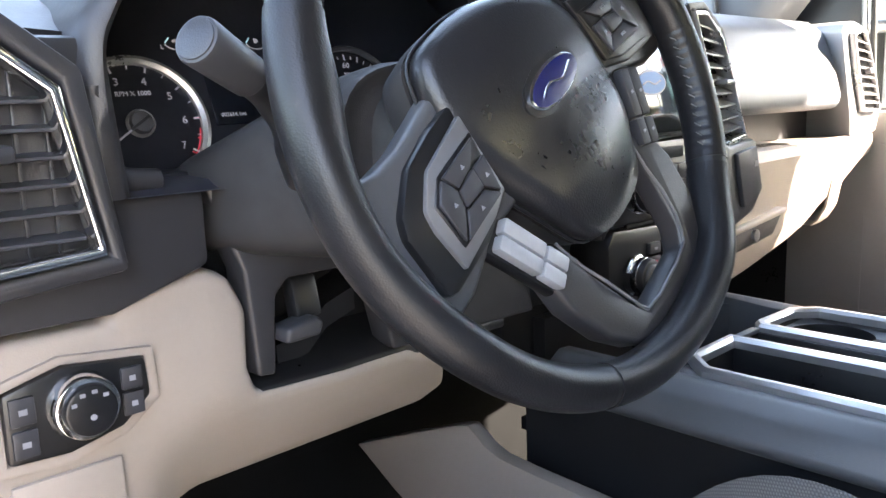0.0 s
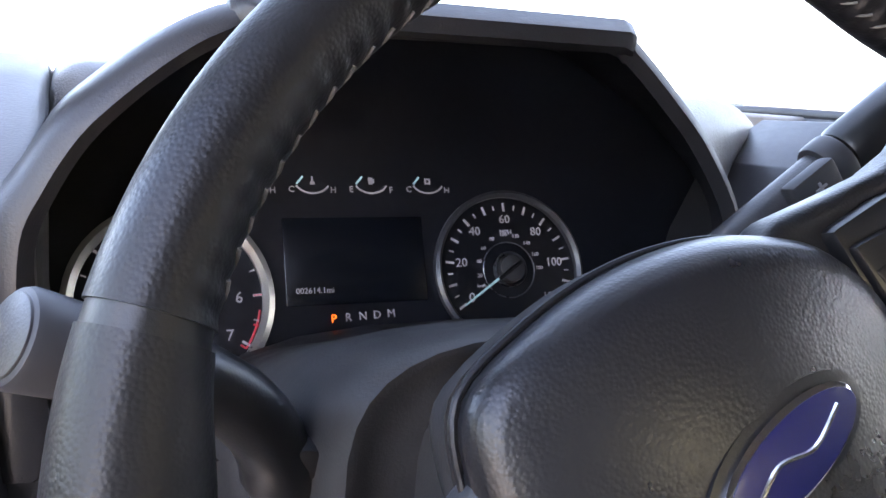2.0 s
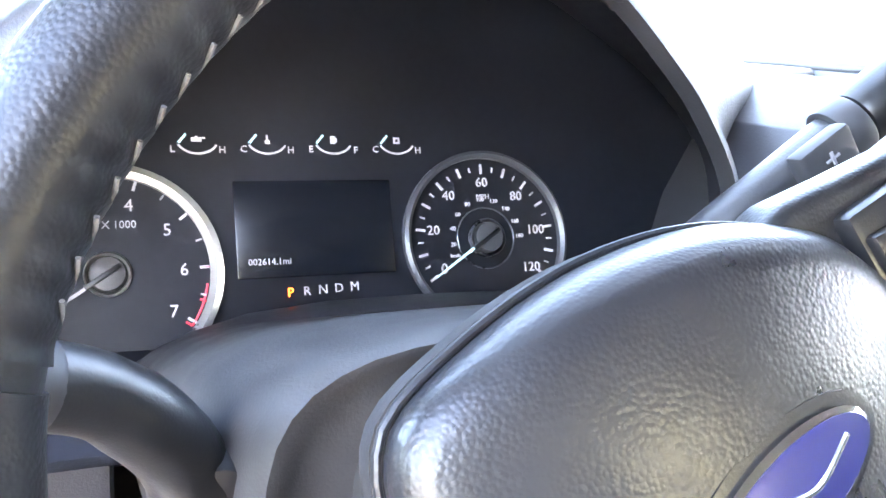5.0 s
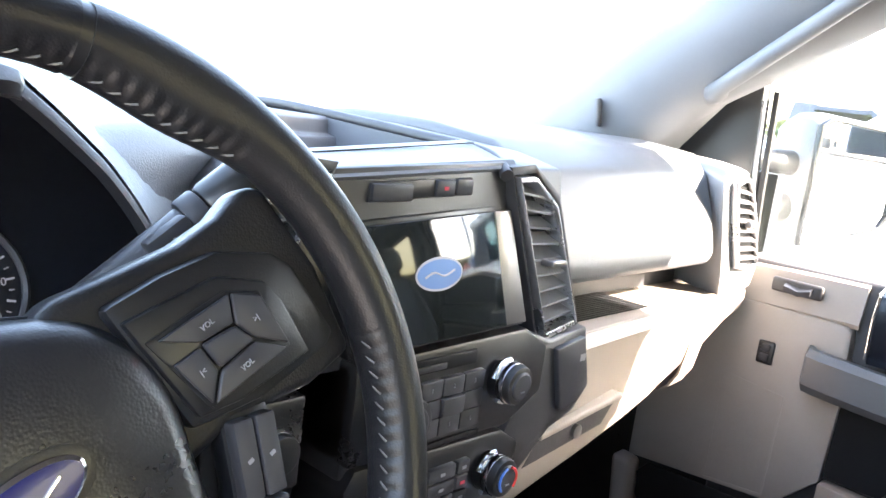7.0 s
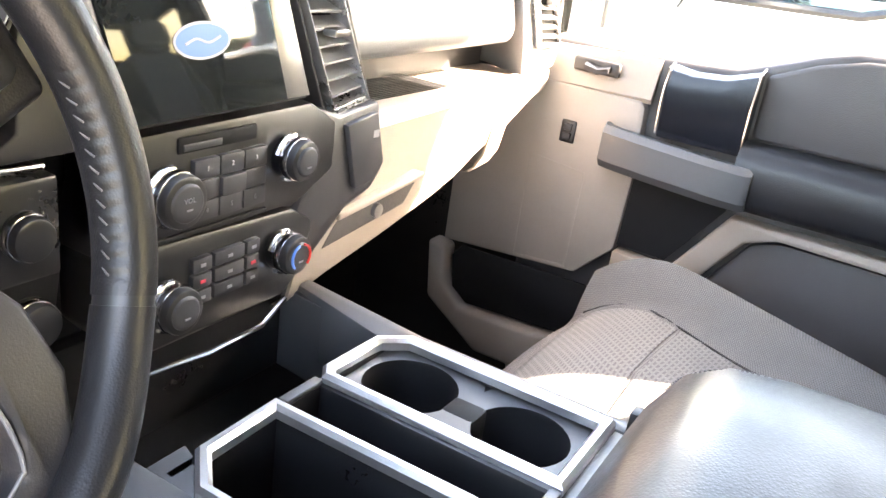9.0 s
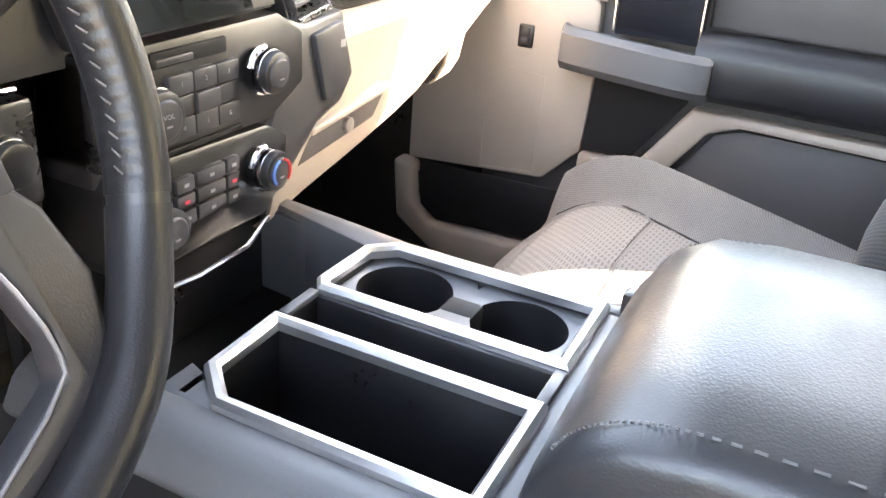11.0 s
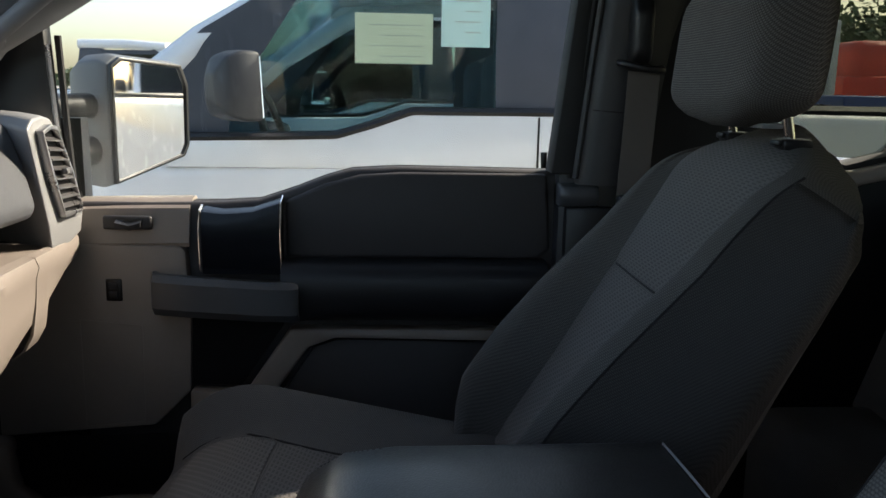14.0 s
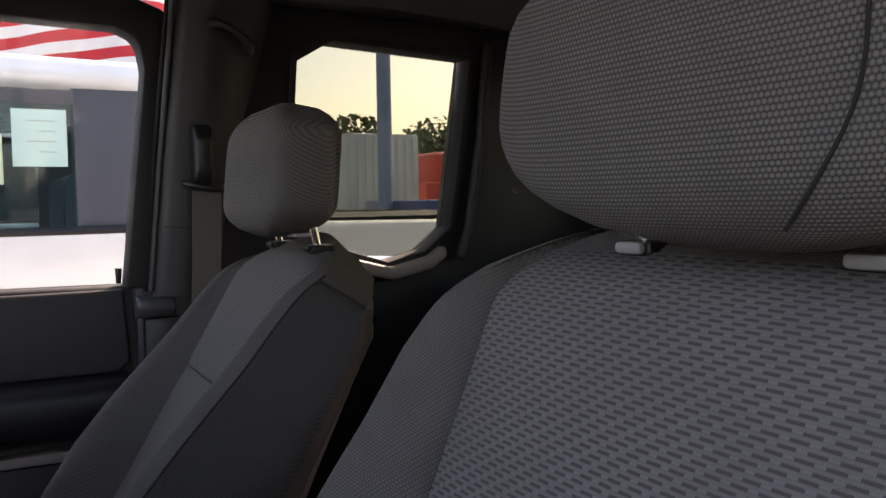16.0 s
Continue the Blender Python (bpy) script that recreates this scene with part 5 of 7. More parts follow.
chrome_loop([(0.312, -0.192), (0.312, 0.006), (0.342, 0.038), (0.424, 0.040), (0.426, -0.192)], "bin_moulding", 0.012, SATIN)
chrome_loop([(0.489, -0.190), (0.489, 0.036), (0.500, 0.044), (0.574, 0.042), (0.597, 0.018), (0.597, -0.190)], "cup_moulding", 0.012, SATIN)
part("slot_moulding", box((0.434, 0.036, ZC - 0.006), (0.482, 0.046, ZC), 0.002), CONSOLE, console)
part("slot_moulding", box((0.434, -0.196, ZC - 0.006), (0.482, -0.186, ZC), 0.002), CONSOLE, console)
# cup holder plate with two round wells
n = 40
bm = bmesh.new()
cups = ((0.544, -0.017, 0.0455), (0.543, -0.132, 0.0440))
for cx, cy, r in cups:
    rings = [[(cx + rr * math.cos(a), cy + rr * math.sin(a), z) for a in [k * math.tau / n for k in range(n)]] for rr, z in ((r + 0.0, 0.571), (r - 0.001, 0.566), (r - 0.003, 0.50), (r - 0.006, 0.49), (0.001, 0.489))]
    part("cup_well", loft(rings, cap=False), DEEP, console, "black round cup holder")


def plate_with_holes(x0, x1, y0, y1, z, holes, n=32):
    """A flat plate with round holes: quads from each hole's edge to its own rectangle."""
    bm = bmesh.new()
    ys = [y0] + [(a[1] + b[1]) / 2 for a, b in zip(holes, holes[1:])] + [y1]
    for (cx, cy, r), ya, yb in zip(holes, ys, ys[1:]):
        lo, hi = min(ya, yb), max(ya, yb)
        inner, outer = [], []
        for k in range(n):
            a = k * math.tau / n
            c, s = math.cos(a), math.sin(a)
            f = min(((x1 if c > 0 else x0) - cx) / c if abs(c) > 1e-6 else 9, ((hi if s > 0 else lo) - cy) / s if abs(s) > 1e-6 else 9)
            inner.append(bm.verts.new((cx + r * c, cy + r * s, z)))
            outer.append(bm.verts.new((cx + f * c, cy + f * s, z)))
        for k in range(n):
            bm.faces.new((inner[k], inner[(k + 1) % n], outer[(k + 1) % n], outer[k]))
    return bm


part("cup_plate", plate_with_holes(0.492, 0.596, 0.04, -0.19, 0.571, cups), CONSOLE, console)
part("cup_link", box((0.528, -0.092, 0.52), (0.560, -0.058, 0.5716), 0.004), DEEP, console)
# armrest lid
lid = part("armrest_lid", loft([[(0.295 + e, y, z0), (0.297 + e, y, z1 - 0.016), (0.303 + e, y, z1 - 0.004), (0.316 + e, y, z1 + 0.001), (0.38 + e, y, z1 + 0.005), (0.455, y, z1 + 0.007), (0.53 - e, y, z1 + 0.006), (0.580 - e, y, z1 + 0.004), (0.593 - e, y, z1 - 0.001), (0.600 - e, y, z1 - 0.012), (0.610 - e, y, z0)] for y, z0, z1, e in ((-0.215, 0.588, 0.592, 0.012), (-0.222, 0.585, 0.622, 0.005), (-0.245, 0.585, 0.660, 0.0), (-0.275, 0.585, 0.678, 0.0), (-0.32, 0.585, 0.684, 0.0), (-0.45, 0.585, 0.685, 0.0), (-0.550, 0.585, 0.686, 0.0), (-0.564, 0.585, 0.684, 0.001), (-0.571, 0.585, 0.672, 0.003))]), LIDLEATHER, console, "black vinyl padded armrest lid", 50)
part("lid_base", box((0.292, -0.60, 0.50), (0.618, -0.222, 0.59), 0.008), BLACK, console)
for x in (0.3165, 0.5830):
    path = [(x, -0.232, 0.6425), (x, -0.245, 0.6615), (x, -0.275, 0.6795), (x, -0.32, 0.6855), (x, -0.45, 0.6865), (x, -0.560, 0.6865)]
    sm = spline(path, 90)
    st = None
    for i in range(0, 88, 2):
        b = tube([sm[i], sm[i + 1]], 0.0009, 5)
        st = b if st is None else join(st, b)
    part("lid_stitching", st, THREAD, console, "pale stitching", kind="stuff")
part("rear_edge", tube([(x, -0.5665, 0.6875 + 0.005 * math.sin((x - 0.31) / 0.275 * math.pi)) for x in np.linspace(0.312, 0.585, 14)], 0.0012, 6), SILVERGREY, console, "pale rear seam of the lid")
part("lid_catch", box((0.60, -0.225, 0.575), (0.618, -0.205, 0.60), 0.003), BLACK, console)

# ---- passenger door ----
door = thing("door_1", "beige and black passenger door trim, shut", "door", kind="structure")
XD = 1.30
BELT = [(0.225, 0.813), (0.10, 0.816), (-0.02, 0.818), (-0.086, 0.822), (-0.15, 0.844), (-0.20, 0.864), (-0.245, 0.877), (-0.33, 0.882), (-0.66, 0.878)]
part("door_shell", prism([(0.225, 0.20), (0.225, 0.815)] + BELT[1:] + [(-0.66, 0.20)], "x", XD + 0.010, XD + 0.07, 0.012, 3), TAUPE, door, "dark taupe door trim")
part("front_panel", prism([(0.37, 0.40), (0.37, 0.74), (0.225, 0.748), (0.045, 0.745), (0.036, 0.735), (0.030, 0.62), (0.036, 0.485), (0.10, 0.42)], "x", XD - 0.012, XD + 0.03, 0.006), BEIGE, door)
part("panel_line", frame_ring([(0.222, 0.615), (0.114, 0.604), (0.117, 0.425), (0.222, 0.416)], [(0.219, 0.612), (0.118, 0.601), (0.121, 0.429), (0.219, 0.420)], "x", XD - 0.0128, XD - 0.01), BEIGE, door)
part("top_ledge", sheet([[(XD - 0.010, y, z - 0.072 if y > 0.02 else z - 0.02), (XD + 0.005, y, z - 0.014), (XD + 0.03, y, z), (XD + 0.06, y, z + 0.001)] for y, z in [(0.225, 0.818), (0.16, 0.820), (0.10, 0.821), (0.03, 0.822)]], 0.01, (0.5, 0, -0.8)), BEIGE, door, "pale door top")
part("upper_insert", prism([(-0.133, 0.724), (-0.133, 0.822), (-0.20, 0.852), (-0.26, 0.868), (-0.33, 0.873), (-0.585, 0.873), (-0.595, 0.74), (-0.57, 0.722)], "x", XD + 0.001, XD + 0.03, 0.007, 4), TAUPE, door, "taupe padded insert")
part("gloss_trim", loft([[(XD - 0.03, y, 0.700), (XD - 0.036, y, 0.775), (XD - 0.025, y, zt - 0.006), (XD - 0.005, y, zt), (XD + 0.03, y, zt), (XD + 0.03, y, 0.700)] for y, zt in ((0.004, 0.812), (-0.03, 0.808), (-0.08, 0.812), (-0.128, 0.828))]), GLOSS, door, "gloss black trim")
part("trim_edge", tube([(XD - 0.034, -0.129, 0.706), (XD - 0.040, -0.129, 0.775), (XD - 0.028, -0.1295, 0.824), (XD - 0.006, -0.13, 0.832)], 0.0018, 8), CHROME, door, "chrome edge")
part("trim_edge", tube([(XD - 0.034, 0.006, 0.706), (XD - 0.040, 0.006, 0.775), (XD - 0.028, 0.006, 0.808), (XD - 0.006, 0.006, 0.814)], 0.002, 8), CHROME, door)
part("armrest", loft([[(XD + 0.02, y, 0.722), (XD - 0.025, y, 0.722), (XD - 0.050, y, 0.712), (XD - 0.058, y, 0.690), (XD - 0.055, y, 0.640), (XD - 0.040, y, 0.622), (XD + 0.02, y, 0.615)] for y in (-0.130, -0.20, -0.35, -0.50, -0.585)]), BLACKVINYL, door, "black padded armrest", 60)
part("pull_handle", loft([[(XD - 0.026 - o, y, 0.693 + s), (XD - 0.060 - o, y, 0.698 + s), (XD - 0.072 - o, y, 0.688 + s), (XD - 0.074 - o, y, 0.644 + s), (XD - 0.062 - o, y, 0.630 + s), (XD - 0.026 - o, y, 0.634 + s)] for y, o, s in ((0.088, -0.030, 0.006), (0.080, -0.006, 0.006), (0.062, 0.002, 0.006), (0.0, 0.004, 0.002), (-0.10, 0.004, -0.004), (-0.150, 0.0, -0.006), (-0.160, -0.008, -0.006))]), CONSOLE, door, "dark grey pull handle", 35)
# flat black sheet: the cubby's inner shade is put into its colour
part("cubby_shade", prism([(0.030, 0.64), (0.034, 0.495), (-0.052, 0.494), (-0.128, 0.605), (-0.13, 0.64)], "x", XD - 0.006, XD - 0.002), DEEP, door)
part("lower_brace", prism([(0.036, 0.487), (-0.060, 0.482), (-0.140, 0.600), (-0.50, 0.598), (-0.60, 0.59), (-0.60, 0.575), (-0.49, 0.578), (-0.215, 0.583), (-0.17, 0.565), (-0.092, 0.455), (0.036, 0.45)], "x", XD - 0.020, XD + 0.02, 0.005), BEIGE, door)
part("lower_insert", prism([(-0.10, 0.445), (-0.178, 0.562), (-0.22, 0.576), (-0.60, 0.572), (-0.60, 0.30), (-0.05, 0.30)], "x", XD - 0.002, XD + 0.02, 0.004), TAUPE, door)
# the pocket's shaded inside, painted as a flat black sheet
part("pocket_shade", prism([(0.345, 0.375), (0.325, 0.40), (0.09, 0.405), (-0.50, 0.41), (-0.50, 0.30), (0.115, 0.295), (0.30, 0.285), (0.335, 0.31)], "x", XD - 0.014, XD - 0.010, 0.001), DEEP, door)
part("pocket_lip", prism([(0.392, 0.40), (0.350, 0.395), (0.348, 0.32), (0.305, 0.280), (0.11, 0.288), (-0.50, 0.292), (-0.50, 0.20), (0.26, 0.20), (0.38, 0.28)], "x", XD - 0.035, XD + 0.01, 0.010, 3), BEIGE, door)
part("switch", box((XD - 0.0165, 0.145, 0.648), (XD - 0.010, 0.172, 0.687), 0.003), BLACK, door)
for z in (0.660, 0.676):
    part("switch_key", box((XD - 0.020, 0.151, z - 0.006), (XD - 0.014, 0.166, z + 0.006), 0.002), BUTTON, door)
part("latch_bowl", box((XD - 0.014, 0.090, 0.772), (XD - 0.004, 0.172, 0.796), 0.006, 3), TAUPE, door)
part("latch_lever", loft([[(XD - 0.026, y, z), (XD - 0.014, y, z + 0.004), (XD - 0.012, y, z - 0.006), (XD - 0.024, y, z - 0.008)] for y, z in ((0.148, 0.786), (0.125, 0.781), (0.106, 0.786))]), BUTTON, door, "small door lever")
part("lock_knob", cyl((XD - 0.012, -0.575, 0.885), (XD - 0.012, -0.575, 0.912), 0.0045, 0.006, 14, 0.001), BLACK, door, "black lock knob")
part("door_rear_edge", box((XD - 0.02, -0.668, 0.20), (XD + 0.05, -0.60, 0.886), 0.012), DARK, door)
glass_pane = part("window_pane", sheet([[(1.335, y, 0.80), (1.315, y, 1.10), (1.27, y, 1.40)] for y in (0.42, 0.0, -0.64)], 0.004, (1, 0, 0)), GLASS, door, "clear side window")
glass_pane.visible_shadow = False
part("window_seal", tube([(XD + 0.036, y, z - 0.004) for y, z in BELT], 0.005, 8), RUBBER, door)
part("window_frame", prism([(-0.585, 0.876), (-0.608, 1.087), (-0.628, 1.262), (-0.622, 1.305), (-0.610, 1.322), (-0.582, 1.334), (-0.40, 1.338), (0.0, 1.350), (0.0, 1.40), (-0.60, 1.395), (-0.665, 1.372), (-0.674, 1.33), (-0.628, 0.876)], "x", 1.268, 1.33, 0.006), RUBBER, door, "black window frame")
part("sail_panel", prism([(0.46, 0.965), (0.345, 1.078), (0.252, 1.145), (0.248, 1.06), (0.243, 0.93), (0.26, 0.82), (0.45, 0.82), (0.46, 0.93)], "x", XD - 0.004, XD + 0.03, 0.006), BLACK, door)
part("division_bar", tube([(XD + 0.01, 0.236, 0.82), (XD + 0.005, 0.240, 0.93), (XD - 0.005, 0.244, 1.075)], 0.006, 8), SILVER, door, "bright window division bar")
part("division_seal", tube([(XD + 0.012, 0.222, 0.82), (XD + 0.007, 0.226, 0.93), (XD - 0.003, 0.228, 1.09)], 0.006, 8), RUBBER, door)
part("door_upper_frame", tube([(1.285, 0.30, 1.10), (1.27, 0.15, 1.21), (1.25, 0.0, 1.325), (1.24, -0.1, 1.37)], 0.018, 10), RUBBER, door)

# ---- rear half of the right side: pillar, small window, lower trim ----
side = setting("wall_right", frame_ring([(-0.665, 0.70), (-0.665, 0.90), (-0.69, 1.40), (-0.90, 1.43), (-1.72, 1.40), (-1.72, 0.90), (-1.72, 0.2), (-1.05, 0.2), (-0.665, 0.2)], [(-0.900, 0.980), (-0.905, 1.217), (-0.911, 1.300), (-0.985, 1.345), (-1.307, 1.332), (-1.252, 0.965), (-1.19, 0.916), (-1.10, 0.896), (-1.0, 0.926)], "x", 1.275, 1.345, 0.004), BLACK, "black plastic side trim behind the passenger door", "wall")
setting("trim_1", prism([(-0.93, 0.946), (-0.995, 0.916), (-1.10, 0.888), (-1.190, 0.908), (-1.222, 0.93), (-1.225, 0.905), (-1.19, 0.882), (-1.10, 0.862), (-0.93, 0.905)], "x", 1.235, 1.30, 0.010, 3), BEIGE, "beige ledge under the small rear window", "trim")
win2 = setting("window_2", prism([(-0.88, 0.92), (-0.89, 1.33), (-0.98, 1.37), (-1.30, 1.365), (-1.265, 0.90)], "x", 1.315, 1.32), TINT, "small fixed rear side window, lightly tinted", "window")
win2.visible_shadow = False
setting("trim_2", frame_ring([(-0.888, 0.968), (-0.893, 1.22), (-0.899, 1.308), (-0.980, 1.357), (-1.320, 1.344), (-1.264, 0.955), (-1.195, 0.903), (-1.10, 0.882), (-0.995, 0.912)], [(-0.902, 0.982), (-0.907, 1.217), (-0.913, 1.299), (-0.986, 1.343), (-1.305, 1.330), (-1.250, 0.967), (-1.188, 0.918), (-1.10, 0.898), (-1.002, 0.928)], "x", 1.27, 1.325, 0.002), RUBBER, "black rubber window seal", "seal")
setting("trim_5", tube([(1.262, -1.345, 1.36), (1.256, -1.322, 1.16), (1.250, -1.285, 0.96), (1.25, -1.262, 0.90)], 0.012, 10), DARK, "dark grey rear pillar edge", "trim")
bp = thing("pillar_rear", "grey plastic door pillar with belt anchor", "pillar", kind="structure")
part("pillar_cover", loft([[(1.30, -0.622, 0.86), (1.262, -0.632, 0.86), (1.250, -0.650, 0.86), (1.246, -0.71, 0.86), (1.30, -0.78, 0.86)], [(1.30, -0.645, 1.10), (1.255, -0.655, 1.10), (1.244, -0.672, 1.10), (1.240, -0.74, 1.10), (1.30, -0.81, 1.10)], [(1.28, -0.676, 1.42), (1.228, -0.688, 1.42), (1.216, -0.705, 1.42), (1.212, -0.80, 1.42), (1.27, -0.87, 1.42)]]), DARK, bp, "dark grey pillar trim", 60)
part("pillar_strip", tube([(1.268, -0.626, 0.87), (1.262, -0.648, 1.10), (1.236, -0.676, 1.40)], 0.005, 8), CONSOLE, bp, "grey edge strip")
part("pillar_seal", tube([(1.276, -0.618, 0.87), (1.270, -0.639, 1.10), (1.244, -0.668, 1.40)], 0.004, 8), RUBBER, bp)
part("pillar_joint", tube([(1.2545, -0.648, 0.985), (1.2440, -0.670, 0.983), (1.2425, -0.72, 0.980)], 0.001, 6), SHADOWGAP, bp)
part("pillar_foot", bevel(loft([[(1.33, y, 0.815), (1.262 - o, y, 0.822), (1.250 - o, y, 0.840), (1.256 - o, y, 0.858), (1.33, y, 0.868)] for y, o in ((-0.600, -0.006), (-0.612, 0.0), (-0.640, 0.0), (-0.668, -0.004))]), 0.006, 3), CONSOLE, bp, "grey step moulding", 50)
part("pillar_lower", box((1.262, -0.76, 0.2), (1.34, -0.612, 0.822), 0.008), BLACK, bp)
part("belt_anchor", tube(spline([(1.232, -0.682, 1.062), (1.205, -0.690, 1.058), (1.195, -0.715, 1.052), (1.200, -0.742, 1.050), (1.232, -0.752, 1.054)], 14), 0.006, 10), BLACK, bp, "black belt ring")
part("adjuster", bevel(loft([[(1.24, -0.695, z), (1.205 + o, -0.700, z), (1.203 + o, -0.728, z), (1.24, -0.735, z)] for z, o in ((1.06, 0.010), (1.08, 0.0), (1.14, 0.0), (1.165, 0.012))]), 0.006, 3), BLACK, bp, "black belt height adjuster", 50)
part("coat_hook", tube(spline([(1.235, -0.735, 1.345), (1.205, -0.745, 1.343), (1.198, -0.770, 1.333), (1.205, -0.795, 1.315), (1.225, -0.805, 1.30)], 16), [0.010] * 4 + [0.007] * 8 + [0.010] * 4, 10), DARK, bp, "dark grab loop")
belt = thing("seat_belt", "brown-grey webbing seat belt hanging from the pillar", "seat belt")
part("strap", sheet([[(1.210, -0.692, 1.048), (1.206, -0.742, 1.046)], [(1.214, -0.690, 0.95), (1.210, -0.740, 0.95)], [(1.226, -0.688, 0.84), (1.222, -0.738, 0.84)], [(1.24, -0.69, 0.62), (1.236, -0.74, 0.62)]], 0.003, (1, 0, 0)), WEBBING, belt)
part("tongue", box((1.200, -0.745, 0.815), (1.224, -0.685, 0.850), 0.008), BLACK, belt)
setting("wall_left", prism([(-0.72, 0.20), (-0.72, 0.90), (-0.74, 1.43), (-1.72, 1.42), (-1.72, 0.2)], "x", -0.44, -0.39, 0.004), DARK, "dark side trim behind the open driver's doorway", "wall")


# ---- seats ----
SEAMTURN = radians(100)


def seat(cx, name_label, aside=0.0, up=0.0, ahead=0.0, cush_back=0.0, cush_down=0.0, wide=1.0, insert=1.0, cross=0.58, corner=0.24, narrow=1.0, broad=False, bolster=1.0, flare=0.0, drop=0.05, head=0.0, inlay=None):
    s = thing("front_seat", name_label, "car seat", "front seats")
    s.location = (aside, ahead, up)
    # cushion: a grid with raised bolsters and a rounded front
    def sew(v):
        """Where the cushion's side seams run: wide in front, narrow behind."""
        return float(np.interp(v, (0.0, 0.166, 0.24, 0.338, 0.526, 1.0), (0.75, 0.735, 0.70, 0.635, 0.50, 0.46)))

    def cush(u, v, lift=0.0):
        """u across -1..1, v from front 0 to back 1."""
        half = (0.285 - 0.03 * max(0, 0.25 - v) - 0.012 * v) * narrow
        x = cx + half * u
        y = 0.030 - cush_back - 0.53 * v - 0.035 * abs(u) ** 3 * (1 - v)
        us = sew(v) - 0.03
        bol = min(1, max(0, (abs(u) - us) / (0.88 - us)))
        bol = bol * bol * (3 - 2 * bol)
        z = 0.503 + 0.082 * bol * (1 - 0.65 * v) - 0.045 * v * abs(u) - 0.012 * v - 0.045 * max(0, abs(u) - 0.86) / 0.14 * max(0, abs(u) - 0.86) / 0.14
        if v < 0.30:
            z -= 0.075 * ((0.30 - v) / 0.30) ** 2.4
        return (x, y, z + lift - cush_down)
    us, vs = np.linspace(-1, 1, 33), np.linspace(0, 1, 25)
    rows = [[cush(u, v) for u in us] for v in vs]
    rows = [[(p[0], p[1] + 0.004, p[2] - 0.12) for p in rows[0]]] + [[(p[0], p[1] - 0.0, p[2] - 0.03) for p in rows[0]]] + rows
    part("cushion", sheet(rows, 0.10, (0, -0.15, -1)), CLOTH, s, "grey woven cloth cushion", 60)
    rows = [[cush(u * (sew(v) - 0.015), v, 0.002) for u in np.linspace(-1, 1, 25)] for v in np.linspace(0.07, 0.322, 14)]
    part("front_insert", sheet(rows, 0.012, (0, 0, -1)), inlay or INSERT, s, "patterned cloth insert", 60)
    rows = [[cush(u * (sew(v) - 0.015), v, 0.002) for u in np.linspace(-1, 1, 25)] for v in np.linspace(0.335, 1, 16)]
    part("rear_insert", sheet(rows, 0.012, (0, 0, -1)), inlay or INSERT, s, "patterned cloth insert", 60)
    for u in (-1, 1):
        part("seam", tube([cush(u * sew(v), v, 0.0015) for v in np.linspace(0.03, 1, 20)], 0.0016, 6), SHADOWGAP, s)
    part("base", box((cx - 0.23, -0.52, FLOOR - up), (cx + 0.23, -0.06, 0.42), 0.02), BLACK, s)
    # backrest: level sections, a flat middle between crested side bolsters
    def width(h):
        if broad:
            return float(np.interp(h, (0, 0.15, 0.3, 0.45, 0.65, 0.8, 0.855, 0.89, 0.915, 0.94, 0.96, 0.98, 1.0), (0.250, 0.278, 0.286, 0.287, 0.324, 0.338, 0.321, 0.298, 0.273, 0.248, 0.224, 0.198, 0.166)))
        return float(np.interp(h, (0, 0.15, 0.3, 0.5, 0.6, 0.7, 0.8, 0.86, 0.90, 0.92, 0.94, 0.96, 0.98, 1.0), (0.215, 0.230, 0.236, 0.241, 0.243, 0.238, 0.226, 0.221, 0.216, 0.209, 0.194, 0.165, 0.128, 0.085)))

    def edge(h):
        """Half the insert's width."""
        return min(float(np.interp(h, (0, 0.3, 0.6, 0.8, 0.93, 1.0), (0.165, 0.146, 0.143, 0.146, 0.152, 0.11))) * insert + flare * float(np.interp(h, (0.45, 0.95), (0, 1))), width(h) - 0.034)

    def crest(h):
        """How far the bolsters stand out before the middle."""
        return float(np.interp(h, (0, 0.1, 0.2, 0.35, 0.5, 0.62, 0.7, 0.8, 0.88, 0.95, 1.0), (0.045, 0.068, 0.085, 0.080, 0.064, 0.046, 0.034, 0.024, 0.014, 0.004, 0.0))) * bolster

    def place(dx, fwd, h):
        """A place on the backrest: dx off its middle, fwd before the middle's face, h from the bottom 0 to the top 1."""
        tuck = max(0, (h - 0.86) / 0.14) ** 2
        a = min(1, abs(dx) / width(h))
        return Vector((cx + dx * (1 - 0.05 * tuck), -0.471 - 0.275 * h + fwd - 0.055 * tuck, 0.505 + 0.475 * h - drop * a ** 3 * max(0, h - 0.4) - 0.85 * max(0, -fwd) * max(0, (h - 0.55) / 0.45) ** 2.2))

    def middle(dx, h, lift=0.0):
        e = edge(h)
        f = 0.003 * (1 - (dx / e) ** 2) - 0.005 * math.exp(-((e - abs(dx)) / 0.008) ** 2) - 0.0045 * math.exp(-((h - cross) / 0.009) ** 2)
        return place(dx, f + lift, h)

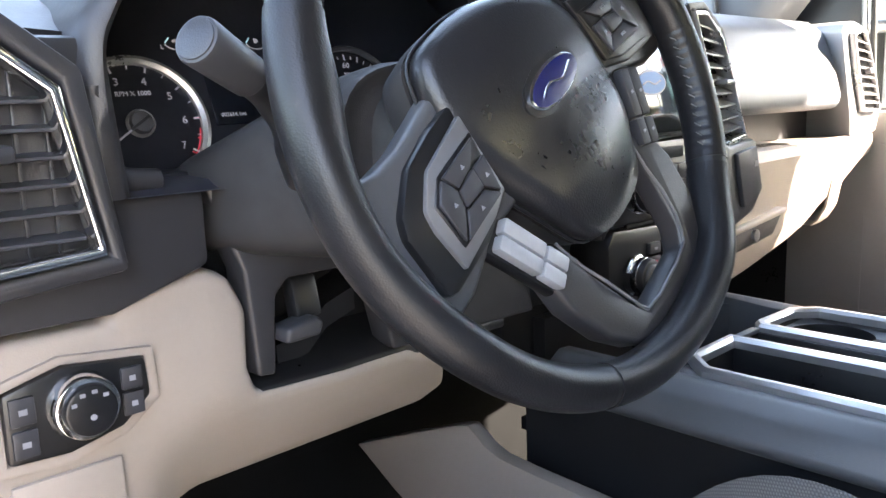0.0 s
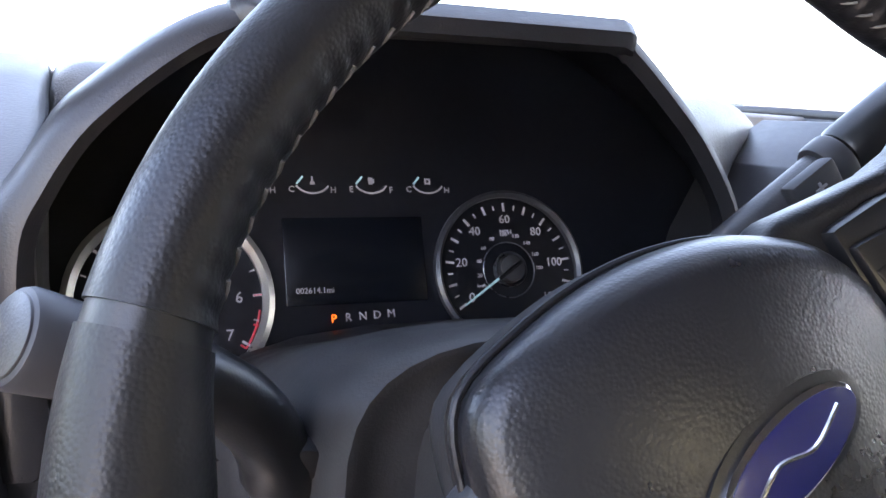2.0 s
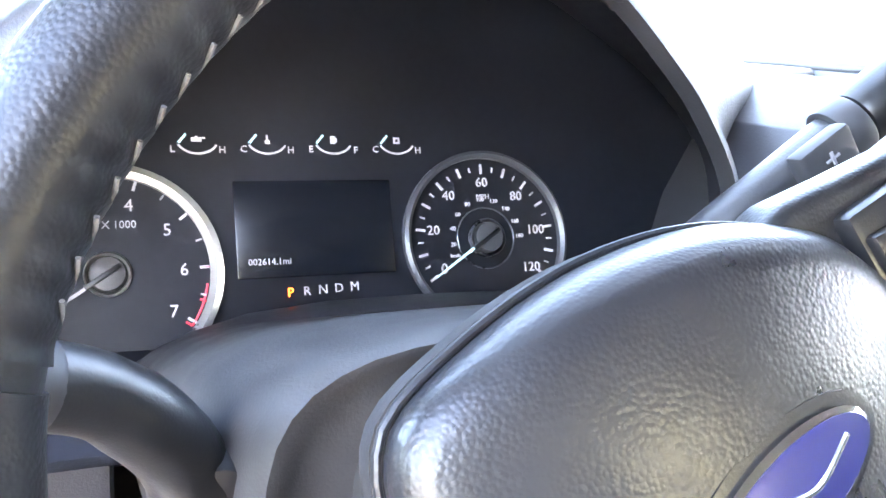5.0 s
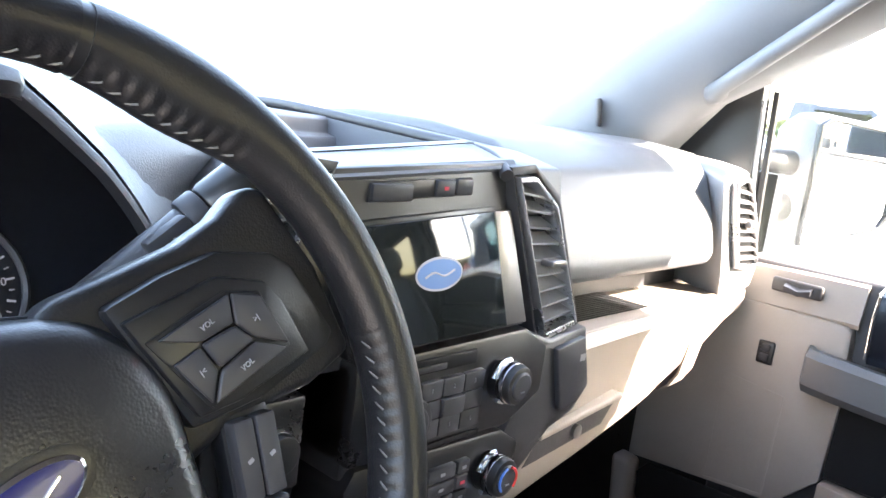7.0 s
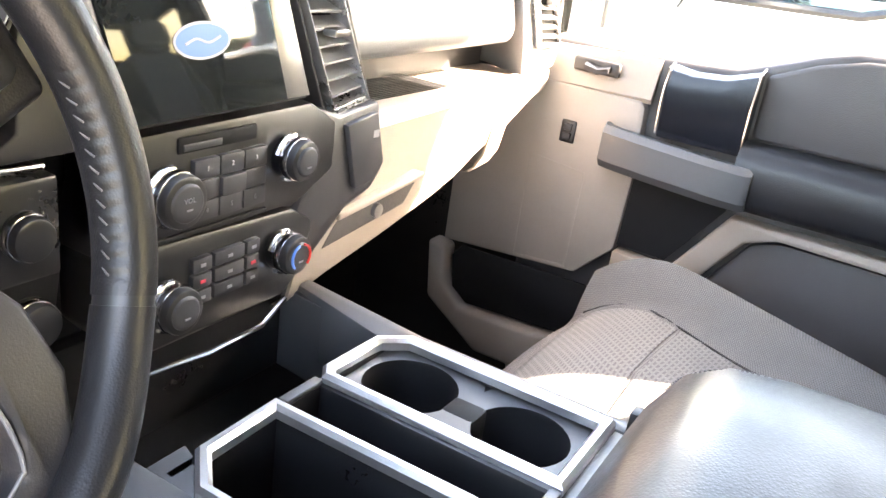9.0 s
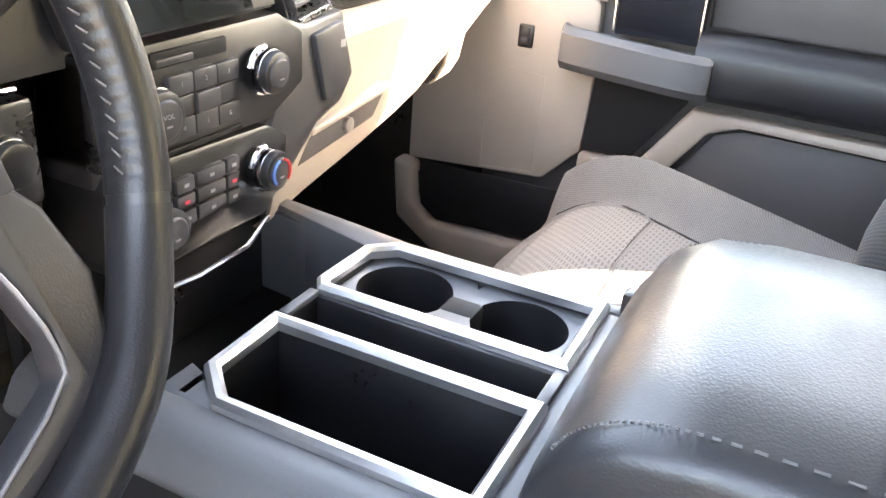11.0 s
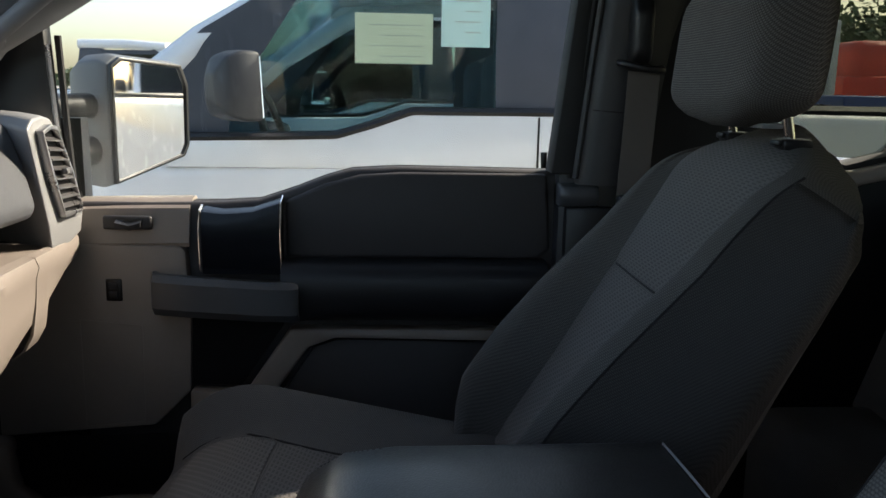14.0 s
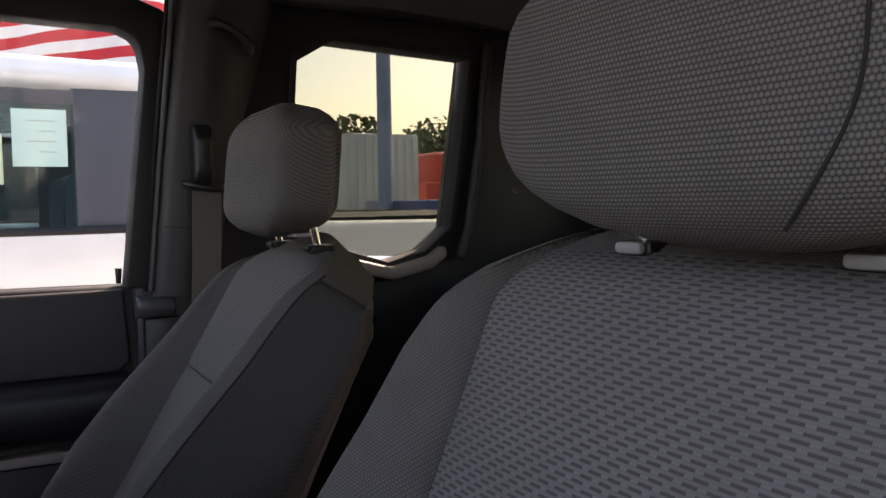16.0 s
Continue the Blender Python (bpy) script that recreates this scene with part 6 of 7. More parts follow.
    def section(h):
        e, w, c = edge(h), width(h), crest(h)
        t = (0.135 - 0.045 * h) * (1 - 0.6 * max(0, (h - 0.8) / 0.2) ** 1.5)
        g = w - e
        return [(0, 0.003), (e * 0.5, 0.002), (e - 0.012, 0.0), (e, -0.008), (e + 0.009, 0.004 + 0.30 * c), (e + 0.15 * g, 0.008 + 0.82 * c), (e + 0.26 * g, 0.010 + c), (e + 0.38 * g, 0.94 * c - 0.002), (e + 0.54 * g, 0.70 * c - 0.026), (e + 0.82 * g, 0.35 * c - 0.050), (w, -0.5 * t - 0.012), (w - 0.012, -0.86 * t), (w * 0.8, -t - 0.03 * (1 - h)), (w * 0.4, -t - 0.045 * (1 - h))]

    def ring_of(h, k0, k1, side):
        pts = spline([Vector((x, y, 0)) for x, y in section(h)], 66)
        return [place(side * v.x, v.y, h) for v in pts[k0:k1]]
    levels = [1 - (1 - q) ** 1.25 for q in np.linspace(0, 1, 52)]
    part("backrest", loft([ring_of(h, 0, 66, 1) + ring_of(h, 1, 66, -1)[::-1] for h in levels]), CLOTH, s, "grey woven cloth backrest", 80)
    for side in (-1, 1):
        rows = [[p + Vector((side * 0.0015, 0.0008, 0.001)) for p in ring_of(h, 36, 58, side)] for h in levels if 0.02 < h < 0.93]
        part("side_panel", sheet(rows, 0.004, (-side, 0, 0)), SIDECLOTH, s, "dark cloth side panel, part of its shade in the colour", 70)
    for a, b in ((0.05, cross - 0.008), (cross + 0.008, 0.955)):
        rows = [[middle(u * (edge(h) - 0.007), h, 0.0025) for u in np.linspace(-1, 1, 25)] for h in np.linspace(a, b, 18)]
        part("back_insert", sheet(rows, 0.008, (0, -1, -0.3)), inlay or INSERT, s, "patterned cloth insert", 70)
    part("cross_seam", tube([middle(u * edge(cross), cross, 0.0035) for u in np.linspace(-0.98, 0.98, 16)], 0.0017, 6), SHADOWGAP, s)
    for side in (-1, 1):
        part("seam", tube([place(side * edge(h), -0.0065, h) for h in np.linspace(0.03, 0.97, 40)], 0.0014, 6), SHADOWGAP, s)
        part("piping", tube([ring_of(h, 36, 37, side)[0] + Vector((side * 0.001, 0.001, 0)) for h in np.linspace(0.03, 0.93, 40)], 0.0016, 6), SHADOWGAP, s)
    # head restraint
    hc = Vector((cx - head, -0.742, 1.072 - (0.010 if up else 0.0)))

    def head_at(f, a, grow=0.0):
        """A place on the head restraint, f from its bottom 0 to its top 1, turned by a."""
        zz = -0.096 + 0.188 * f
        top = math.sqrt(max(0.02, 1 - ((f - 0.72) / 0.285) ** 2)) if f > 0.72 else 1
        low = math.sqrt(max(0.02, 1 - ((corner - f) / (corner + 0.01)) ** 2)) if f < corner else 1
        w = 0.135 * wide * (1 - 0.10 * (2 * abs(f - 0.42)) ** 2.5) * low * top + grow
        dp = 0.057 * (math.sqrt(max(0.05, 1 - ((0.24 - f) / 0.25) ** 2)) if f < 0.24 else 1) * top + grow
        c, n = math.cos(a), math.sin(a)
        return hc + Vector((w * math.copysign(abs(c) ** 0.45, c), dp * math.copysign(abs(n) ** 0.6, n) - 0.10 * zz + (0.008 * c * c if n > 0 else 0), zz))
    rings = [[head_at(k / 18, q * math.tau / 48) for q in range(48)] for k in range(19)]
    part("headrest", loft(rings), CLOTHHEAD, s, "grey woven cloth head restraint", 70)
    if head:
        part("head_seam", tube([head_at(f, SEAMTURN, 0.0004) for f in np.linspace(0.06, 0.94, 22)], 0.0011, 6), SHADOWGAP, s)
    part("underside", box((cx - 0.070, -0.765, 0.976), (cx + 0.070, -0.735, 0.982), 0.002), SILVERGREY, s, "pale plastic underside")
    for d in (-0.080, 0.080):
        part("headrest_post", cyl((cx + d, -0.768, 0.945), (cx + d, -0.752, 1.02), 0.006, None, 14), CHROME, s, "chrome post")
        part("post_collar", box((cx + d - 0.016, -0.785, 0.952), (cx + d + 0.016, -0.750, 0.966), 0.005), BLACK, s)
        part("collar_button", box((cx + d - 0.012, -0.751, 0.957), (cx + d + 0.012, -0.745, 0.965), 0.003), SILVERGREY if up else BLACK, s)
    return s


seat(0.873, "grey cloth passenger seat with patterned inserts", wide=0.95, bolster=1.1, inlay=FAINT)
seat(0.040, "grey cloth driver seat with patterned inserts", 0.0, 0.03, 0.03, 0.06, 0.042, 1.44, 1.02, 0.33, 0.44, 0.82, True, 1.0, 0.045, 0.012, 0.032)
PALECAP = mat("pale beige plastic", (0.45, 0.40, 0.35), 0.5)
rear = thing("rear_seat", "dark grey cloth rear bench seat", "car seat")
part("bench", box((-0.28, -1.40, FLOOR), (1.20, -0.92, 0.50), 0.05, 4), CLOTH, rear)
for x0, x1 in ((-0.30, 0.44), (0.46, 1.22)):
    rows = [[(x0 + (x1 - x0) * u, -1.13 - 0.12 * h + 0.03 * math.sin(math.pi * u) ** 0.5 - 0.03 * h ** 6, 0.48 + 0.40 * h - 0.03 * abs(2 * u - 1) ** 6 * h) for u in np.linspace(0, 1, 21)] for h in np.linspace(0, 1, 14)]
    part("rear_backrest", sheet(rows, 0.11, (0, -1, 0)), CLOTH, rear, "", 60)
part("latch_cap", box((1.03, -1.33, 0.858), (1.11, -1.255, 0.886), 0.008, 3), PALECAP, rear, "pale latch cap")


# ---- driver's door, standing open: unseen, set to hold back side light ----
door_open = thing("door_2", "unseen driver door standing open, beige and black trim", "door", kind="structure")
HINGE = pose(-0.435, 0.30, 0.0, 0, 0, -27)
part("door_shell", xf(prism([(0.0, 0.15), (0.0, 0.82), (-0.35, 0.83), (-0.52, 0.885), (-0.96, 0.885), (-0.96, 0.15)], "x", -0.10, -0.02, 0.012, 3), HINGE), TAUPE, door_open, "dark taupe trim")
part("armrest", xf(box((-0.03, -0.86, 0.62), (0.035, -0.36, 0.72), 0.02, 3), HINGE), BLACKVINYL, door_open)
part("lower_panel", xf(box((-0.03, -0.94, 0.20), (-0.005, -0.03, 0.56), 0.02, 3), HINGE), BEIGE, door_open)
part("door_skin", xf(box((-0.125, -0.97, 0.0), (-0.10, 0.0, 0.86), 0.01), HINGE), WHITEPAINT, door_open)
part("window_frame", xf(tube([(-0.06, -0.02, 0.84), (-0.065, -0.25, 1.08), (-0.08, -0.50, 1.32), (-0.09, -0.60, 1.38), (-0.09, -0.93, 1.38), (-0.06, -0.96, 0.88)], 0.022, 8), HINGE), RUBBER, door_open)
left_pane = part("window_pane", xf(prism([(-0.03, 0.84), (-0.27, 1.09), (-0.52, 1.33), (-0.61, 1.37), (-0.93, 1.37), (-0.95, 0.88)], "x", -0.068, -0.064), HINGE), GLASS, door_open)
left_pane.visible_shadow = False

buckle = thing("belt_buckle", "black seat belt buckle beside the passenger seat", "belt buckle")
part("stem", tube([(0.625, -0.56, 0.40), (0.622, -0.565, 0.53), (0.618, -0.57, 0.580)], [0.012, 0.012, 0.014], 10), BLACK, buckle)
part("housing", xf(box((-0.013, -0.024, -0.03), (0.013, 0.024, 0.035), 0.007, 3), pose(0.616, -0.572, 0.600, 8, 4, 0)), BUTTON, buckle)
part("release_button", xf(box((-0.009, -0.018, 0.034), (0.009, 0.018, 0.038), 0.002), pose(0.616, -0.572, 0.600, 8, 4, 0)), TAIL, buckle, "red release button")

# ---- outside ----
ground = setting("ground", sheet([[(x, y, GROUND) for x in (-1500, -60, 0, 60, 1500)] for y in (-1500, -60, 0, 60, 1500)], 0.2, (0, 0, -1)), ASPHALT, "pale dusty dealer lot ground", "ground")

# bonnet of the truck we sit in, and its cowl
bonnet = thing("truck_bonnet", "white truck bonnet beyond the windscreen", "bonnet")
part("panel", sheet([[(x, y, 0.93 - 0.06 * ((y - 0.8) / 1.0) ** 2 - 0.03 * abs((x - X0) / 0.8) ** 3 + (0.02 if abs(x - X0) > 0.35 else 0)) for x in np.linspace(-0.36, 1.26, 20)] for y in np.linspace(0.80, 1.9, 10)], 0.03, (0, 0, -1)), WHITEPAINT, bonnet)
part("wing", box((-0.50, 0.75, 0.1), (-0.36, 1.95, 0.86), 0.03), WHITEPAINT, bonnet)
part("wing", box((1.26, 0.75, 0.1), (1.40, 1.95, 0.86), 0.03), WHITEPAINT, bonnet)
part("cowl", box((-0.38, 0.70, 0.90), (1.28, 0.84, 0.935), 0.01), BLACK, bonnet)
body = thing("truck", "white outer shell of the truck round the cab", "truck")
part("door_skin", prism([(0.75, 0.0), (0.75, 0.77)] + [(y, z - 0.035) for y, z in BELT] + [(-0.66, 0.0)], "x", 1.385, 1.41, 0.01), WHITEPAINT, body)
part("rear_skin", prism([(-0.67, 0.0), (-0.67, 0.88), (-1.75, 0.90), (-1.75, 0.0)], "x", 1.36, 1.41, 0.01), WHITEPAINT, body)
part("roof_skin", sheet([[(x, y, 1.52 - 0.05 * abs((x - X0) / 0.8) ** 3) for x in np.linspace(-0.36, 1.26, 9)] for y in (0.0, -0.9, -1.76)], 0.02, (0, 0, 1)), WHITEPAINT, body)
part("roof_rail", tube([(1.27, 0.02, 1.44), (1.275, -0.7, 1.455), (1.27, -1.75, 1.44)], 0.05, 10), DARK, body)
part("roof_rail", tube([(-0.36, 0.02, 1.44), (-0.37, -0.7, 1.455), (-0.36, -1.75, 1.44)], 0.05, 10), DARK, body)
part("header", box((-0.34, -0.06, 1.43), (1.24, 0.04, 1.50), 0.02), LINER, body)
back_pane = part("rear_pane", box((-0.25, -1.745, 0.93), (1.16, -1.74, 1.36)), TINT, body, "rear window glass")
back_pane.visible_shadow = False
part("rear_frame", frame_ring([(-0.40, 0.90), (1.30, 0.90), (1.28, 1.46), (-0.38, 1.46)], [(-0.22, 0.97), (1.12, 0.97), (1.08, 1.33), (-0.18, 1.33)], "y", -1.76, -1.72, 0.01), DARK, body)


def mirror_of_ours():
    t = thing("door_mirror", "tall grey towing mirror outside the passenger door", "door mirror")
    R = pose(1.712, 0.215, 0.942, 0, 0, -29)
    prof = [(-0.110, -0.132), (0.092, -0.085), (0.108, -0.060), (0.110, 0.075), (0.090, 0.118), (-0.085, 0.128), (-0.110, 0.112)]
    part("housing", xf(bevel(loft([[(x * k, d, z * k) for x, z in prof] for k, d in ((1.0, -0.012), (1.05, 0.01), (1.02, 0.07), (0.85, 0.115), (0.5, 0.135))]), 0.008, 3), R), GREYCAP, t, "grey plastic housing")
    part("glass_frame", xf(frame_ring([(x * 0.99, z * 0.99) for x, z in prof], [(x * 0.92, z * 0.93) for x, z in prof], "y", -0.022, -0.011, 0.002), R), BLACK, t)
    part("mirror_glass", xf(prism([(x * 0.93, z * 0.94) for x, z in prof], "y", -0.0165, -0.0125), R), MIRROR, t, "mirror glass")
    part("arm", tube([(1.37, 0.36, 0.86), (1.48, 0.35, 0.87), (1.64, 0.30, 0.88)], [0.03, 0.028, 0.03], 12), BLACK, t)
    part("arm", tube([(1.37, 0.36, 0.97), (1.48, 0.35, 0.97), (1.64, 0.30, 0.97)], [0.026, 0.024, 0.026], 12), BLACK, t)

mirror_of_ours()


def pickup(name_label, paint, colour_name, detail=True):
    """A parked pickup: nose towards +y, its left side at local x = 0, ground at z = 0."""
    pane_glass = CARGLASS if detail else FARGLASS
    t = thing("pickup_truck", name_label, "pickup truck", "parked vehicles")
    W = 1.95
    # lower body
    lower = [(-3.30, 0.55), (-3.30, 1.565), (-1.02, 1.585), (-0.93, 1.585), (-0.90, 1.43), (0.35, 1.40), (0.45, 1.46), (1.55, 1.42), (1.75, 1.30), (1.78, 0.70), (1.55, 0.55)]
    part("body", prism(lower, "x", 0, W, 0.03, 3), paint, t, colour_name)
    # a flush black block stands in for the shade of the open bed
    bed = part("bed_shade", box((0.10, -3.22, 1.0), (W - 0.10, -1.08, 1.592)), DEEP, t)
    # cab glass house: ring of pillars with panes
    A, B2, C, Dd = (0.62, 1.46), (-0.12, 2.02), (-0.78, 2.05), (-0.90, 1.50)
    for x0, s in ((0.0, 1), (W, -1)):
        xin = x0 + s * 0.17
        part("front_pillar", tube([(x0 + s * 0.05, A[0], A[1]), (x0 + s * 0.10, 0.25, 1.77), (xin, B2[0] - 0.05, B2[1])], [0.06, 0.045, 0.05], 10), paint, t)
        part("rear_pillar", loft([[(x0 + s * 0.01, -0.62, 1.50), (x0 + s * 0.01, -0.90, 1.50), (x0 + s * 0.09, -0.90, 1.50), (x0 + s * 0.09, -0.62, 1.50)], [(x0 + s * 0.13, -0.62, 2.03), (x0 + s * 0.13, -0.84, 2.03), (x0 + s * 0.2, -0.84, 2.03), (x0 + s * 0.2, -0.62, 2.03)]]), PILLARGREY, t, "grey cab pillar")
        part("roof_side", tube([(xin - s * 0.02, 0.0, 2.02), (xin - s * 0.03, -0.4, 2.045), (xin - s * 0.02, -0.86, 2.04)], 0.05, 10), paint, t)
        pane = part("side_window", prism([(0.34, 1.50), (-0.02, 1.50), (-0.22, 1.52), (-0.36, 1.575), (-0.62, 1.578), (-0.62, 1.98), (-0.10, 1.98)], "x", x0 + s * 0.075, x0 + s * 0.080), pane_glass, t, "tinted side window")
        pane.visible_shadow = False
        part("belt_moulding", tube([(x0 + s * 0.01, y, z) for y, z in ((0.45, 1.485), (0.0, 1.495), (-0.15, 1.50), (-0.25, 1.53), (-0.37, 1.572), (-0.84, 1.574))], 0.014, 8), BLACK, t)
        part("door_gap", box((x0 - 0.002 * s if s > 0 else x0 - 0.001, -0.748, 0.72), (x0 + 0.003, -0.742, 1.56)), SHADOWGAP, t)
        part("door_upper", prism([(0.36, 1.40), (0.36, 1.485), (0.0, 1.49), (-0.15, 1.495), (-0.25, 1.525), (-0.37, 1.568), (-0.86, 1.57), (-0.90, 1.40)], "x", x0 + s * 0.0, x0 + s * 0.09, 0.012), paint, t)
        part("handle", box((x0 - 0.03 if s > 0 else x0, -0.68, 1.27), (x0 if s > 0 else x0 + 0.03, -0.48, 1.31), 0.01), paint, t)
        part("door_frame", prism([(0.60, 1.485), (0.18, 1.485), (0.16, 1.60), (-0.04, 1.90), (-0.13, 1.985), (-0.10, 2.0), (0.24, 1.80)], "x", x0 + s * 0.060, x0 + s * 0.072), GREYTRIM, t, "dark window frame")
        part("upper_frame", prism([(-0.08, 1.985), (-0.62, 1.985), (-0.62, 1.945), (-0.12, 1.945)], "x", x0 + s * 0.068, x0 + s * 0.074), GREYTRIM, t)
        mx = x0 - s * 0.12
        m = part("mirror", xf(bevel(loft([[(-0.09 * k, d, -0.10 * k), (0.09 * k, d, -0.10 * k), (0.10 * k, d, 0.06 * k), (0.06 * k, d, 0.115 * k), (-0.07 * k, d, 0.115 * k)] for k, d in ((1.0, -0.03), (1.02, 0.03), (0.85, 0.08), (0.4, 0.11))]), 0.012, 3), pose(mx, 0.10, 1.63, 0, 0, 38 * s) @ Matrix.Scale(0.86, 4)), MIRRORCAP, t, "dark grey mirror")
        part("mirror_glass", xf(prism([(-0.08, -0.09), (0.08, -0.09), (0.09, 0.055), (0.05, 0.10), (-0.06, 0.10)], "y", -0.034, -0.03), pose(mx, 0.10, 1.63, 0, 0, 38 * s) @ Matrix.Scale(0.86, 4)), MIRROR, m)
        for y in (1.12, -2.35):
            xa, xb = (x0 - 0.005, x0 + 0.26) if s > 0 else (x0 - 0.26, x0 + 0.005)
            w = part("wheel", cyl((xa, y, 0.40), (xb, y, 0.40), 0.40, None, 36, 0.03), RUBBER, t)
            part("wheel_rim", cyl((xa - 0.006 if s > 0 else xb - 0.02, y, 0.40), (xa + 0.02 if s > 0 else xb + 0.006, y, 0.40), 0.24, None, 28, 0.01), SILVER, w)
            part("wheel_arch", cyl((xa + 0.001, y, 0.40), (xb - 0.001, y, 0.40), 0.48, None, 36), DEEP, t)
    part("roof", sheet([[(0.17 + (W - 0.34) * u, y, z + 0.03 * math.sin(math.pi * u)) for u in np.linspace(0, 1, 9)] for y, z in ((-0.05, 2.025), (-0.4, 2.05), (-0.86, 2.04))], 0.04, (0, 0, 1)), paint, t)
    ws = part("windscreen", sheet([[(0.08 + (W - 0.16) * u, 0.66 - 0.04 * abs(2 * u - 1) ** 2, 1.47) for u in np.linspace(0, 1, 7)], [(0.19 + (W - 0.38) * u, -0.06, 2.03) for u in np.linspace(0, 1, 7)]], 0.006, (0, 0.5, 0.8)), pane_glass, t, "windscreen")
    ws.visible_shadow = False
    rw = part("rear_window", sheet([[(0.12 + (W - 0.24) * u, -0.90, 1.50) for u in np.linspace(0, 1, 5)], [(0.2 + (W - 0.4) * u, -0.85, 2.02) for u in np.linspace(0, 1, 5)]], 0.006, (0, 1, 0)), pane_glass, t, "rear window")
    rw.visible_shadow = False
    if detail:
        part("cab_seat", box((0.20, -0.75, 1.0), (W - 0.2, -0.15, 1.30), 0.05), GREYTRIM, t)
        part("seat_back", box((0.25, -0.80, 1.25), (0.85, -0.65, 1.78), 0.06), GREYTRIM, t)
        part("seat_back", box((1.10, -0.80, 1.25), (1.70, -0.65, 1.78), 0.06), GREYTRIM, t)
        part("inner_dash", box((0.12, 0.20, 1.25), (W - 0.12, 0.62, 1.47), 0.05), GREYTRIM, t)
        part("inner_wheel", tube([(0.52 + 0.19 * math.cos(a), 0.10 + 0.06 * math.sin(a), 1.46 + 0.18 * math.sin(a)) for a in [k * math.tau / 24 for k in range(24)]], 0.014, 8, True), BLACK, t)
    part("front_bumper", box((0.0, 1.70, 0.50), (W, 1.88, 0.78), 0.05), CHROME, t)
    part("grille", box((0.35, 1.74, 0.82), (W - 0.35, 1.80, 1.22), 0.03), BLACK, t)
    for x in (0.05, W - 0.32):
        part("headlight", box((x, 1.66, 0.95), (x + 0.27, 1.79, 1.22), 0.03), CHROME, t)
        part("tail_light", box((0.0 if x < 1 else W - 0.14, -3.33, 1.0), (0.14 if x < 1 else W, -3.28, 1.36), 0.01), TAIL, t)
    part("rear_bumper", box((0.05, -3.42, 0.50), (W - 0.05, -3.28, 0.68), 0.04), CHROME, t)
    return t


near_truck = pickup("white pickup truck parked alongside, papers in its window", WHITEPAINT, "white painted body")
near_truck.location = (2.33, 0, GROUND)
papers = thing("window_papers", "two pale paper stickers inside a truck window", "paper")
for y0, y1, z0, z1, m in ((-0.43, -0.20, 1.09, 1.235, STICKERY), (-0.600, -0.455, 1.142, 1.308, STICKERG)):
    p = part("sheet_of_paper", box((2.400, y0, z0), (2.402, y1, z1)), m, papers)
    for k in range(4):
        zz = z1 - 0.03 - k * 0.03
        part("text_line", box((2.3985, y0 + 0.03, zz - 0.005), (2.3998, y1 - 0.04 - 0.03 * (k % 2), zz - 0.002)), PAPERINK, p)

# second row of vehicles
for x, y, rz, p, lab in ((4.9, 0.2, 0, WHITEPAINT, "white pickup truck in the next row"), (10.4, 2.0, 180, WHITEPAINT, "white pickup truck farther off in the lot"), (14.5, 8.0, 80, WHITEPAINT, "white pickup truck across the lot"), (3.0, 9.5, 90, WHITEPAINT, "white pickup truck ahead across the lot"), (9.2, 9.4, 93, GREYPAINT, "grey pickup truck ahead across the lot"), (4.6, -11.0, 10, WHITEPAINT, "white pickup truck farther behind"), (8.5, -13.5, 14, GREYPAINT, "grey pickup truck farther behind")):
    t = pickup(lab, p, "painted body", False)
    t.matrix_world = pose(x, y, GROUND, 0, 0, rz)

red_truck = thing("red_vehicle", "red flatbed vehicle far across the lot", "vehicle")
part("cab", box((16.0, -10.4, 0.2), (17.4, -9.3, 2.15), 0.25, 3), REDPAINT, red_truck)
part("bed", box((15.6, -12.8, 0.2), (17.6, -8.9, 1.45), 0.1), REDPAINT, red_truck)
part("tyre", cyl((15.55, -9.6, 0.0), (15.7, -9.6, 0.0), 0.6, None, 24), RUBBER, red_truck)

container = thing("storage_container", "pale grey corrugated storage container", "container")
part("shell", box((12.3, -7.0, GROUND), (18.0, -5.68, 2.17), 0.03), BOXPAINT, container)
for k in range(9):
    part("rib", box((12.288, -6.93 + k * 0.145, GROUND + 0.1), (12.31, -6.86 + k * 0.145, 2.1), 0.01), BOXPAINT, container)
bin2 = thing("blue_trailer", "dark blue low trailer beyond the white truck", "trailer")
part("deck", box((9.5, -6.6, 0.75), (11.5, -5.6, 1.05), 0.05), BLUEPAINT, bin2)
part("axle", box((10.2, -6.5, GROUND), (10.6, -5.7, 0.76), 0.02), BLUEPAINT, bin2)

pole = thing("light_pole", "tall blue-grey lamp pole in the lot", "light pole")
part("shaft", cyl((10.5, -5.50, GROUND), (10.5, -5.50, 9.0), 0.115, 0.085, 20), POLEBLUE, pole)
part("foot", cyl((10.5, -5.50, GROUND), (10.5, -5.50, GROUND + 0.7), 0.3, None, 24, 0.02), ASPHALT, pole)

flagpole = thing("flag", "red and white striped flag on a pole", "flag")
part("staff", cyl((4.75, -1.13, GROUND), (4.62, -1.115, 2.6), 0.035, None, 12), PALEWOOD, flagpole)
def wave(y, z):
    return 4.66 + 0.10 * math.sin(y * 6.5) + 0.05 * math.sin(y * 13 + z * 4)
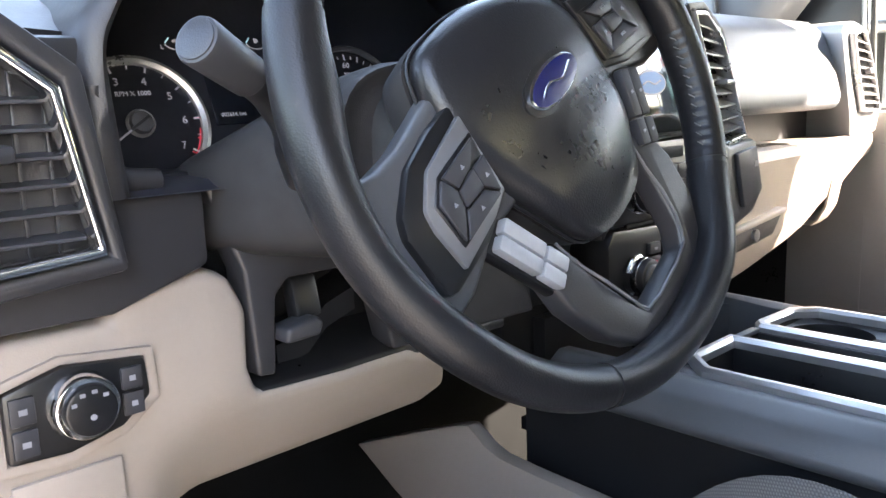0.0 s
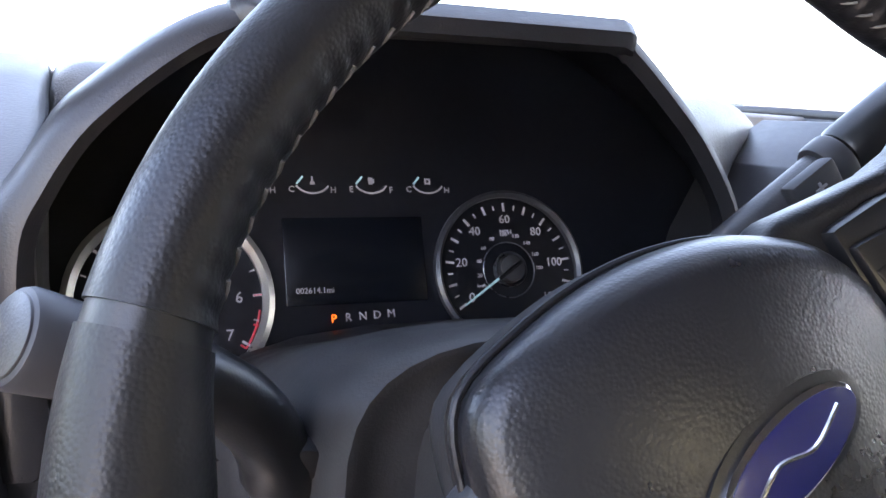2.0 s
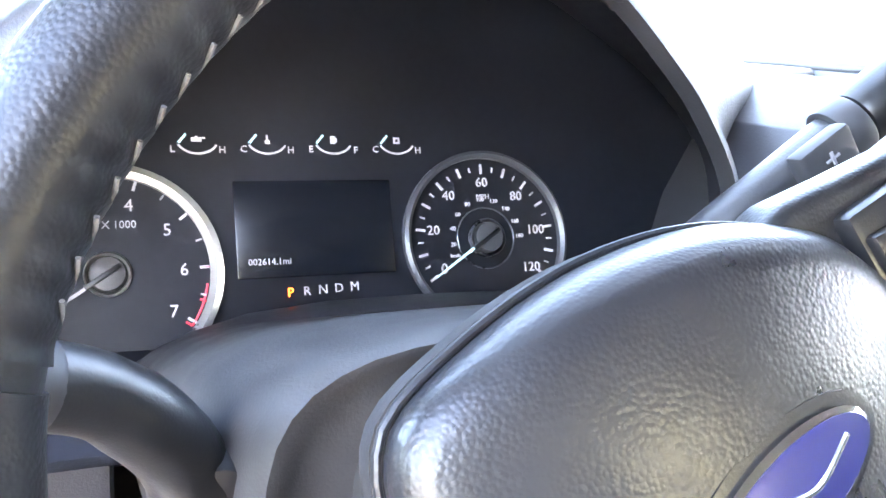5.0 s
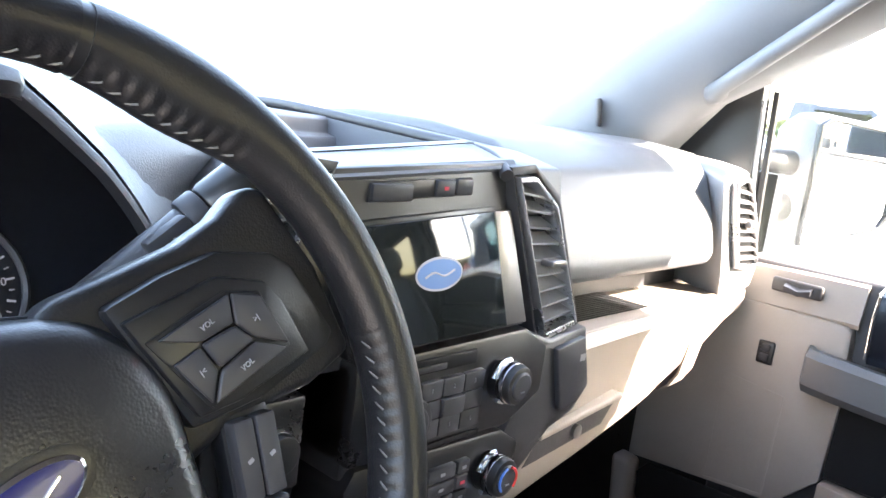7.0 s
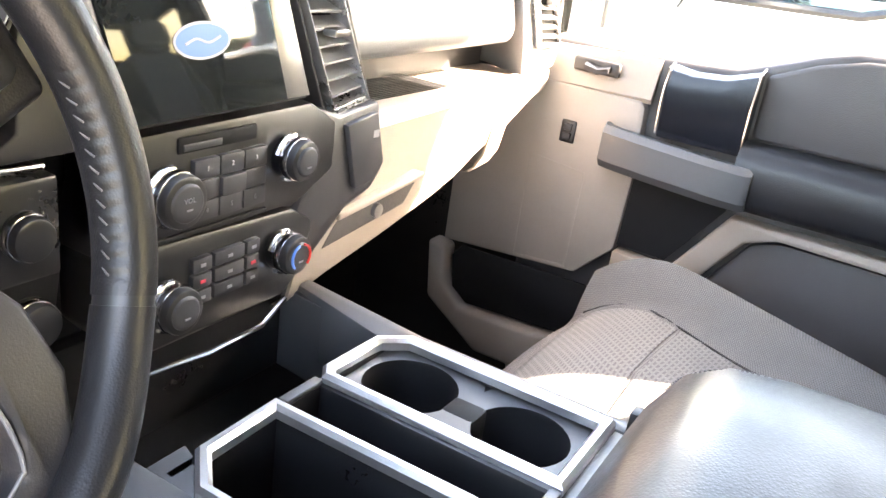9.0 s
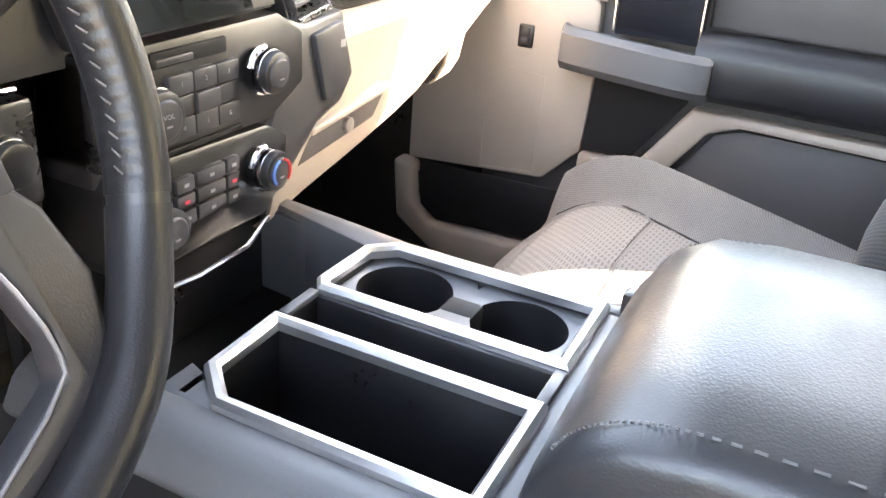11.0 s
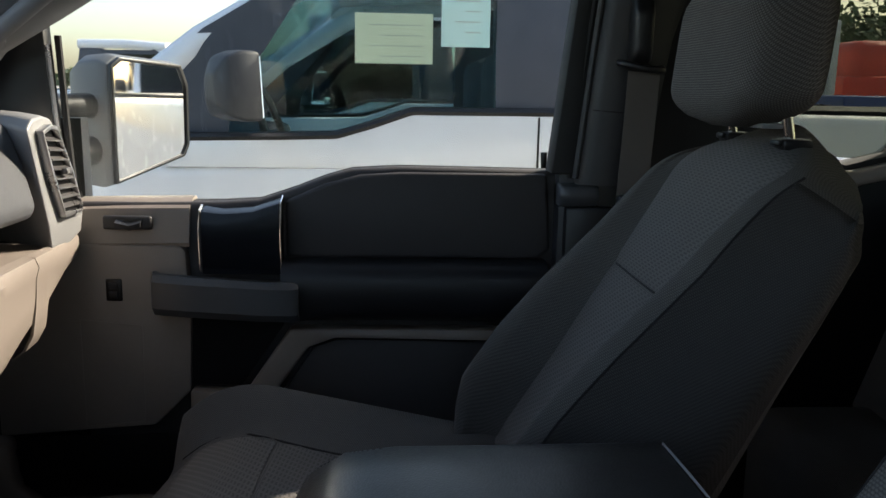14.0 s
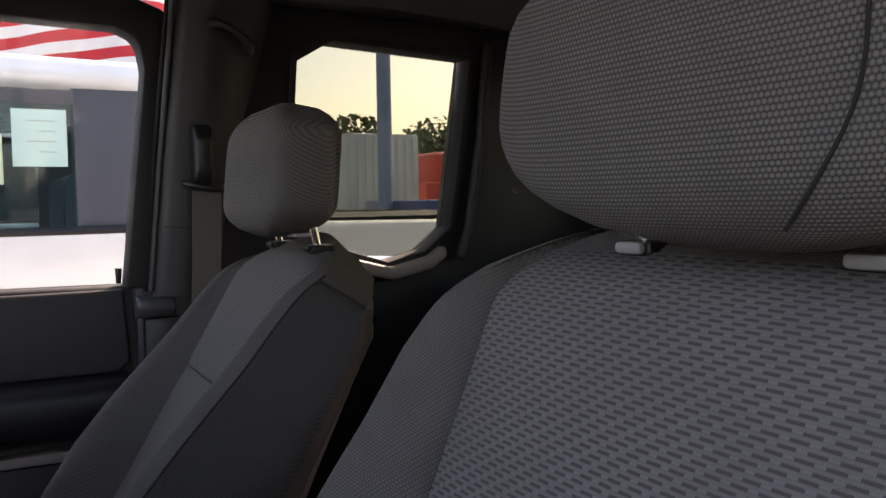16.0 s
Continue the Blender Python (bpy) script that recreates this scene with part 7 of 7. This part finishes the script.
for k in range(9):
    z1 = 2.26 - 0.062 * k
    rows = [[(wave(y, z), y, z - 0.12 * (y + 1.15) + 0.03 * math.sin(y * 5)) for y in np.linspace(-1.35, 0.25, 24)] for z in (z1, z1 - 0.031, z1 - 0.062)]
    part("stripe", sheet(rows, 0.004, (1, 0, 0)), FLAGRED if k % 2 == 0 else FLAGWHITE, flagpole)


def leaf_crown(c, rad, count, size, seed):
    """Many small leaf clumps in an uneven cloud round c."""
    rng = random.Random(seed)
    bm = bmesh.new()
    blobs = [(Vector((rng.uniform(-1, 1), rng.uniform(-1, 1), rng.uniform(-0.6, 0.8))), rng.uniform(0.35, 0.6)) for _ in range(9)]
    for _ in range(count):
        b, r = rng.choice(blobs)
        d = Vector((rng.gauss(0, 1), rng.gauss(0, 1), rng.gauss(0, 1))).normalized() * (r * rng.uniform(0.5, 1.0) ** 0.5)
        p = Vector(c) + Vector([(b[i] * 0.6 + d[i]) * rad[i] for i in range(3)])
        s = size * rng.uniform(0.6, 1.4)
        u = Vector((rng.gauss(0, 1), rng.gauss(0, 1), rng.gauss(0, 1))).normalized()
        v = u.orthogonal().normalized()
        w = u.cross(v)
        vs = [bm.verts.new(p + s * (v * a + w * e + u * g)) for a, e, g in ((1, 0, 0), (0, 0.6, 0.15), (-1, 0, 0), (0, -0.6, 0.15))]
        bm.faces.new(vs)
    return bm


def tree(x, y, h, w, seed):
    t = thing("tree", "green leafy tree at the edge of the lot", "tree", "trees round the lot", at=(0, 0, 0))
    rng = random.Random(seed)
    part("trunk", tube(spline([(x, y, GROUND), (x + 0.1, y, GROUND + h * 0.25), (x - 0.05, y + 0.1, GROUND + h * 0.55), (x, y, GROUND + h * 0.8)], 8), [0.24, 0.2, 0.18, 0.16, 0.13, 0.1, 0.07, 0.04], 8), BARK, t)
    for k in range(5):
        a = k * 1.3 + rng.random()
        z0 = GROUND + h * (0.3 + 0.08 * k)
        part("limb", tube([(x, y, z0), (x + w * 0.3 * math.cos(a), y + w * 0.3 * math.sin(a), z0 + h * 0.14), (x + w * 0.5 * math.cos(a), y + w * 0.5 * math.sin(a), z0 + h * 0.3)], [0.1, 0.07, 0.03], 6), BARK, t)
    part("crown", leaf_crown((x, y, GROUND + h * 0.60), (w * 0.75, w * 0.75, h * 0.40), 4200, 0.17, seed), LEAF, t)


for i, (x, y, h, w) in enumerate(((37, -14, 6.0, 5), (37.5, -17.5, 5.4, 5), (36, -19.5, 5.9, 6), (34, -22.5, 6.2, 6), (33, -26, 6.4, 6), (38, -10, 5.6, 5), (31, -30, 6.2, 6), (14, 34, 3.6, 6), (22, 31, 2.3, 6), (29, 27, 2.3, 6), (5, 38, 4.4, 6), (34, 20, 2.5, 6), (38, 10, 2.7, 6), (24, -35, 6, 6), (-6, 38, 3.5, 6))):
    tree(x, y, h, w, 10 + i)
